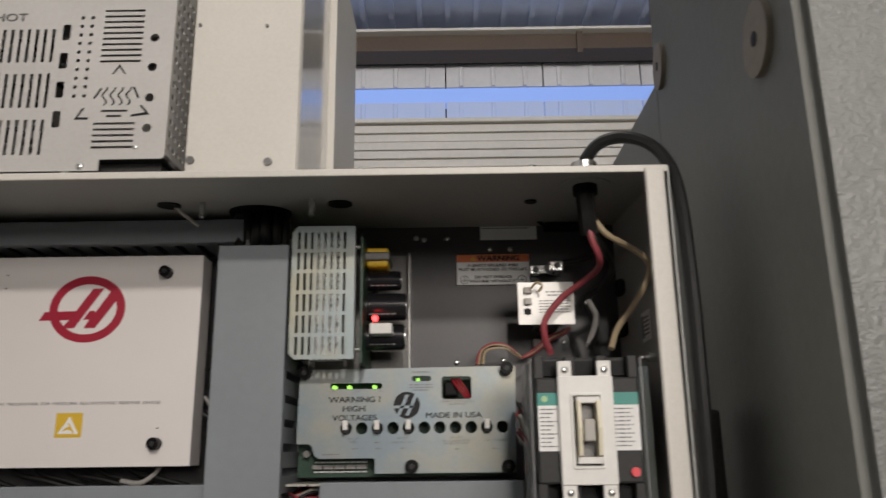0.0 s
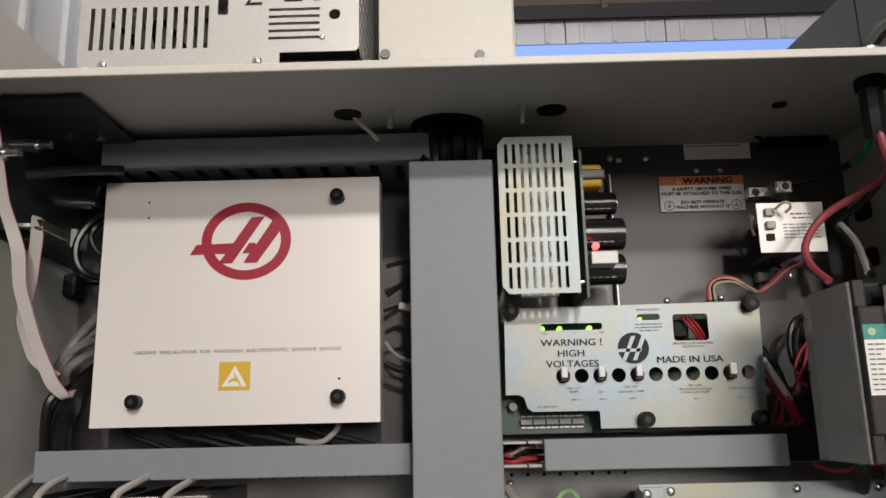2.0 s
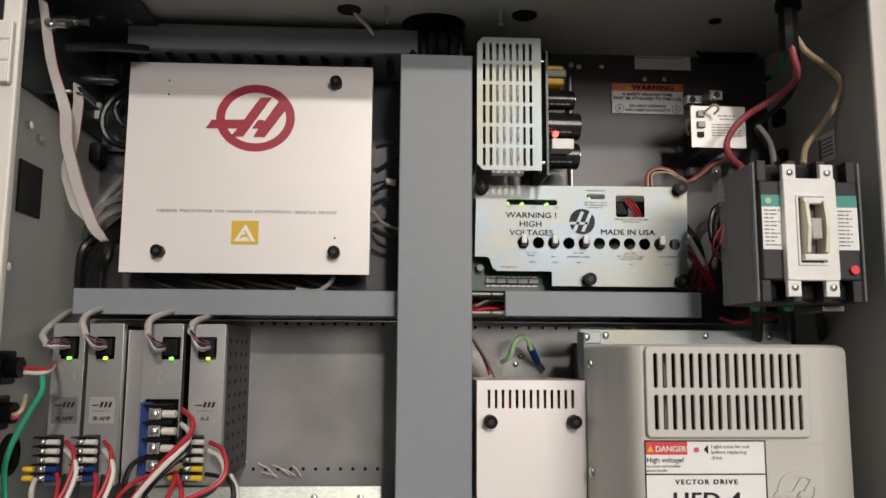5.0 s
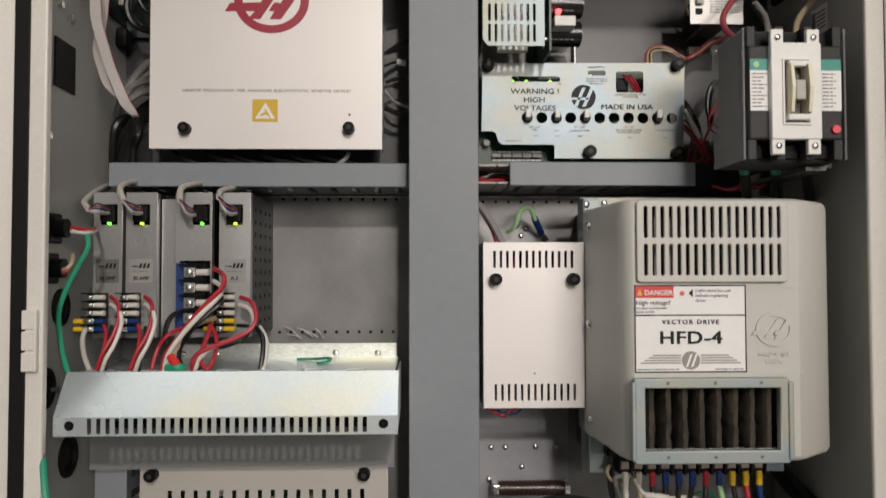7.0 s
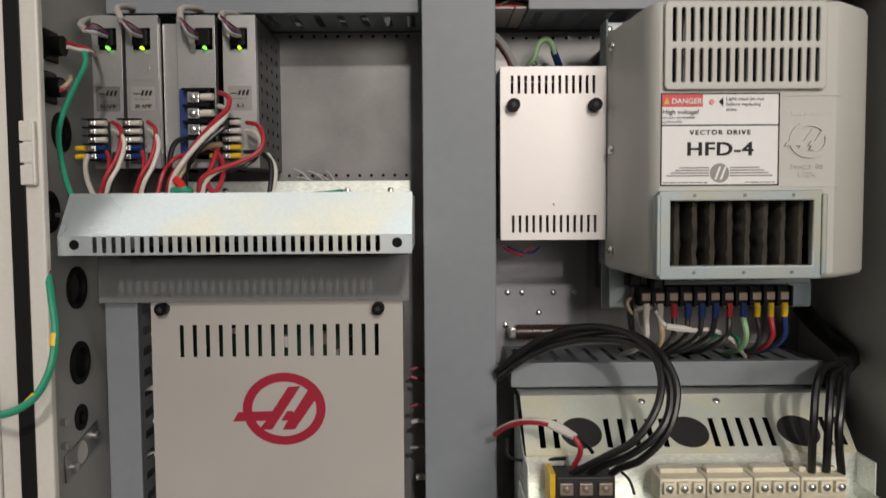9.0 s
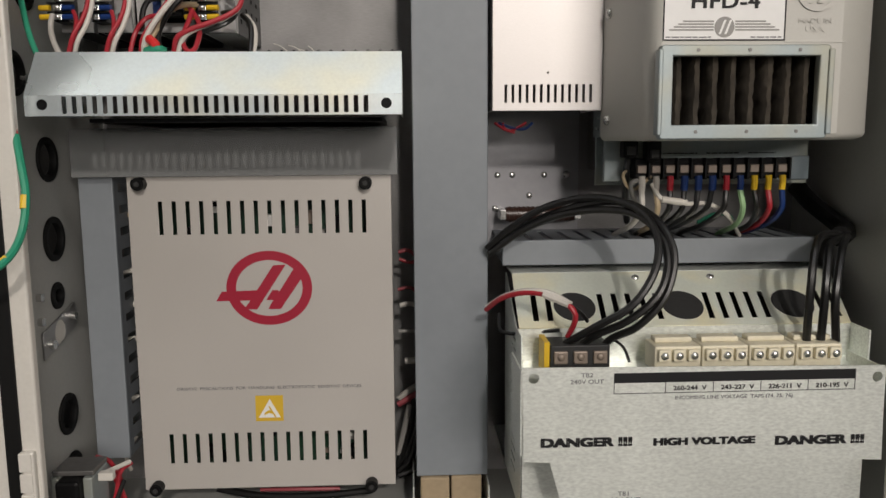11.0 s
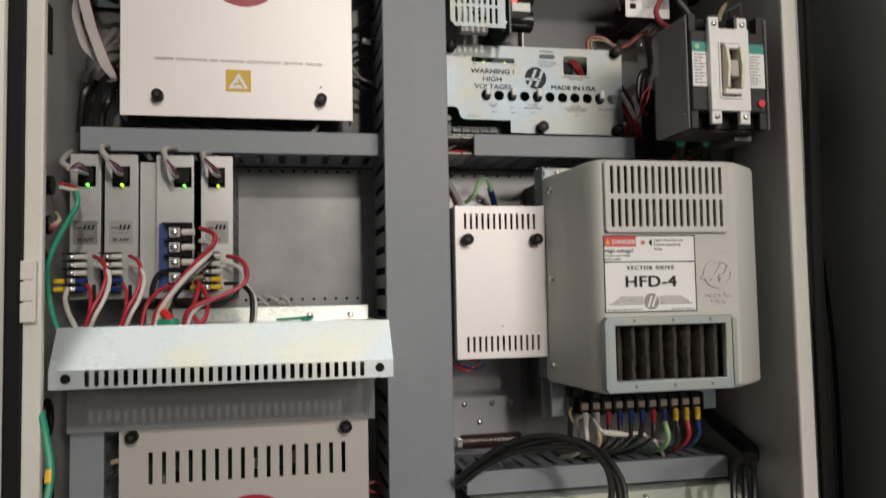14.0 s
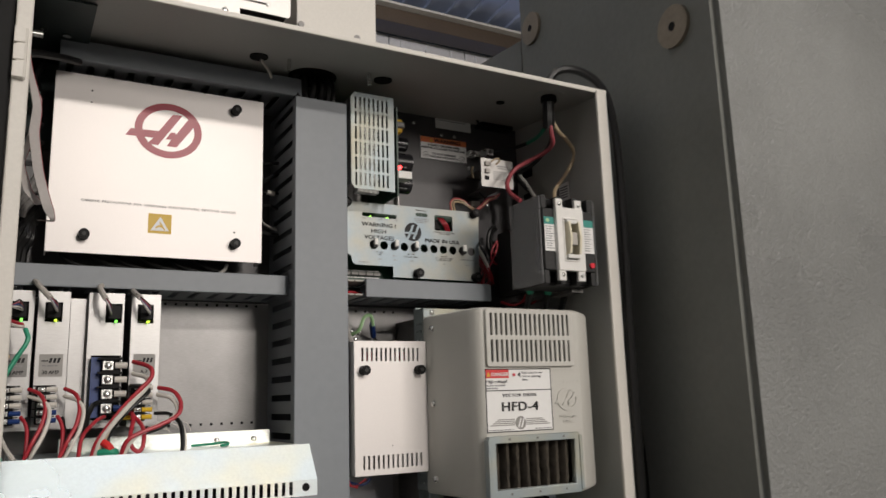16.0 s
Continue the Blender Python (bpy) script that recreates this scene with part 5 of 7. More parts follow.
for r in range(10):
    for c in range(2):
        loops.append(disc(x0 + 0.140 + c * 0.011, z0 + 0.085 + r * 0.0104, 0.0023, 10))
for r in range(5):
    loops.append(rect(x0 + 0.164, x0 + 0.208, z0 + 0.0245 + r * 0.0067, z0 + 0.0273 + r * 0.0067))
for r in range(10):
    loops.append(rect(x0 + 0.164, x0 + 0.208, z0 + 0.124 + r * 0.0068, z0 + 0.1268 + r * 0.0068))
for z in (0.047, 0.082, 0.118, 0.153):
    loops.append(disc(x0 + 0.221, z0 + z, 0.0050, 16))
face = part("front", sheet(loops, y, 0.0015), BOXGREY, gb, "slotted front sheet")
XC, ZC = x0 + 0.186, z0
for k in range(4):
    left = [(XC - 0.014 + k * 0.0085 + 0.0025 * math.sin(v * 1.2), ZC + 0.0735 + v * 0.0030) for v in range(8)]
    part("heat_wave", sheet([left + [(u + 0.0019, v) for u, v in reversed(left)]], y - 0.0004, 0.0004), INK, face)
for pts in ([(-0.0075, 0.110), (-0.0055, 0.110), (0, 0.118), (0.0055, 0.110), (0.0075, 0.110), (0, 0.1215)], [(-0.043, 0.0575), (-0.028, 0.0575), (-0.028, 0.060), (-0.039, 0.060), (-0.033, 0.0705), (-0.0355, 0.0705)], [(0.017, 0.0600), (0.037, 0.0625), (0.028, 0.0735), (0.0255, 0.0725), (0.032, 0.0650), (0.017, 0.0625)], [(-0.025, 0.082), (-0.023, 0.081), (-0.016, 0.093), (-0.018, 0.094)], [(0.0165, 0.094), (0.0185, 0.095), (0.0245, 0.082), (0.0225, 0.081)], rect(-0.015, 0.013, 0.0660, 0.0682), rect(-0.009, 0.007, 0.0600, 0.0622)):
    part("cut_mark", sheet([[(XC + u, ZC + v) for u, v in pts]], y - 0.0004, 0.0004), INK, face)
words("HOT", x0 + 0.061, y - 0.0003, z0 + 0.1755, 0.0095, DARKSTEEL, face, "CENTER", 0.0002, 1.3)
part("side", sheet([rect(y + 0.002, 1.0, z0 + 0.02, z1)] + [disc(y + 0.012 + 0.0135 * c, z0 + 0.030 + 0.0145 * r, 0.0042, 8) for r in range(14) for c in range(14)], 0, 0.0015, 0, SIDEM(x1 - 0.001)), BOXGREY, gb, "perforated side sheet")
part("side", B(x0, x0 + 0.0015, y + 0.0018, 1.0, z0, z1), BOXGREY, gb)
part("top", B(x0, x1, y + 0.0018, 1.0, z1, z1 + 0.0015), BOXGREY, gb)
# sheets added behind the slots; their colour stands in for the interior's shade
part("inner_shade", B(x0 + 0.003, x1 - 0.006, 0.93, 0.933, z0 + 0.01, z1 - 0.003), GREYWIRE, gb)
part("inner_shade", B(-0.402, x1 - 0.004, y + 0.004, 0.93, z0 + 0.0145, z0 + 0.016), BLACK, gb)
rnd = random.Random(3)
for k in range(7):
    zz = 1.933 + k * 0.027
    coil = [(x0 + 0.010 + i * 0.0105, 0.83 + (0.016 if i % 2 else -0.012) + 0.004 * rnd.random(), zz + (0.010 if i % 4 < 2 else -0.008)) for i in range(12)]
    part("resistor_coil", tube_mesh(coil, 0.0026, 3), BLACK if k % 2 else STEEL, gb, "wire resistor coil", True)
for x, z in ((-0.5285, 1.9115), (-0.396, 1.9115)):
    screw(x, y, z, 0.0045, face)
screw(-0.3405, y, 1.932, 0.0028, face)
part("foot", B(x0 + 0.01, x1 - 0.01, y + 0.02, 0.99, top_z(0.99) - 0.0005, z0 + 0.02), DARKSTEEL, gb)
wbx = thing("cream_box", (-0.235, 0.9, top_z(0.88)), "tall plain cream sheet-metal box on the cabinet top", "metal box")
part("shell", B(-0.2940, -0.1745, 0.806, 0.99, top_z(0.99), 2.32, bev=0.0015), CREAM, wbx)
part("side_panel", B(-0.1744, -0.1730, 0.808, 0.989, top_z(0.99), 2.31, bev=0.0004), GLOSSCREAM, wbx, "glossy cream side sheet")
fc = part("front_panel", B(-0.2935, -0.1750, 0.8045, 0.8062, top_z(0.80) + 0.002, 2.30, bev=0.0004), CREAM, wbx)
for x, z in ((-0.288, 1.924), (-0.205, 1.921), (-0.288, 2.085), (-0.213, 2.083)):
    k = 0.0044 if z < 2 else 0.0018
    part("screw", C((x, 0.8035, z), "y", k, 0.003, 14), DARKSTEEL, fc, "", True)
part("rear_shell", B(-0.2940, -0.164, 0.992, 1.21, top_z(1.0) + 0.012, 2.32), CREAM, wbx)
mpn = structure("machine_panel", B(-0.72, -0.70, 0.82, 2.9, 0.0, 2.04), CREAM, "plain cream machine enclosure edge behind the boxes", "machine panel")

# ---- labels and fittings on the back panel ----
wl = thing("warning_label", (0.043, YB, 1.826), "orange and white safety earth warning label on the panel", "label")
lx0, lx1, lz0, lz1, ly = -0.004, 0.0905, 1.8255, 1.867, YB - 0.0008
part("sheet", sheet([rect(lx0, lx1, lz0, lz1)], ly, 0.0006), LABEL, wl)
part("orange_band", sheet([rect(lx0 + 0.001, lx1 - 0.001, 1.8560, lz1 - 0.001)], ly - 0.0004, 0.0004), ORANGE, wl)
words("WARNING", 0.0505, ly - 0.0008, 1.8577, 0.0066, INK, wl, "CENTER", 0.0003, 1.22)
part("triangle", sheet([[(0.0145, 1.8577), (0.0215, 1.8577), (0.018, 1.8643)]], ly - 0.0008, 0.0004), YELLOW, wl)
for s, z in (("A SAFETY GROUND WIRE", 1.8500), ("MUST BE ATTACHED TO THIS LUG.", 1.8447), ("DO NOT OPERATE", 1.8347), ("MACHINE WITHOUT IT", 1.8293)):
    words(s, 0.0432, ly - 0.0003, z, 0.0036, INK, wl, "CENTER", 0.00012, 1.12)
for x in (0.0065, 0.080):
    part("earth_sign", sheet([disc(x, 1.8330, 0.0056, 20), disc(x, 1.8330, 0.0049, 20)], ly - 0.0003, 0.0003), INK, wl)
    part("earth_sign", sheet([rect(x - 0.003, x + 0.003, 1.8322, 1.8330), rect(x - 0.0004, x + 0.0004, 1.8331, 1.8370), rect(x - 0.0018, x + 0.0018, 1.8305, 1.8312)], ly - 0.0003, 0.0003), INK, wl)
for r in (rect(lx0, lx1, lz0, lz0 + 0.0008), rect(lx0, lx1, lz1 - 0.0008, lz1), rect(lx0, lx0 + 0.0008, lz0, lz1), rect(lx1 - 0.0008, lx1, lz0, lz1)):
    part("border", sheet([r], ly - 0.0007, 0.0004), INK, wl)
bl = thing("blank_label", (0.065, YB, 1.8855), "plain white sticker with one faint printed line", "label")
part("sheet", sheet([rect(0.028, 0.101, 1.8855, 1.9035)], ly, 0.0006), LABEL, bl)
bars([(0.030, 0.092, 1.9010, 0.0013)], ly, GREYINK, bl)
st = thing("sticker", (XR, 0.868, 1.736), "small white sticker on the cabinet's side wall", "label")
part("sheet", B(XR - 0.0008, XR - 0.0002, 0.850, 0.886, 1.734, 1.766), LABEL, st)
for i in range(5):
    part("small_print", B(XR - 0.0012, XR - 0.0008, 0.854, 0.874, 1.740 + i * 0.0045, 1.742 + i * 0.0045), GREYINK, st)
part("small_print", B(XR - 0.0012, XR - 0.0008, 0.876, 0.884, 1.738, 1.762), GREYINK, st)
lug = thing("earth_lug", (0.108, YB, 1.838), "silver earth lug screwed to the back panel", "earth lug")
part("base", B(0.089, 0.113, 0.985, YB, 1.8365, 1.8475, bev=0.001), STEEL, lug)
part("clamp", B(0.110, 0.129, 0.968, YB, 1.8355, 1.8490, bev=0.002), STEEL, lug)
screw(0.0965, 0.985, 1.842, 0.0042, lug, DARKSTEEL)
screw(0.1215, 0.968, 1.843, 0.0042, lug, DARKSTEEL)
cp = thing("connector_plate", (0.098, YB, 1.76), "small zinc connector plate with printed warning text", "connector plate")
part("plate", sheet([rect(0.066, 0.1305, 1.7605, 1.8100), disc(0.0765, 1.7755, 0.0042, 12)], 0.914, 0.0014), BOXGREY, cp)
part("bracket", B(0.090, 0.118, 0.916, YB, 1.764, 1.768), DARKSTEEL, cp)
part("bracket", B(0.090, 0.118, 0.916, YB, 1.800, 1.804), DARKSTEEL, cp)
for z in (1.787, 1.800):
    part("plug", B(0.0725, 0.0815, 0.909, 0.914, z - 0.0038, z + 0.0038, bev=0.001), BEIGEWIRE, cp, "beige wire plug")
part("socket", B(0.0725, 0.0805, 0.9125, 0.9138, 1.7722, 1.7788), BLACK, cp)
bars([(0.098, 0.118, 1.7985, 0.0016), (0.100, 0.118, 1.7945, 0.0016)] + [(0.090, 0.127 - 0.003 * (i % 2), 1.7880 - i * 0.0033, 0.0013) for i in range(5)], 0.914, GREYINK, cp)
wire([(0.080, 0.905, 1.801), (0.087, 0.897, 1.806), (0.092, 0.897, 1.802), (0.089, 0.903, 1.797)], 0.0014, TAN, "short brown wire loop on the connector plate")
part("joint_block", B(0.090, 0.108, 0.988, YB, 1.745, 1.755, bev=0.001), BEIGEWIRE, cp)
slot = thing("panel_hook", (0.145, YB, 1.896), "black hook strip above the earth lug", "hook strip")
part("strip", B(0.110, 0.178, 0.975, YB, 1.895, 1.9015, bev=0.001), BLACK, slot)
part("hook", tube_mesh([(0.112, 0.985, 1.898), (0.104, 0.978, 1.901), (0.098, 0.975, 1.905)], 0.0022), BLACK, slot, "", True)
for x, z in ((0.040, 1.873), (0.066, 1.873), (-0.015, 1.888), (-0.045, 1.887), (-0.055, 1.889), (0.094, 1.818), (0.098, 1.750), (0.130, 1.752), (0.053, 1.730), (-0.005, 1.728)):
    tagged(screw(x, YB - 0.0006, z, 0.0036, None, None, "panel_screw"), "small bright screw head in the back panel", "screw", "panel screws")
# holes and scuffs in the lower panels
for i in range(11):
    for x in (-0.435 + i * 0.0145,):
        tagged(part("panel_hole", C((x, YB - 0.0004, 1.556), "y", 0.0020, 0.0012, 10), BLACK), "small drilled hole in the back panel", "hole", "panel holes")
        tagged(part("panel_hole", C((x - 0.004, YB - 0.0004, 1.386), "y", 0.0020, 0.0012, 10), BLACK), "small drilled hole in the back panel", "hole", "panel holes")
for i in range(8):
    tagged(part("panel_hole", C((-0.178 + i * 0.0165, YB - 0.0004, 1.553), "y", 0.0020, 0.0012, 10), BLACK), "small drilled hole in the back panel", "hole", "panel holes")
for x, z in ((-0.180, 1.545), (-0.135, 1.522), (-0.1225, 1.519), (-0.129, 1.509)):
    tagged(screw(x, YB - 0.0006, z, 0.0036, None, None, "panel_screw"), "small bright screw head in the back panel", "screw", "panel screws")
rp = thing("rear_plate", (-0.13, YB, 1.15), "light grey plate behind the small supply box", "mounting plate")
part("sheet", sheet([rrect(-0.192, -0.070, 1.15, 1.36, 0.006)], YB - 0.0035, 0.0035), material("rear_plate_paint", (0.30, 0.30, 0.32), 0.4, 0, 0.04, 120, 0.06, 6, 0.03), rp)
for x, z in ((-0.169, 1.2385), (-0.151, 1.2385), (-0.112, 1.2385), (-0.085, 1.2385), (-0.130, 1.2135), (-0.075, 1.195), (-0.172, 1.198)):
    screw(x, YB - 0.0040, z, 0.0040, rp)
rs = thing("resistor", (-0.12, YB, 1.185), "brown wire-wound resistor clipped to the rear plate", "resistor")
part("core", C((-0.121, 0.972, 1.193), "x", 0.0085, 0.082, 18), ENAMEL, rs, "", True)
for i in range(14):
    part("winding", C((-0.157 + i * 0.0055, 0.972, 1.193), "x", 0.0095, 0.0028, 16), ENAMEL, rs, "", True)
for x in (-0.166, -0.077):
    part("clip", B(x - 0.004, x + 0.004, 0.962, YB - 0.003, 1.187, 1.199, bev=0.001), STEEL, rs)

for z in (1.812, 1.762):
    ck = thing("wall_clip", (XR, 0.962, z), "small black cable clip on the cabinet's side wall", "clip", "clips on the side wall")
    part("clip", B(XR - 0.010, XR, 0.950, 0.972, z - 0.010, z + 0.010, bev=0.004), RUBBER, ck)
wb_ = thing("wall_bolt", (XR, 0.84, 1.712), "bright bolt and nut in the cabinet's side wall", "bolt")
part("nut", C((XR - 0.005, 0.835, 1.712), "x", 0.0055, 0.009, 6), STEEL, wb_)
part("thread", C((XR - 0.014, 0.835, 1.712), "x", 0.0030, 0.010, 10), STEEL, wb_, "", True)
tagged(part("duct_stud", C((-0.2025, 0.915, 1.868), "z", 0.0030, 0.046, 10), STEEL, None, "", True), "thin steel stud beside the middle duct", "stud")

# ---- left wall ----
pt = thing("foam_patch", (XL, 0.826, 1.653), "black square patch on the cabinet's side wall", "patch")
part("sheet", B(XL + 0.0002, XL + 0.0025, 0.803, 0.849, 1.655, 1.706, bev=0.0005), RUBBER, pt)
for y, z, nm in ((0.806, 1.507, "wall_plug"), (0.800, 1.466, "wall_plug")):
    pl = thing("wall_plug", (XL, y, z), "black square cable plug in the side wall", "plug", "plugs in the side wall")
    part("flange", B(XL + 0.0002, XL + 0.004, y - 0.015, y + 0.015, z - 0.0155, z + 0.0155, bev=0.002), BLACK, pl)
    part("barrel", C((XL + 0.009, y, z), "x", 0.0098, 0.013, 20), BLACK, pl, "", True)
bp = thing("blanking_plate", (XL, 0.845, 1.065), "small grey plate over a round hole", "blanking plate")
m = Matrix.Translation((XL + 0.0015, 0, 0)) @ SIDE
part("plate", sheet([[(0.808, 1.070), (0.883, 1.088), (0.883, 1.113), (0.808, 1.097)], disc(0.845, 1.090, 0.0125, 24)], 0, 0.0018, 0, m), ALU, bp)
part("cover_disc", C((XL + 0.0012, 0.845, 1.090), "x", 0.0122, 0.0016, 24), CREAM, bp, "pale disc in the hole", True)
for y, z in ((0.820, 1.083), (0.871, 1.101)):
    part("bolt", C((XL + 0.005, y, z), "x", 0.0045, 0.006, 10), STEEL, bp, "", True)
for y, z in ((0.807, 1.133), (0.806, 1.109), (0.812, 1.341), (0.79, 1.205), (0.812, 1.742), (0.836, 1.735), (0.79, 1.6)):
    tagged(part("wall_bolt", C((XL + 0.0025, y, z), "x", 0.0040, 0.005, 10), STEEL, None, "", True), "bright bolt end in the side wall", "bolt", "bolts in the side wall")
zb = thing("corner_bracket", (XL, 0.9, 1.76), "dark zinc corner bracket with bolts in the cabinet corner", "bracket")
part("top_leg", B(XL + 0.001, -0.545, 0.79, 0.989, 1.8845, 1.8865), DARKZINC, zb)
part("back_leg", B(XL + 0.004, -0.560, 0.990, 0.996, 1.762, 1.884), DARKZINC, zb)
part("side_leg", B(XL + 0.0005, XL + 0.003, 0.765, 0.998, 1.775, 1.884), DARKZINC, zb)
for y, z in ((0.965, 1.842), (0.85, 1.865), (0.80, 1.84)):
    b_ = part("bolt", C((XL + 0.012, y, z), "x", 0.0065, 0.024, 12), STEEL, zb, "", True)
    part("thread", C((XL + 0.030, y, z), "x", 0.0038, 0.014, 10), STEEL, b_, "", True)
for x, y in ((-0.60, 0.88), (-0.572, 0.885)):
    part("screw", C((x, y, 1.8835), "z", 0.005, 0.003, 12), STEEL, zb, "", True)
wb = thing("interface_board", (-0.625, 0.86, 1.782), "small green interface board on the side wall", "circuit board")
part("board", B(XL + 0.001, -0.598, 0.835, 0.890, 1.782, 1.7838), PCB, wb)
part("header", B(-0.606, -0.600, 0.842, 0.884, 1.784, 1.792), BLACK, wb)
part("relay", B(-0.628, -0.614, 0.85, 0.88, 1.784, 1.791), WHITE, wb)
part("header", B(-0.632, -0.610, 0.845, 0.870, 1.776, 1.782), BLACK, wb)
tie = thing("wall_clip", (-0.633, 0.975, 1.74), "white strip and black clip in the cabinet corner", "clip")
part("strip", B(-0.636, -0.628, 0.965, 0.998, 1.795, 1.815, bev=0.001), WIREWHITE, tie)
part("clip", B(-0.637, -0.622, 0.960, 0.985, 1.742, 1.766, bev=0.004), RUBBER, tie)


def ribbon(points, width, label, red=True):
    """A flat ribbon cable: centre line points with the direction of its width."""
    t = thing("ribbon_cable", points[0][0], label, "ribbon cable")
    dense = []
    for (p, d), (q, e) in zip(points, points[1:]):
        for k in range(8):
            s = k / 8
            s2 = s * s * (3 - 2 * s)
            dense.append((Vector(p).lerp(Vector(q), s), Vector(d).lerp(Vector(e), s2)))
    dense.append((Vector(points[-1][0]), Vector(points[-1][1])))
    for _ in range(3):
        dense = [dense[0]] + [((a[0] + b[0] * 2 + c[0]) / 4, b[1]) for a, b, c in zip(dense, dense[1:], dense[2:])] + [dense[-1]]

    def strip(lo, hi, lift):
        bm = bmesh.new()
        last = None
        for i, (p, d) in enumerate(dense):
            d = d.normalized()
            along = (dense[min(i + 1, len(dense) - 1)][0] - dense[max(i - 1, 0)][0]).normalized()
            n_ = d.cross(along).normalized() * 0.0006
            row = [bm.verts.new(p + d * width * w_ + n_ * h_) for w_, h_ in ((lo, lift), (hi, lift), (hi, -lift), (lo, -lift))]
            if last:
                for j in range(4):
                    k = (j + 1) % 4
                    bm.faces.new((last[j], last[k], row[k], row[j]))
            else:
                bm.faces.new(row)
            last = row
        bm.faces.new(last[::-1])
        return bm

    part("band", strip(-0.5, 0.5, 1.0), RIBBON, t, "", True)
    part("edge_wire", strip(0.44, 0.5, 1.35), PINK, t, "pink marker edge", True)
    return t


ribbon([((-0.622, 0.795, 1.862), (0.3, 0.9, 0)), ((-0.612, 0.800, 1.800), (0.5, 0.8, 0)), ((-0.600, 0.812, 1.757), (0.9, 0.5, 0)), ((-0.602, 0.822, 1.728), (1, 0.2, 0)), ((-0.594, 0.838, 1.685), (1, 0.1, 0.1)), ((-0.582, 0.850, 1.648), (0.9, 0.2, 0.35)), ((-0.574, 0.862, 1.634), (0.4, 0.9, 0.2)), ((-0.590, 0.905, 1.643), (0.2, 0.9, 0.2))], 0.0112, "grey ribbon cable with a pink edge hanging in loops")
ribbon([((-0.604, 0.862, 1.789), (0.2, 1, 0)), ((-0.606, 0.845, 1.797), (0.2, 1, 0)), ((-0.598, 0.835, 1.775), (0.5, 0.9, 0)), ((-0.603, 0.840, 1.735), (0.6, 0.8, 0)), ((-0.613, 0.850, 1.700), (0.5, 0.9, 0)), ((-0.604, 0.862, 1.668), (0.8, 0.6, 0.2)), ((-0.590, 0.870, 1.655), (0.8, 0.6, 0.3))], 0.0115, "second grey ribbon cable to the interface board")

# ---- cabinet bottom ----
ct = thing("control_transformer", (-0.615, 0.80, ZB), "small black-wound transformer with red leads", "transformer")
part("winding", B(-0.6165, -0.5940, 0.766, 0.808, 0.873, 0.962, bev=0.003), BLACK, ct, "black taped winding")
for xa, xb in ((-0.6240, -0.6168), (-0.5938, -0.5850)):
    part("core_frame", B(xa, xb, 0.776, 0.816, 0.866, 0.962, bev=0.0012), ZINCDULL, ct, "zinc core frame")
part("top_yoke", B(-0.6240, -0.5850, 0.780, 0.816, 0.9625, 0.9675, bev=0.001), DARKSTEEL, ct)
part("foot", B(-0.630, -0.575, 0.780, 0.85, ZB, ZB + 0.003), GALV, ct)
for z in (0.958, 0.906):
    lug_ = part("terminal_lug", B(-0.5835, -0.5690, 0.786, 0.794, z - 0.004, z + 0.004, bev=0.001), WIREWHITE, ct, "white sleeved lug")
    screw(-0.5885, 0.7835, z, 0.0032, lug_)
for k, (pp, mt) in enumerate(((((-0.598, 0.82, 0.965), (-0.588, 0.83, 0.955), (-0.582, 0.84, 0.925), (-0.592, 0.84, 0.885)), RED), (((-0.598, 0.80, 0.925), (-0.585, 0.82, 0.915), (-0.578, 0.83, 0.945), (-0.57, 0.84, 0.95)), RED), (((-0.592, 0.79, 0.955), (-0.58, 0.81, 0.955), (-0.568, 0.83, 0.955)), WIREWHITE), (((-0.585, 0.83, 0.94), (-0.577, 0.835, 0.91), (-0.585, 0.85, 0.88), (-0.60, 0.85, 0.875)), RED), (((-0.592, 0.79, 0.905), (-0.583, 0.81, 0.91), (-0.575, 0.83, 0.935)), CABLE))):
    wire(pp, 0.0024, mt, "lead of the small transformer")
pd = thing("duct_support", (-0.235, 0.87, ZB), "folded cardboard pads held by a small metal bracket", "support bracket")
part("cardboard", B(-0.268, -0.236, 0.868, 0.930, ZB + 0.001, 0.9115, bev=0.002), FOAM, pd, "brown cardboard pad")
part("cardboard", B(-0.234, -0.200, 0.872, 0.930, ZB + 0.001, 0.9115, bev=0.002), FOAM, pd, "brown cardboard pad")
part("bracket_side", B(-0.2765, -0.275, 0.852, 0.93, ZB, 0.909), GALV, pd)
part("bracket_side", B(-0.1945, -0.193, 0.852, 0.93, ZB, 0.909), GALV, pd)
part("bracket_tab", B(-0.275, -0.2435, 0.851, 0.8525, ZB + 0.002, 0.889), GALV, pd)
part("bracket_tab", B(-0.2265, -0.1945, 0.851, 0.8525, ZB + 0.002, 0.889), GALV, pd)
fp = thing("floor_plate", (-0.25, 0.84, ZB), "thin grey plate screwed to the cabinet bottom", "floor plate")
part("sheet", B(-0.335, -0.165, 0.83, 0.98, ZB, ZB + 0.0015), CABINET, fp)
for x, y in ((-0.571, 0.835), (-0.312, 0.845), (-0.262, 0.84), (-0.175, 0.85), (-0.137, 0.85), (0.10, 0.83), (-0.21, 0.81)):
    bm = bmesh.new()
    bmesh.ops.create_uvsphere(bm, u_segments=12, v_segments=6, radius=0.005, matrix=Matrix.Translation((x, y, ZB + 0.0025)) @ Matrix.Diagonal((1, 1, 0.8, 1)))
    tagged(part("floor_screw", bm, STEEL, None, "", True), "bright screw in the cabinet bottom", "screw", "floor screws")

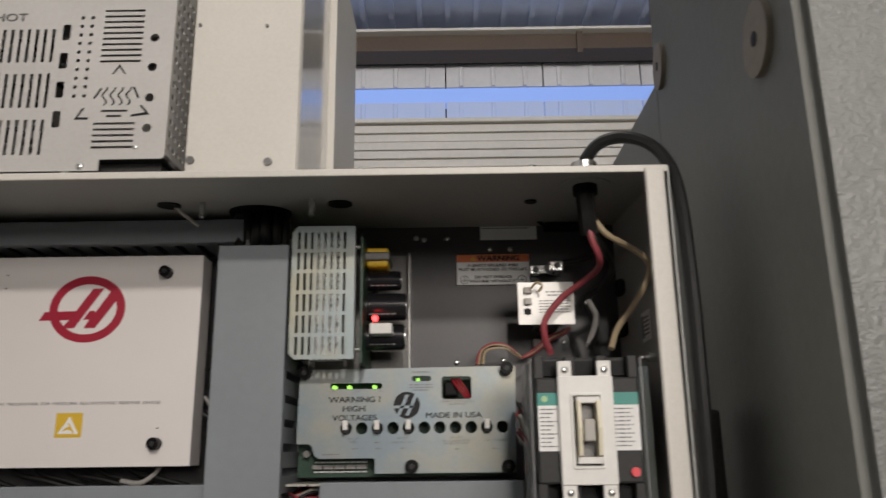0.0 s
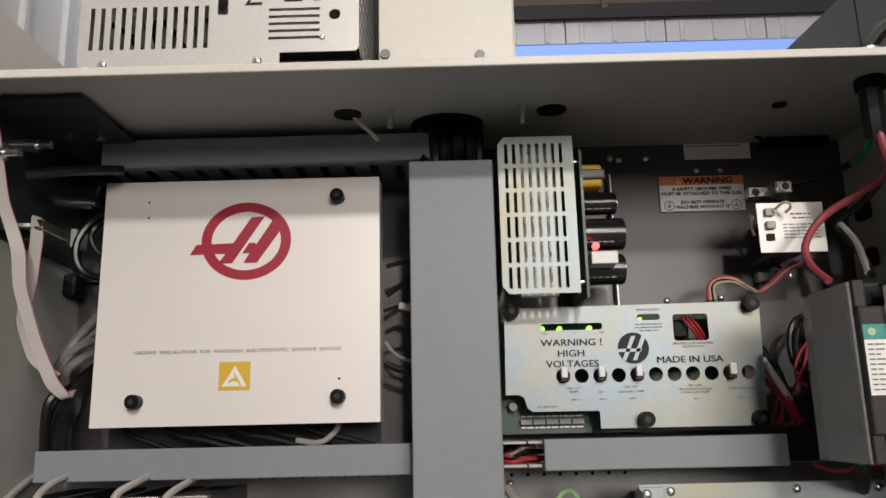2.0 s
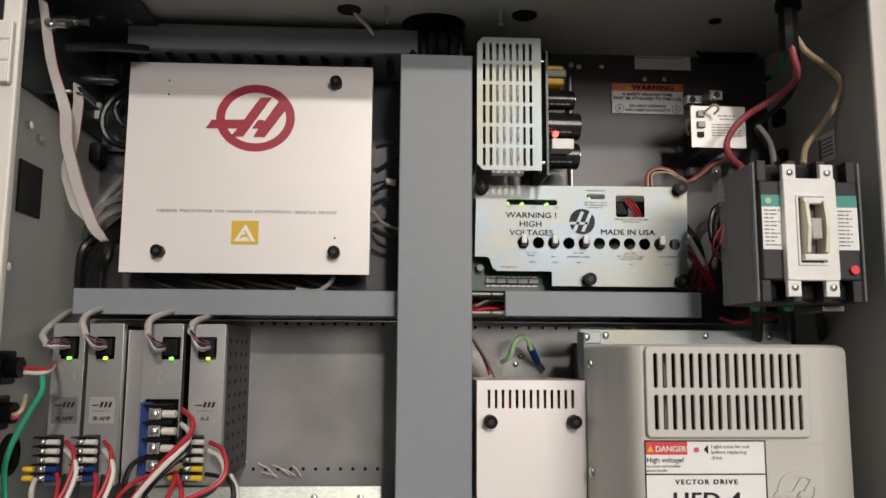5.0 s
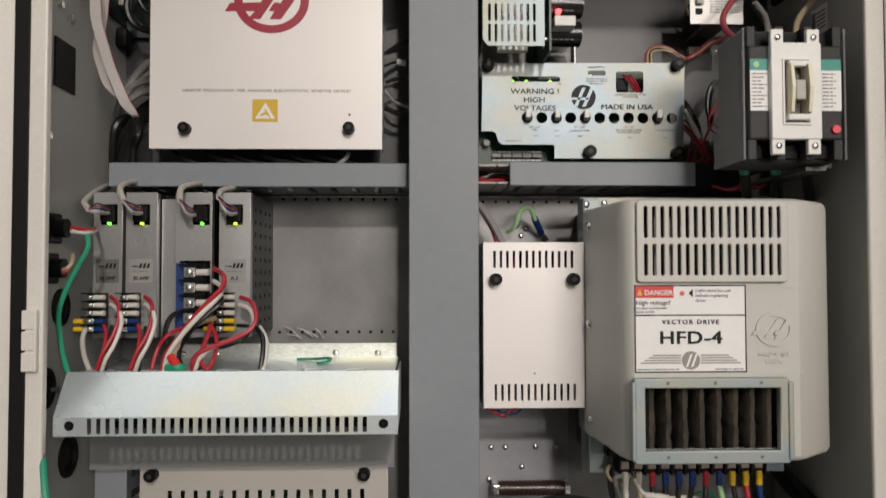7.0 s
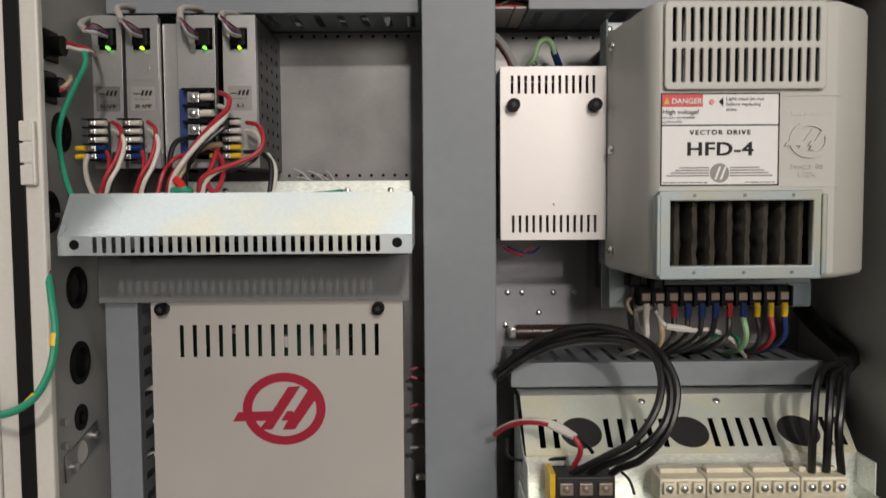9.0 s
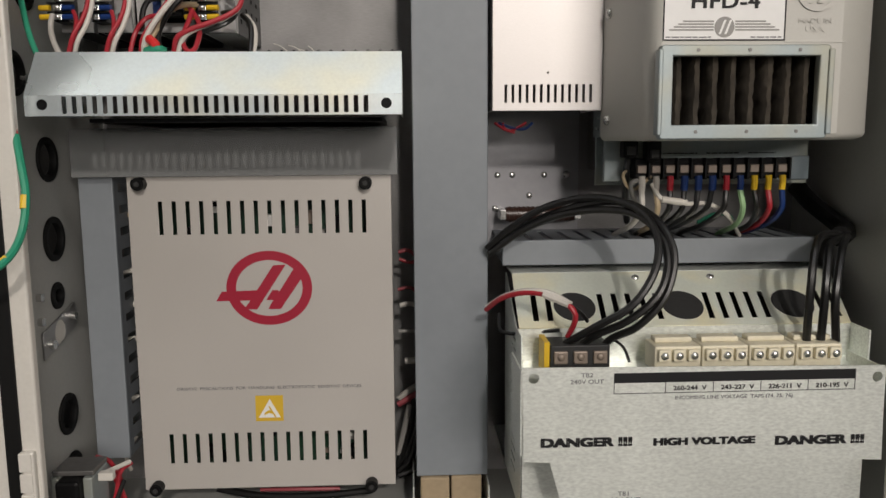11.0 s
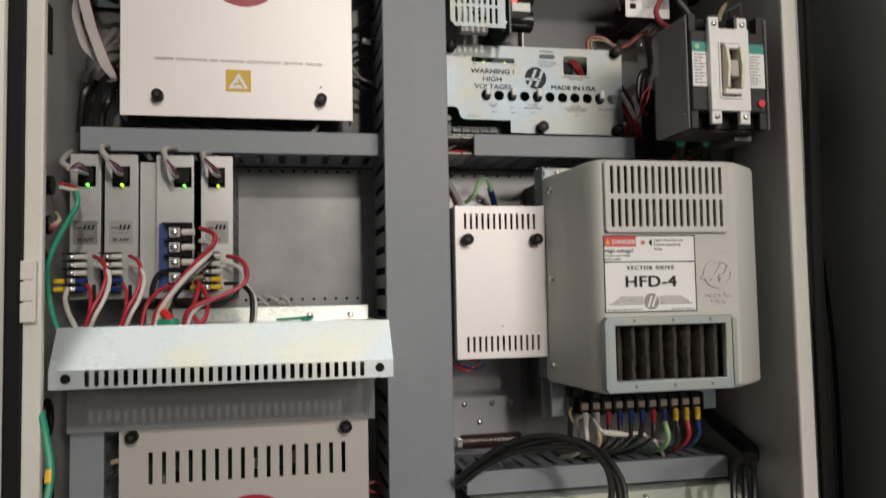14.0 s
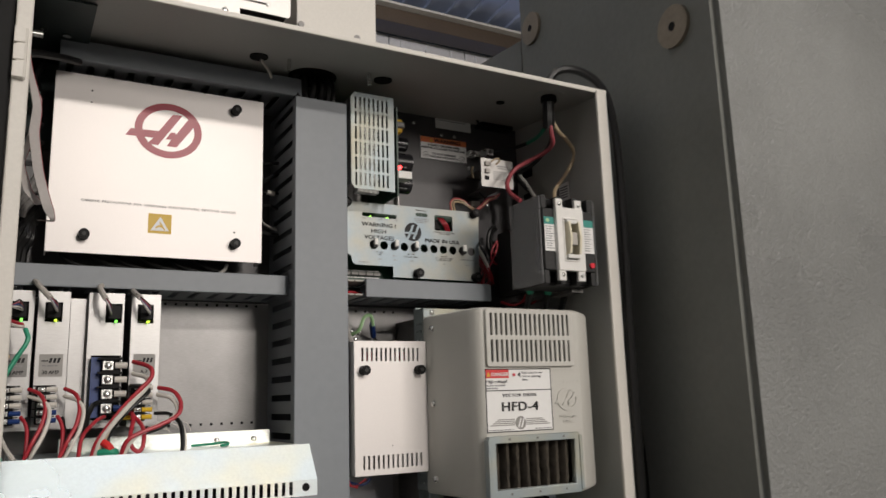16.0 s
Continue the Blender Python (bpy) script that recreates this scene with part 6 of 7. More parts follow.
# ---- feed cable and hose ----
gl = thing("cable_gland", (0.130, 0.802, top_z(0.80)), "silver cable gland with a black nut in the cabinet top", "cable gland")
part("ring", C((0.130, 0.802, top_z(0.80) + 0.012), "z", 0.0135, 0.022, 24), STEEL, gl, "", True)
part("nut", C((0.130, 0.802, top_z(0.80) - 0.006), "z", 0.0130, 0.010, 12), BLACK, gl)
part("washer", C((0.130, 0.802, top_z(0.80) - 0.001), "z", 0.026, 0.0020, 28), CABINET, gl, "", True)
wire([(0.130, 0.802, 1.915), (0.130, 0.804, 1.88), (0.132, 0.808, 1.852), (0.1345, 0.812, 1.838)], 0.0098, CABLE, "thick black feed cable through the cabinet top", "feed_cable", "cable")
wire([(0.130, 0.802, 1.900), (0.132, 0.800, 1.916), (0.148, 0.792, 1.933), (0.173, 0.780, 1.933), (0.197, 0.764, 1.914), (0.2085, 0.750, 1.878), (0.2115, 0.740, 1.80), (0.2110, 0.737, 1.65), (0.2070, 0.737, 1.45), (0.207, 0.737, 1.2), (0.207, 0.737, 0.9), (0.207, 0.737, 0.3), (0.207, 0.737, 0.0)], 0.0066, CABLE, "thick black feed cable arching over the cabinet corner", "feed_cable", "cable")
hose = wire([(0.238, 0.80, 1.42), (0.240, 0.79, 1.3), (0.240, 0.79, 1.1), (0.240, 0.79, 0.5), (0.240, 0.79, 0.0)], 0.022, RUBBER, "thick black hose between cabinet and column", "hose", "hose")
for k in range(3):
    tagged(part("column_fitting", B(0.2025, 0.232, 0.84, 0.87, 1.70 + k * 0.045, 1.732 + k * 0.045, bev=0.006), (DARKSTEEL, CHARCOAL, STEEL)[k]), "dark fitting on the outside of the cabinet", "fitting", "fittings beside the column")

# ---- drive leads ----
SLEEVES = (WIREWHITE, BEIGEWIRE, RED, BLUE, BLUE, BLUE, RED, BLUE, YELSLEEVE, YELSLEEVE, YELSLEEVE)
LEADS = ((WIREWHITE, -0.006), (TAN, 0.004), (CABLE, -0.012), (CABLE, -0.018), (CABLE, -0.026), (CABLE, -0.036), (CABLE, -0.02), (PALEGREEN, 0.012), (CABLE, 0.012), (RED, 0.004), (BLUE, -0.004))
for i, (sl, (ld, dx)) in enumerate(zip(SLEEVES, LEADS)):
    xx = -0.0355 + i * 0.0148
    t = thing("drive_lead", (xx, 0.851, 1.245), "sleeved power lead from the drive terminals to the duct", "wire", "leads below the drive")
    part("sleeve", tube_mesh([(xx, 0.8490, 1.2425), (xx, 0.8480, 1.2360), (xx, 0.849, 1.2280)], 0.0040 if 2 < i < 6 else 0.0034), sl, t, "coloured lug sleeve", True)
    part("lead", tube_mesh([(xx, 0.849, 1.2280), (xx + dx * 0.2 + 0.002, 0.850, 1.208), (xx + dx * 0.7 + 0.002, 0.880, 1.188), (xx + dx, 0.930, 1.172), (xx + dx, 0.945, 1.160)], 0.0030), ld, t, "", True)

# ---- loose wires ----
rnd = random.Random(21)
for i in range(8):
    mt = (RED, CABLE, PINK, WIREWHITE, RED, CABLE, CABLE, RED)[i]
    za, zb, yy = 1.5700 + 0.002 * i, rnd.uniform(1.5695, 1.5840), 0.915 + 0.006 * i
    wire([(-0.1955, yy + 0.01, za + rnd.uniform(-0.012, 0.008)), (-0.183, yy, za), (-0.170, yy + 0.004, zb), (-0.150, yy + 0.012, zb)], 0.0017, mt, "loose wire running into the open duct end", "wire", "wire", "wires in the open duct end")
for i in range(9):
    xa, za = rnd.uniform(0.060, 0.068), rnd.uniform(1.640, 1.685)
    mid = rnd.uniform(0.074, 0.090)
    wire([(xa, 0.940, za), ((xa + mid) / 2, 0.932, za - 0.018), (mid, 0.930 + 0.004 * (i % 3), za - 0.040), (mid + rnd.uniform(-0.012, 0.010), 0.945, 1.597)], 0.0015, (RED, PINK, RED, CABLE)[i % 4], "thin red wire in the tangle beside the power board", "wire", "wire", "wire tangle beside the power board")
for xa, xb, r in ((-0.262, -0.258, 0.0060), (-0.250, -0.247, 0.0065), (-0.238, -0.240, 0.0060), (-0.227, -0.226, 0.0065), (-0.215, -0.213, 0.0060), (-0.206, -0.204, 0.0050)):
    wire([(xa, 0.908, 1.900), (xa + 0.002, 0.900 + 0.01 * math.sin(xa * 90), 1.875), (xb, 0.905, 1.848), (xb, 0.920, 1.815)], r, CABLE, "black cable dropping from the top opening into the middle duct", "cable", "cable", "cables through the top opening")
for x, dx, r in ((-0.565, 0.035, 0.0030), (-0.530, 0.055, 0.0032), (-0.500, 0.048, 0.0028), (-0.468, 0.060, 0.0032), (-0.430, 0.050, 0.0028), (-0.395, 0.055, 0.0030)):
    wire([(x, 0.955, 1.625), (x + dx * 0.3, 0.950, 1.604), (x + dx, 0.948, 1.594), (x + dx * 1.5, 0.955, 1.586)], r, RUBBER, "black cable between the upper control box and its duct", "wire", "wire", "cables under the upper control box")
for px, pz, (qx, qy, qz) in ((-0.597, 1.529, (-0.612, 0.835, 1.529)), (-0.561, 1.529, (-0.573, 0.828, 1.537)), (-0.503, 1.527, (-0.515, 0.830, 1.538)), (-0.458, 1.529, (-0.476, 0.838, 1.542))):
    for k, mt in enumerate((GREYWIRE, WIREWHITE, BLUE, PINK, CABLE)):
        dz = (k - 2) * 0.0016
        wire([(px - 0.003, 0.858, pz + dz), ((px + qx) / 2, 0.835, pz + dz * 1.6 + 0.001), (qx, qy, qz + dz * 0.4), (qx - 0.004, qy + 0.008, qz + 0.006)], 0.0009, mt, "thin plug strand fanning out of a signal cable", "plug_strand", "wire", "plug strands of the signal cables")
wire([(-0.613, 0.835, 1.529), (-0.624, 0.85, 1.538), (-0.628, 0.88, 1.55), (-0.639, 0.95, 1.568)], 0.0033, BEIGEWIRE, "beige signal cable curling into an amplifier plug", "signal_cable")
wire([(-0.573, 0.828, 1.537), (-0.584, 0.845, 1.552), (-0.588, 0.88, 1.563), (-0.589, 0.96, 1.574)], 0.0033, BEIGEWIRE, "beige signal cable curling into an amplifier plug", "signal_cable")
wire([(-0.515, 0.83, 1.538), (-0.52, 0.85, 1.553), (-0.516, 0.88, 1.561), (-0.51, 0.96, 1.572)], 0.0033, BEIGEWIRE, "beige signal cable curling into an amplifier plug", "signal_cable")
wire([(-0.476, 0.838, 1.542), (-0.48, 0.86, 1.551), (-0.477, 0.9, 1.559), (-0.476, 0.97, 1.568)], 0.0033, BEIGEWIRE, "beige signal cable curling into an amplifier plug", "signal_cable")
wire([(-0.589, 0.837, 1.436), (-0.577, 0.825, 1.429), (-0.572, 0.815, 1.415), (-0.575, 0.808, 1.397), (-0.583, 0.802, 1.379), (-0.59, 0.805, 1.362)], 0.0022, RED, "red motor lead from an amplifier terminal into the wire tray", "wire")
wire([(-0.589, 0.837, 1.428), (-0.572, 0.818, 1.42), (-0.568, 0.812, 1.409), (-0.572, 0.805, 1.389), (-0.579, 0.801, 1.374), (-0.585, 0.806, 1.361)], 0.0022, WIREWHITE, "white motor lead from an amplifier terminal into the wire tray", "wire")
wire([(-0.595, 0.835, 1.406), (-0.59, 0.828, 1.398), (-0.588, 0.82, 1.386), (-0.589, 0.81, 1.362)], 0.0020, RED, "red motor lead from an amplifier terminal into the wire tray", "wire")
wire([(-0.589, 0.84, 1.405), (-0.587, 0.83, 1.389), (-0.586, 0.82, 1.373), (-0.584, 0.812, 1.361)], 0.0020, CABLE, "black motor lead from an amplifier terminal into the wire tray", "wire")
wire([(-0.553, 0.837, 1.436), (-0.542, 0.825, 1.429), (-0.538, 0.815, 1.414), (-0.541, 0.808, 1.396), (-0.549, 0.802, 1.379), (-0.556, 0.805, 1.362)], 0.0022, RED, "red motor lead from an amplifier terminal into the wire tray", "wire")
wire([(-0.553, 0.837, 1.428), (-0.538, 0.818, 1.42), (-0.534, 0.812, 1.409), (-0.538, 0.805, 1.389), (-0.545, 0.801, 1.374), (-0.551, 0.806, 1.361)], 0.0022, WIREWHITE, "white motor lead from an amplifier terminal into the wire tray", "wire")
wire([(-0.559, 0.835, 1.406), (-0.555, 0.828, 1.398), (-0.553, 0.82, 1.386), (-0.555, 0.81, 1.362)], 0.0020, RED, "red motor lead from an amplifier terminal into the wire tray", "wire")
wire([(-0.553, 0.84, 1.404), (-0.551, 0.83, 1.388), (-0.551, 0.82, 1.373), (-0.55, 0.812, 1.36)], 0.0020, CABLE, "black motor lead from an amplifier terminal into the wire tray", "wire")
wire([(-0.481, 0.84, 1.466), (-0.465, 0.818, 1.458), (-0.464, 0.81, 1.447), (-0.477, 0.806, 1.432), (-0.493, 0.806, 1.414), (-0.508, 0.804, 1.394), (-0.52, 0.802, 1.376), (-0.524, 0.806, 1.361)], 0.0026, RED, "red motor lead from an amplifier terminal into the wire tray", "wire")
wire([(-0.481, 0.84, 1.452), (-0.468, 0.82, 1.446), (-0.468, 0.81, 1.437), (-0.487, 0.803, 1.416), (-0.504, 0.8, 1.396), (-0.517, 0.8, 1.376), (-0.521, 0.804, 1.361)], 0.0026, WIREWHITE, "white motor lead from an amplifier terminal into the wire tray", "wire")
wire([(-0.483, 0.84, 1.438), (-0.466, 0.815, 1.432), (-0.478, 0.808, 1.419), (-0.493, 0.806, 1.404), (-0.506, 0.81, 1.386), (-0.508, 0.81, 1.373), (-0.501, 0.806, 1.361)], 0.0024, CABLE, "black motor lead from an amplifier terminal into the wire tray", "wire")
wire([(-0.479, 0.84, 1.413), (-0.49, 0.822, 1.409), (-0.503, 0.812, 1.399), (-0.509, 0.808, 1.386), (-0.516, 0.803, 1.371), (-0.519, 0.804, 1.36)], 0.0028, TAN, "tan lead crossing under the amplifiers", "wire")
wire([(-0.514, 0.848, 1.42), (-0.523, 0.835, 1.416), (-0.528, 0.83, 1.404), (-0.53, 0.83, 1.386)], 0.0028, CABLE, "black lead looping beside the wide amplifier", "wire")
wire([(-0.509, 0.845, 1.403), (-0.516, 0.83, 1.401), (-0.523, 0.82, 1.396), (-0.533, 0.82, 1.383), (-0.537, 0.812, 1.361)], 0.0022, RED, "red motor lead from an amplifier terminal into the wire tray", "wire")
wire([(-0.452, 0.838, 1.435), (-0.437, 0.822, 1.43), (-0.43, 0.812, 1.416), (-0.434, 0.806, 1.403), (-0.454, 0.802, 1.392), (-0.476, 0.8, 1.384), (-0.489, 0.8, 1.376), (-0.494, 0.806, 1.361)], 0.0024, RED, "red motor lead from an amplifier terminal into the wire tray", "wire")
wire([(-0.453, 0.838, 1.427), (-0.439, 0.825, 1.422), (-0.433, 0.815, 1.408), (-0.443, 0.808, 1.397), (-0.465, 0.804, 1.388), (-0.482, 0.802, 1.378), (-0.491, 0.806, 1.361)], 0.0024, WIREWHITE, "white motor lead from an amplifier terminal into the wire tray", "wire")
wire([(-0.455, 0.838, 1.405), (-0.439, 0.825, 1.403), (-0.444, 0.815, 1.393), (-0.462, 0.812, 1.385), (-0.482, 0.812, 1.38), (-0.49, 0.81, 1.36)], 0.0022, CABLE, "black motor lead from an amplifier terminal into the wire tray", "wire")
wire([(-0.485, 0.835, 1.409), (-0.471, 0.815, 1.39), (-0.472, 0.802, 1.369), (-0.478, 0.8, 1.364), (-0.485, 0.806, 1.375), (-0.481, 0.82, 1.398), (-0.481, 0.83, 1.406)], 0.0024, RED, "thin red wire in a hanging loop", "wire")
wire([(-0.436, 0.84, 1.403), (-0.427, 0.83, 1.393), (-0.425, 0.822, 1.377), (-0.426, 0.815, 1.359)], 0.0027, CABLE, "black motor lead from an amplifier terminal into the wire tray", "wire")
wire([(-0.433, 0.845, 1.403), (-0.424, 0.835, 1.39), (-0.422, 0.825, 1.374), (-0.424, 0.815, 1.359)], 0.0024, WIREWHITE, "white motor lead from an amplifier terminal into the wire tray", "wire")
wire([(-0.613, 0.832, 1.403), (-0.615, 0.83, 1.392), (-0.609, 0.82, 1.376), (-0.599, 0.81, 1.361)], 0.0026, BEIGEWIRE, "beige lead beside the amplifiers", "wire")
wire([(-0.597, 0.795, 1.499), (-0.594, 0.79, 1.487), (-0.604, 0.79, 1.467), (-0.616, 0.79, 1.442), (-0.622, 0.79, 1.42), (-0.62, 0.79, 1.395), (-0.616, 0.79, 1.375), (-0.612, 0.79, 1.362)], 0.0026, GREEN, "green earth wire along the cabinet side", "earth_wire")
wire([(-0.611, 0.79, 1.507), (-0.606, 0.8, 1.506), (-0.6, 0.81, 1.505), (-0.615, 0.86, 1.511)], 0.002, RED, "small loom of plug wires by the amplifiers", "wire")
wire([(-0.611, 0.79, 1.503), (-0.604, 0.8, 1.502), (-0.599, 0.81, 1.503), (-0.615, 0.86, 1.508)], 0.002, WIREWHITE, "small loom of plug wires by the amplifiers", "wire")
wire([(-0.626, 0.8, 1.464), (-0.613, 0.79, 1.467), (-0.614, 0.8, 1.473), (-0.622, 0.82, 1.48)], 0.002, TAN, "frayed wire ends at a side grommet", "wire")
wire([(-0.626, 0.8, 1.462), (-0.615, 0.79, 1.463), (-0.614, 0.8, 1.471)], 0.0018, PINK, "frayed wire ends at a side grommet", "wire")
wire([(-0.514, 0.8, 1.376), (-0.507, 0.795, 1.37), (-0.506, 0.8, 1.363)], 0.0042, material('red_wire_nut', (0.6, 0.02, 0.02), 0.45), "red and green wire nuts on the tray", "wire_nut")
wire([(-0.517, 0.802, 1.364), (-0.505, 0.795, 1.365), (-0.501, 0.8, 1.364)], 0.005, GREEN, "red and green wire nuts on the tray", "wire_nut")
wire([(0.132, 0.805, 1.852), (0.135, 0.806, 1.83), (0.143, 0.815, 1.814), (0.145, 0.84, 1.807), (0.133, 0.865, 1.799), (0.112, 0.88, 1.785), (0.091, 0.875, 1.758), (0.089, 0.865, 1.738), (0.091, 0.84, 1.719)], 0.0036, PINK, "thick faded red feed wire curving to the breaker", "feed_wire")
wire([(0.141, 0.815, 1.847), (0.152, 0.83, 1.827), (0.17, 0.88, 1.818), (0.163, 0.905, 1.804), (0.145, 0.92, 1.788), (0.148, 0.91, 1.769), (0.149, 0.89, 1.751), (0.135, 0.85, 1.725)], 0.0034, CABLE, "thick black feed wire behind the red one", "feed_wire")
wire([(0.14, 0.808, 1.851), (0.152, 0.812, 1.838), (0.178, 0.82, 1.825), (0.198, 0.83, 1.811), (0.196, 0.835, 1.793), (0.179, 0.84, 1.765), (0.163, 0.842, 1.744), (0.152, 0.83, 1.721)], 0.0033, TAN, "thick tan feed wire curving to the breaker", "feed_wire")
wire([(0.132, 0.812, 1.849), (0.138, 0.83, 1.843), (0.155, 0.87, 1.845), (0.169, 0.92, 1.851)], 0.0032, GREEN, "green earth wire from the cable gland", "earth_wire")
wire([(0.169, 0.92, 1.851), (0.163, 0.95, 1.851), (0.147, 0.968, 1.849), (0.129, 0.975, 1.848)], 0.0034, CABLE, "sleeved earth wire to the earth lug", "earth_wire")
wire([(0.148, 0.918, 1.788), (0.153, 0.905, 1.768), (0.134, 0.855, 1.728)], 0.0033, GREYWIRE, "grey sleeved feed wire", "feed_wire")
wire([(0.017, 0.935, 1.718), (0.022, 0.945, 1.734), (0.035, 0.952, 1.744), (0.053, 0.955, 1.743), (0.065, 0.952, 1.733), (0.071, 0.945, 1.726)], 0.0016, PINK, "thin wire of a small loom above the power board", "wire")
wire([(0.02, 0.935, 1.718), (0.024, 0.945, 1.734), (0.036, 0.952, 1.742), (0.053, 0.955, 1.742), (0.065, 0.952, 1.733), (0.071, 0.945, 1.726)], 0.0016, TAN, "thin wire of a small loom above the power board", "wire")
wire([(0.022, 0.935, 1.718), (0.026, 0.945, 1.734), (0.038, 0.952, 1.741), (0.053, 0.955, 1.74), (0.065, 0.952, 1.732), (0.071, 0.945, 1.726)], 0.0016, CABLE, "thin wire of a small loom above the power board", "wire")
wire([(0.024, 0.935, 1.718), (0.028, 0.945, 1.734), (0.039, 0.952, 1.739), (0.053, 0.955, 1.739), (0.065, 0.952, 1.731), (0.071, 0.945, 1.726)], 0.0016, TAN, "thin wire of a small loom above the power board", "wire")
wire([(0.071, 0.945, 1.726), (0.087, 0.952, 1.737), (0.106, 0.958, 1.753), (0.126, 0.965, 1.761), (0.132, 0.96, 1.764)], 0.0017, PINK, "thin wire of a small loom above the power board", "wire")
wire([(0.071, 0.945, 1.726), (0.087, 0.952, 1.735), (0.106, 0.958, 1.75), (0.126, 0.965, 1.76), (0.132, 0.96, 1.764)], 0.0017, TAN, "thin wire of a small loom above the power board", "wire")
wire([(0.071, 0.945, 1.726), (0.087, 0.952, 1.733), (0.106, 0.958, 1.748), (0.126, 0.965, 1.758), (0.132, 0.96, 1.764)], 0.0017, PINK, "thin wire of a small loom above the power board", "wire")
wire([(0.094, 0.97, 1.771), (0.095, 0.965, 1.762), (0.103, 0.965, 1.756), (0.108, 0.97, 1.754)], 0.0016, CABLE, "thin black wire under the connector plate", "wire")
wire([(0.084, 0.97, 1.811), (0.079, 0.965, 1.799), (0.083, 0.968, 1.79)], 0.0018, TAN, "thin wire beside the connector plate", "wire")
wire([(0.065, 0.935, 1.66), (0.07, 0.93, 1.646), (0.079, 0.93, 1.63), (0.086, 0.935, 1.62)], 0.0032, WIREWHITE, "white sleeved cable below the power board", "wire")
wire([(0.07, 0.945, 1.641), (0.081, 0.945, 1.623), (0.09, 0.945, 1.605), (0.084, 0.945, 1.599)], 0.0016, RED, "thin red wires beside the main breaker", "wire")
wire([(0.084, 0.945, 1.623), (0.093, 0.945, 1.616), (0.097, 0.945, 1.605), (0.102, 0.945, 1.6)], 0.0016, RED, "thin red wires beside the main breaker", "wire")
wire([(0.088, 0.945, 1.621), (0.08, 0.945, 1.608), (0.077, 0.945, 1.601), (0.075, 0.945, 1.599)], 0.0016, RED, "thin red wires beside the main breaker", "wire")
wire([(0.092, 0.945, 1.623), (0.099, 0.945, 1.638), (0.109, 0.945, 1.656), (0.113, 0.945, 1.671)], 0.0016, RED, "thin red wires beside the main breaker", "wire")
wire([(0.084, 0.945, 1.619), (0.09, 0.945, 1.61), (0.086, 0.945, 1.601), (0.093, 0.945, 1.599)], 0.0016, RED, "thin red wires beside the main breaker", "wire")
wire([(0.113, 0.945, 1.675), (0.102, 0.945, 1.66), (0.099, 0.945, 1.642), (0.109, 0.945, 1.633)], 0.0016, RED, "thin red wires beside the main breaker", "wire")
wire([(0.123, 0.965, 1.705), (0.108, 0.96, 1.696), (0.103, 0.96, 1.677), (0.106, 0.96, 1.655), (0.121, 0.965, 1.645)], 0.0032, CABLE, "black wire loop behind the breaker", "wire")
wire([(0.123, 0.962, 1.7), (0.11, 0.955, 1.689), (0.106, 0.955, 1.673), (0.109, 0.955, 1.654), (0.121, 0.96, 1.648)], 0.003, CABLE, "black wire loop behind the breaker", "wire")
wire([(0.085, 0.9, 1.563), (0.1, 0.89, 1.557), (0.11, 0.88, 1.56), (0.108, 0.86, 1.57)], 0.0017, RED, "thin red wires under the main breaker", "wire")
wire([(0.129, 0.9, 1.563), (0.138, 0.89, 1.561), (0.144, 0.88, 1.567), (0.146, 0.87, 1.571)], 0.0017, RED, "thin red wires under the main breaker", "wire")
wire([(0.094, 0.83, 1.575), (0.098, 0.84, 1.566), (0.113, 0.87, 1.551), (0.141, 0.93, 1.533)], 0.0055, CABLE, "thick black load cable under the breaker", "load_cable")
wire([(0.093, 0.829, 1.575), (0.095, 0.832, 1.569)], 0.006, GREEN, "green ring on a load cable", "cable_ring")
wire([(0.129, 0.83, 1.575), (0.133, 0.84, 1.566), (0.149, 0.87, 1.552), (0.18, 0.93, 1.533)], 0.0055, CABLE, "thick black load cable under the breaker", "load_cable")
wire([(0.128, 0.829, 1.575), (0.129, 0.832, 1.569)], 0.006, GREEN, "green ring on a load cable", "cable_ring")
wire([(0.162, 0.83, 1.575), (0.167, 0.84, 1.566), (0.184, 0.87, 1.552), (0.218, 0.93, 1.534)], 0.0055, CABLE, "thick black load cable under the breaker", "load_cable")
wire([(0.162, 0.829, 1.576), (0.163, 0.832, 1.57)], 0.006, GREEN, "green ring on a load cable", "cable_ring")
wire([(-0.195, 0.86, 1.168), (-0.175, 0.85, 1.188), (-0.143, 0.84, 1.21), (-0.107, 0.825, 1.222), (-0.076, 0.8, 1.222), (-0.054, 0.775, 1.21), (-0.047, 0.755, 1.186), (-0.055, 0.742, 1.158), (-0.076, 0.738, 1.13), (-0.106, 0.745, 1.11), (-0.131, 0.762, 1.09)], 0.0037, CABLE, "thick black supply cable looping to the terminal block", "supply_cable")
wire([(-0.193, 0.86, 1.162), (-0.162, 0.85, 1.186), (-0.126, 0.835, 1.204), (-0.086, 0.81, 1.212), (-0.057, 0.785, 1.208), (-0.041, 0.762, 1.188), (-0.04, 0.748, 1.164), (-0.051, 0.74, 1.139), (-0.077, 0.742, 1.116), (-0.105, 0.752, 1.1), (-0.115, 0.762, 1.089)], 0.0037, CABLE, "thick black supply cable looping to the terminal block", "supply_cable")
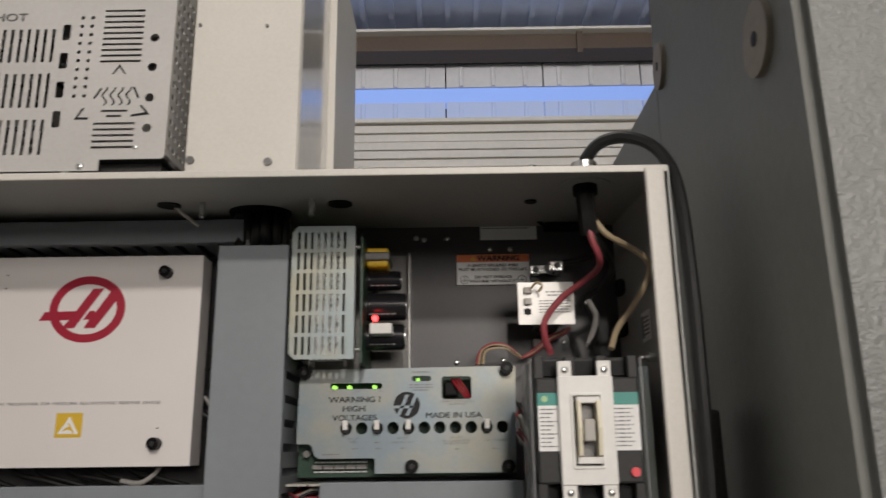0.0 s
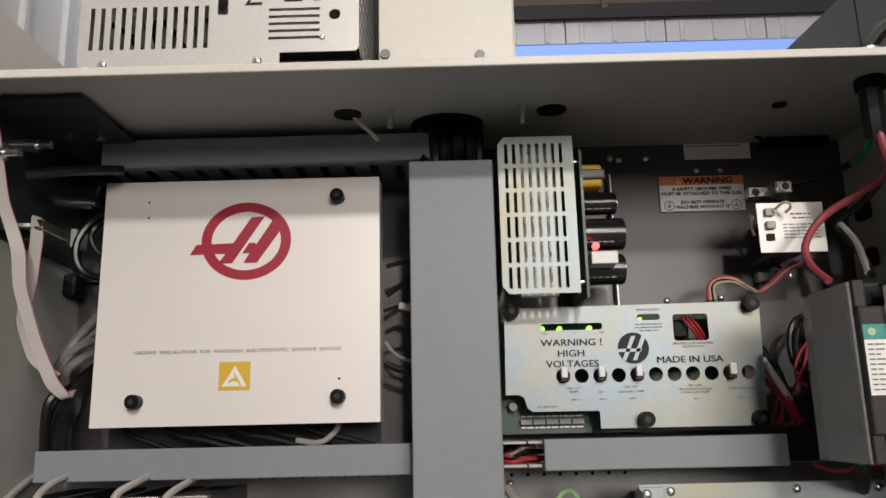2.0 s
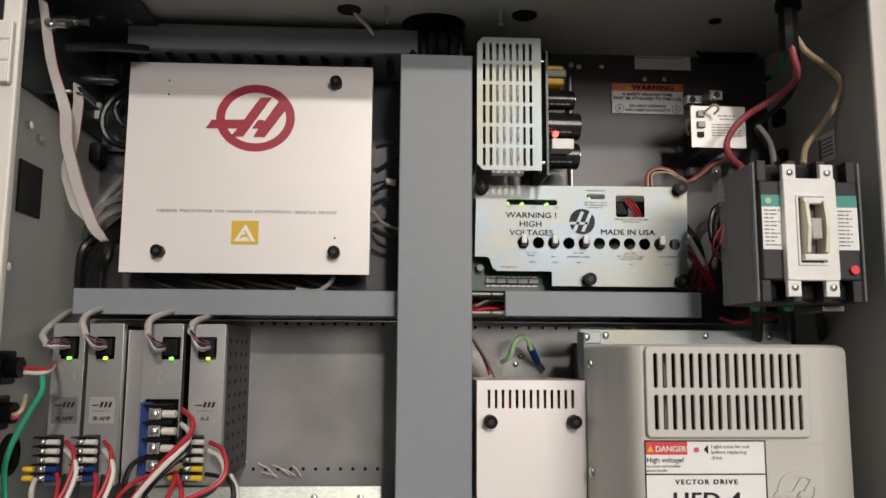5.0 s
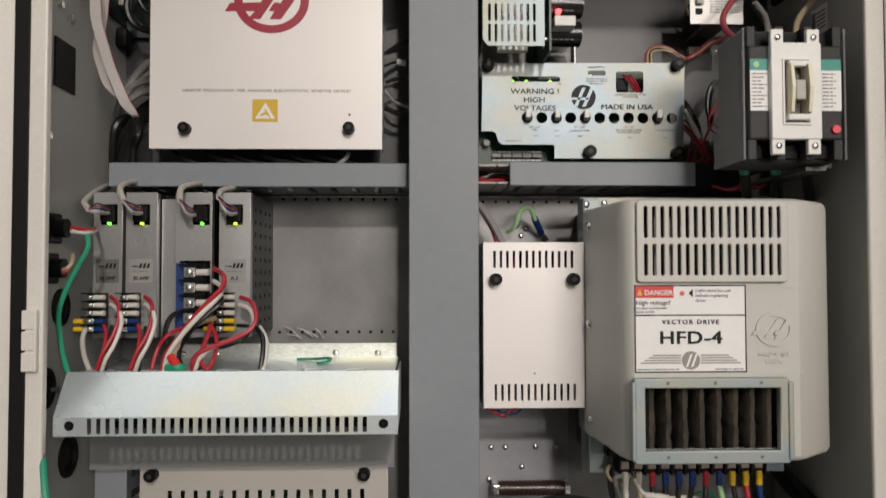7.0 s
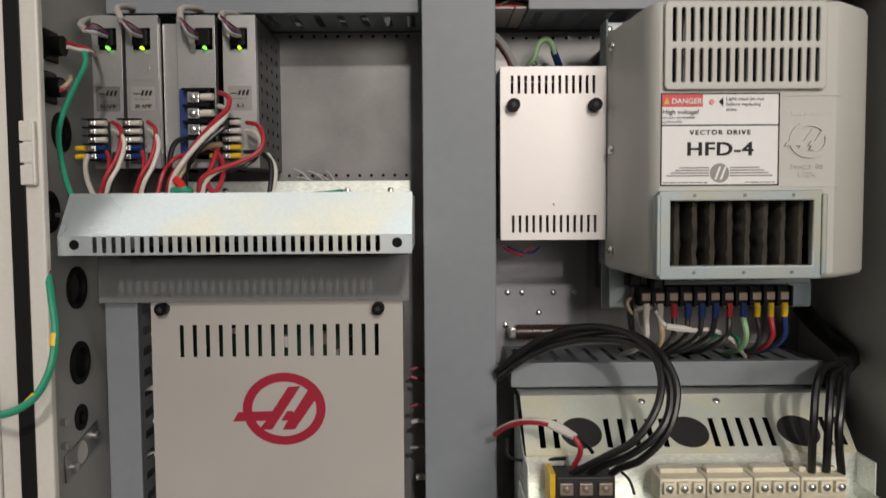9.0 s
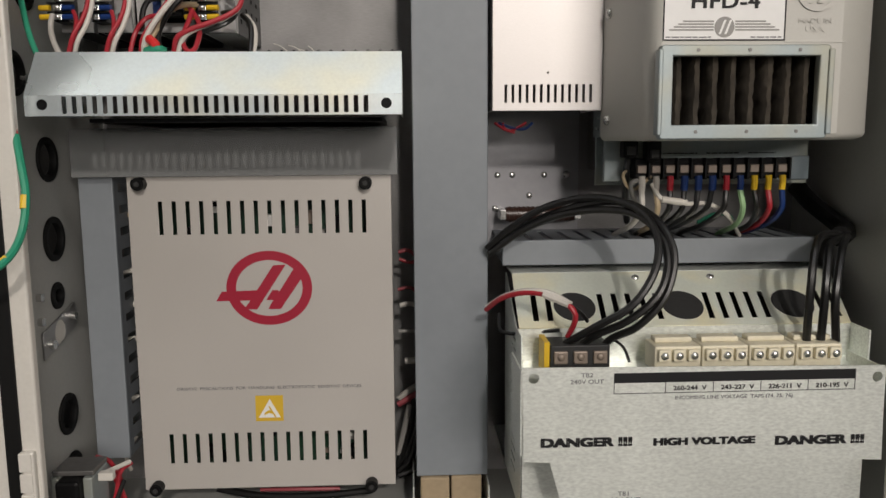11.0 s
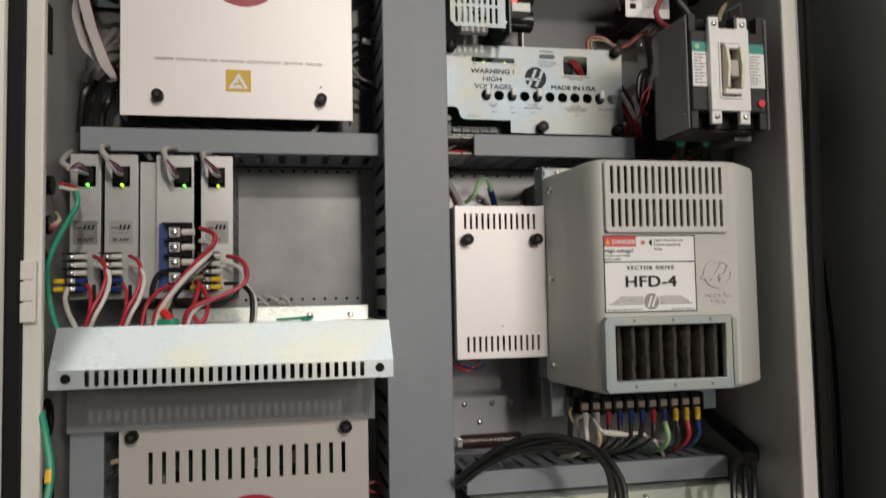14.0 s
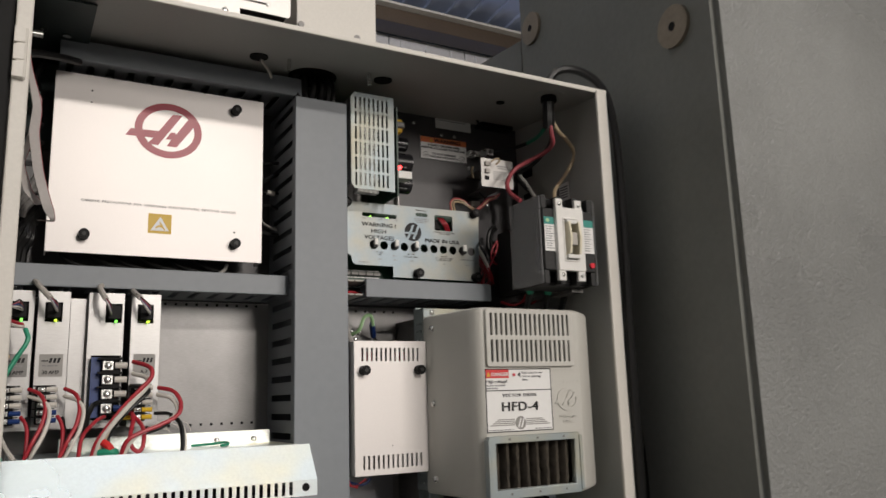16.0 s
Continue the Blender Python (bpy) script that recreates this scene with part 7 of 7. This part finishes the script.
wire([(-0.19, 0.865, 1.164), (-0.149, 0.855, 1.195), (-0.106, 0.83, 1.214), (-0.068, 0.8, 1.22), (-0.046, 0.775, 1.208), (-0.034, 0.757, 1.185), (-0.034, 0.748, 1.164), (-0.045, 0.742, 1.135), (-0.068, 0.745, 1.109), (-0.087, 0.755, 1.097), (-0.095, 0.762, 1.087)], 0.0037, CABLE, "thick black supply cable looping to the terminal block", "supply_cable")
wire([(0.15, 0.8, 1.185), (0.121, 0.78, 1.187), (0.105, 0.762, 1.174), (0.097, 0.75, 1.147), (0.097, 0.752, 1.115), (0.103, 0.764, 1.087)], 0.0039, CABLE, "black supply cable dropping into an ivory terminal", "supply_cable")
wire([(0.155, 0.8, 1.183), (0.127, 0.775, 1.179), (0.116, 0.758, 1.161), (0.111, 0.75, 1.135), (0.117, 0.764, 1.087)], 0.0039, CABLE, "black supply cable dropping into an ivory terminal", "supply_cable")
wire([(0.157, 0.8, 1.184), (0.139, 0.775, 1.177), (0.127, 0.758, 1.157), (0.121, 0.75, 1.131), (0.132, 0.764, 1.087)], 0.0039, CABLE, "black supply cable dropping into an ivory terminal", "supply_cable")
wire([(0.173, 0.94, 1.226), (0.183, 0.92, 1.207), (0.193, 0.89, 1.19), (0.184, 0.85, 1.183), (0.153, 0.805, 1.183)], 0.0105, RUBBER, "thick taped black cable behind the drive", "taped_cable")
wire([(-0.199, 0.83, 1.109), (-0.186, 0.8, 1.127), (-0.167, 0.78, 1.136), (-0.147, 0.765, 1.136), (-0.13, 0.752, 1.129), (-0.124, 0.75, 1.118), (-0.128, 0.765, 1.096)], 0.0026, RED, "red and white lead to the terminal block", "wire")
wire([(-0.198, 0.83, 1.112), (-0.184, 0.8, 1.129), (-0.165, 0.78, 1.138), (-0.145, 0.765, 1.138), (-0.128, 0.752, 1.13)], 0.0026, WIREWHITE, "red and white lead to the terminal block", "wire")
wire([(-0.151, 0.766, 1.137), (-0.13, 0.751, 1.13)], 0.0036, WIREWHITE, "white marker sleeve on a lead", "marker_sleeve")
wire([(-0.128, 0.753, 1.129), (-0.116, 0.755, 1.119), (-0.111, 0.758, 1.112)], 0.0018, CABLE, "thin black lead end", "wire")
wire([(-0.187, 0.82, 1.107), (-0.185, 0.81, 1.091), (-0.156, 0.8, 1.092), (-0.131, 0.79, 1.096)], 0.0018, CABLE, "thin black lead across the transformer", "wire")
wire([(-0.086, 0.765, 1.094), (-0.077, 0.755, 1.087), (-0.074, 0.745, 1.076)], 0.0014, CABLE, "thin black lead end", "wire")
wire([(-0.025, 0.85, 1.235), (-0.016, 0.845, 1.22), (0.009, 0.848, 1.214), (0.037, 0.855, 1.213), (0.065, 0.87, 1.199), (0.096, 0.91, 1.172)], 0.0024, WIREWHITE, "white labelled lead dropping into the duct", "wire")
wire([(-0.016, 0.844, 1.219), (0.011, 0.847, 1.215)], 0.0034, WIREWHITE, "white marker sleeve on a lead", "marker_sleeve")
wire([(-0.049, 0.86, 1.249), (-0.055, 0.85, 1.241), (-0.042, 0.86, 1.229), (-0.034, 0.852, 1.235), (-0.026, 0.85, 1.243)], 0.0018, TAN, "thin curled leads at the drive terminals", "wire")
wire([(-0.038, 0.85, 1.239), (-0.046, 0.852, 1.235), (-0.038, 0.865, 1.218), (-0.031, 0.88, 1.207)], 0.0024, GREYWIRE, "thin curled leads at the drive terminals", "wire")
wire([(-0.046, 0.862, 1.266), (-0.049, 0.86, 1.249), (-0.047, 0.87, 1.226), (-0.033, 0.91, 1.189)], 0.0034, CABLE, "black lead behind the drive terminals", "wire")
wire([(0.055, 0.93, 1.185), (0.076, 0.935, 1.194), (0.095, 0.935, 1.191), (0.1, 0.935, 1.174)], 0.0022, GREEN, "dark green lead behind the drive terminals", "wire")
wire([(-0.187, 0.95, 1.545), (-0.176, 0.94, 1.529), (-0.162, 0.945, 1.505), (-0.156, 0.95, 1.491)], 0.0045, GREYWIRE, "grey sleeved cable by the middle duct", "wire")
wire([(-0.185, 0.955, 1.539), (-0.173, 0.95, 1.519), (-0.165, 0.95, 1.498)], 0.0028, RED, "red lead by the middle duct", "wire")
wire([(-0.15, 0.97, 1.512), (-0.142, 0.955, 1.519), (-0.135, 0.95, 1.538), (-0.125, 0.95, 1.541), (-0.116, 0.96, 1.527)], 0.0028, PALEGREEN, "pale green earth wire with a blue lug", "earth_wire")
wire([(-0.117, 0.962, 1.53), (-0.105, 0.985, 1.512)], 0.0045, BLUE, "blue sleeved lug on an earth wire", "cable_lug")
wire([(-0.104, 0.987, 1.513), (-0.096, 0.992, 1.503)], 0.0028, STEEL, "bare ring lug on the back panel", "cable_lug")
wire([(-0.18, 0.93, 1.3), (-0.164, 0.93, 1.291), (-0.151, 0.93, 1.296), (-0.144, 0.93, 1.3)], 0.0016, RED, "thin wires under the small supply box", "wire")
wire([(-0.176, 0.93, 1.3), (-0.159, 0.93, 1.294), (-0.146, 0.93, 1.293), (-0.137, 0.93, 1.3)], 0.0016, BLUE, "thin wires under the small supply box", "wire")
wire([(-0.171, 0.93, 1.3), (-0.168, 0.93, 1.293), (-0.157, 0.93, 1.289)], 0.0016, RED, "thin wires under the small supply box", "wire")
wire([(-0.594, 0.96, 1.869), (-0.6, 0.95, 1.856), (-0.602, 0.95, 1.844), (-0.599, 0.96, 1.835)], 0.004, CABLE, "black cable looping beside the control box", "wire")
wire([(-0.592, 0.96, 1.83), (-0.603, 0.945, 1.816), (-0.613, 0.94, 1.797), (-0.614, 0.94, 1.777), (-0.606, 0.945, 1.763), (-0.59, 0.96, 1.759)], 0.004, CABLE, "black cable looping beside the control box", "wire")
wire([(-0.594, 0.96, 1.824), (-0.601, 0.95, 1.812), (-0.605, 0.95, 1.801), (-0.599, 0.955, 1.787), (-0.591, 0.96, 1.784)], 0.0036, CABLE, "black cable looping beside the control box", "wire")
wire([(-0.593, 0.96, 1.671), (-0.601, 0.94, 1.654), (-0.612, 0.93, 1.633), (-0.622, 0.935, 1.611), (-0.626, 0.94, 1.59)], 0.005, CABLE, "black cable looping beside the control box", "wire")
wire([(-0.593, 0.96, 1.666), (-0.6, 0.94, 1.651), (-0.608, 0.93, 1.631), (-0.617, 0.935, 1.611), (-0.62, 0.94, 1.59)], 0.005, CABLE, "black cable looping beside the control box", "wire")
wire([(-0.592, 0.96, 1.661), (-0.598, 0.94, 1.649), (-0.603, 0.93, 1.629), (-0.612, 0.935, 1.611), (-0.615, 0.94, 1.59)], 0.005, CABLE, "black cable looping beside the control box", "wire")
wire([(-0.592, 0.96, 1.657), (-0.597, 0.94, 1.646), (-0.599, 0.93, 1.628), (-0.607, 0.935, 1.612), (-0.609, 0.94, 1.59)], 0.005, CABLE, "black cable looping beside the control box", "wire")
wire([(-0.592, 0.96, 1.652), (-0.596, 0.94, 1.644), (-0.595, 0.93, 1.626), (-0.602, 0.935, 1.612), (-0.604, 0.94, 1.59)], 0.005, CABLE, "black cable looping beside the control box", "wire")
wire([(-0.608, 0.93, 1.649), (-0.618, 0.92, 1.635), (-0.623, 0.925, 1.613), (-0.627, 0.935, 1.589)], 0.0045, CABLE, "black cable looping beside the control box", "wire")
wire([(-0.616, 0.925, 1.658), (-0.612, 0.92, 1.669), (-0.598, 0.925, 1.695), (-0.591, 0.95, 1.719)], 0.0045, ASHWIRE, "grey sleeved cable behind the control box", "wire")
wire([(-0.619, 0.925, 1.648), (-0.614, 0.92, 1.66), (-0.599, 0.925, 1.685), (-0.589, 0.95, 1.707)], 0.0045, ASHWIRE, "grey sleeved cable behind the control box", "wire")
wire([(-0.612, 0.925, 1.664), (-0.607, 0.92, 1.676), (-0.595, 0.925, 1.687), (-0.589, 0.95, 1.695)], 0.0045, ASHWIRE, "grey sleeved cable behind the control box", "wire")
wire([(-0.608, 0.925, 1.651), (-0.604, 0.92, 1.663), (-0.592, 0.925, 1.675), (-0.587, 0.95, 1.682)], 0.0045, ASHWIRE, "grey sleeved cable behind the control box", "wire")
wire([(-0.622, 0.85, 1.835), (-0.601, 0.86, 1.842), (-0.573, 0.88, 1.85), (-0.555, 0.9, 1.856)], 0.005, CABLE, "black cable across the cabinet corner", "wire")
wire([(-0.301, 0.955, 1.764), (-0.289, 0.955, 1.767), (-0.27, 0.955, 1.77)], 0.0024, CABLE, "short lead between the control box and the duct", "wire")
wire([(-0.301, 0.955, 1.734), (-0.282, 0.955, 1.747), (-0.272, 0.955, 1.753)], 0.003, CABLE, "short lead between the control box and the duct", "wire")
wire([(-0.304, 0.955, 1.718), (-0.288, 0.955, 1.723), (-0.271, 0.955, 1.722)], 0.0016, CABLE, "short lead between the control box and the duct", "wire")
wire([(-0.302, 0.955, 1.697), (-0.287, 0.955, 1.702), (-0.272, 0.955, 1.698)], 0.0022, CABLE, "short lead between the control box and the duct", "wire")
wire([(-0.303, 0.955, 1.666), (-0.288, 0.955, 1.659), (-0.27, 0.955, 1.658)], 0.0032, CABLE, "short lead between the control box and the duct", "wire")
wire([(-0.303, 0.955, 1.687), (-0.291, 0.955, 1.673), (-0.273, 0.955, 1.666)], 0.002, GREYWIRE, "short lead between the control box and the duct", "wire")
wire([(-0.288, 0.955, 1.723), (-0.277, 0.955, 1.721)], 0.004, WIREWHITE, "short lead between the control box and the duct", "wire")
wire([(-0.29, 0.945, 1.153), (-0.279, 0.945, 1.155), (-0.268, 0.945, 1.147)], 0.0022, PINK, "short lead between the lower box and the duct", "wire")
wire([(-0.289, 0.945, 1.145), (-0.277, 0.945, 1.141), (-0.267, 0.945, 1.143)], 0.002, RED, "short lead between the lower box and the duct", "wire")
wire([(-0.291, 0.945, 1.109), (-0.277, 0.945, 1.111), (-0.267, 0.945, 1.104)], 0.002, PINK, "short lead between the lower box and the duct", "wire")
wire([(-0.289, 0.945, 1.09), (-0.28, 0.945, 1.092), (-0.267, 0.945, 1.09)], 0.0028, WIREWHITE, "short lead between the lower box and the duct", "wire")
wire([(-0.291, 0.945, 1.059), (-0.268, 0.945, 1.06)], 0.0026, GREYWIRE, "short lead between the lower box and the duct", "wire")
wire([(-0.284, 0.945, 1.023), (-0.268, 0.945, 1.024)], 0.0038, WIREWHITE, "short lead between the lower box and the duct", "wire")
wire([(-0.292, 0.945, 0.977), (-0.281, 0.945, 0.986), (-0.269, 0.945, 0.993)], 0.0036, BEIGEWIRE, "short lead between the lower box and the duct", "wire")
wire([(-0.293, 0.945, 0.97), (-0.279, 0.945, 0.978), (-0.269, 0.945, 0.984)], 0.0036, PINK, "short lead between the lower box and the duct", "wire")
wire([(-0.295, 0.945, 0.893), (-0.286, 0.945, 0.916), (-0.277, 0.945, 0.946), (-0.272, 0.945, 0.977)], 0.0042, CABLE, "short lead between the lower box and the duct", "wire")
wire([(-0.294, 0.945, 0.886), (-0.28, 0.945, 0.9), (-0.269, 0.945, 0.938)], 0.0042, CABLE, "short lead between the lower box and the duct", "wire")
wire([(-0.294, 0.945, 0.881), (-0.277, 0.945, 0.888), (-0.268, 0.945, 0.907)], 0.0042, CABLE, "short lead between the lower box and the duct", "wire")
wire([(-0.293, 0.945, 0.908), (-0.286, 0.945, 0.939), (-0.279, 0.945, 0.969)], 0.0036, GREYWIRE, "short lead between the lower box and the duct", "wire")
wire([(-0.593, 0.93, 1.2), (-0.583, 0.925, 1.203), (-0.574, 0.93, 1.204)], 0.003, TAN, "plug end beside the lower control box", "wire_plug")
wire([(-0.601, 0.93, 1.136), (-0.592, 0.925, 1.139), (-0.583, 0.93, 1.139)], 0.003, WIREWHITE, "plug end beside the lower control box", "wire_plug")
wire([(-0.597, 0.93, 1.098), (-0.587, 0.925, 1.101), (-0.578, 0.93, 1.101)], 0.003, WIREWHITE, "plug end beside the lower control box", "wire_plug")
wire([(-0.602, 0.93, 1.057), (-0.592, 0.925, 1.061), (-0.583, 0.93, 1.06)], 0.003, WIREWHITE, "plug end beside the lower control box", "wire_plug")
wire([(-0.61, 0.93, 0.987), (-0.6, 0.925, 0.991), (-0.59, 0.93, 0.991)], 0.003, WIREWHITE, "plug end beside the lower control box", "wire_plug")
wire([(-0.608, 0.93, 0.956), (-0.598, 0.925, 0.96), (-0.589, 0.93, 0.959)], 0.003, WIREWHITE, "plug end beside the lower control box", "wire_plug")
wire([(-0.596, 0.93, 0.944), (-0.605, 0.92, 0.926), (-0.605, 0.93, 0.903)], 0.0022, WIREWHITE, "white wire loop under the side duct", "wire")
wire([(-0.498, 0.9, 0.891), (-0.449, 0.89, 0.886), (-0.387, 0.89, 0.884), (-0.324, 0.9, 0.884)], 0.004, RUBBER, "black cable lying under the lower control box", "wire")
wire([(-0.45, 0.9, 0.888), (-0.401, 0.895, 0.89), (-0.36, 0.9, 0.887)], 0.0022, PINK, "pink lead lying under the lower control box", "wire")
earth = wire([(-0.612, 0.74, 1.288), (-0.605, 0.73, 1.267), (-0.598, 0.72, 1.236), (-0.6, 0.71, 1.205), (-0.605, 0.69, 1.186), (-0.621, 0.68, 1.177), (-0.638, 0.67, 1.179), (-0.665, 0.66, 1.193), (-0.709, 0.66, 1.209)], 0.0034, GREEN, "green and yellow earth wire looping to the door", "earth_wire")
for a_, b_ in (((-0.5990, 0.7200, 1.2380), (-0.5988, 0.7165, 1.2270)), ((-0.6040, 0.6930, 1.1890), (-0.6085, 0.6885, 1.1835)), ((-0.6480, 0.6665, 1.1835), (-0.6560, 0.6630, 1.1880))):
    part("yellow_stripe", tube_mesh([a_, b_], 0.0035), YELSLEEVE, earth, "yellow stripe", True)
wire([(-0.614, 0.742, 1.293), (-0.611, 0.738, 1.282)], 0.003, RED, "red lug on the door earth wire", "cable_lug")
wire([(-0.074, 0.775, 0.922), (-0.068, 0.8, 0.901), (-0.064, 0.82, 0.883)], 0.0022, RED, "short red lead under the transformer", "wire")
wire([(-0.064, 0.775, 0.921), (-0.059, 0.8, 0.899), (-0.059, 0.82, 0.883)], 0.0022, WIREWHITE, "short white lead under the transformer", "wire")
wire([(-0.031, 0.775, 0.919), (-0.018, 0.79, 0.898), (0.007, 0.8, 0.884), (0.034, 0.8, 0.886), (0.05, 0.79, 0.901)], 0.0024, GREEN, "green lead looping under the transformer", "wire")
wire([(-0.324, 0.87, 1.894), (-0.318, 0.875, 1.888), (-0.31, 0.88, 1.882), (-0.303, 0.89, 1.877)], 0.002, WIREWHITE, "white wire through a plug in the cabinet top", "wire")
wire([(-0.388, 0.945, 1.593), (-0.364, 0.94, 1.591), (-0.351, 0.945, 1.6), (-0.347, 0.95, 1.608)], 0.0028, GREYWIRE, "grey lead under the upper control box", "wire")
# ---- frayed threads and a loose green wire on the tray ----
for x, z, dx, dz in ((-0.432, 1.394, 0.022, -0.016), (-0.415, 1.392, 0.020, -0.012), (-0.405, 1.388, 0.016, -0.008), (-0.428, 1.384, 0.018, -0.004), (-0.392, 1.391, 0.010, -0.012)):
    wire([(x, YB - 0.010, z), (x + dx * 0.5, YB - 0.014, z + dz * 0.3), (x + dx, YB - 0.010, z + dz)], 0.0006, WIREWHITE, "frayed white thread ends above the tray", "thread", "thread")
wire([(-0.40, 0.895, 1.3625), (-0.375, 0.885, 1.364), (-0.36, 0.875, 1.3655), (-0.362, 0.862, 1.3635), (-0.372, 0.855, 1.3625)], 0.0016, GREEN, "short green wire lying on the tray")
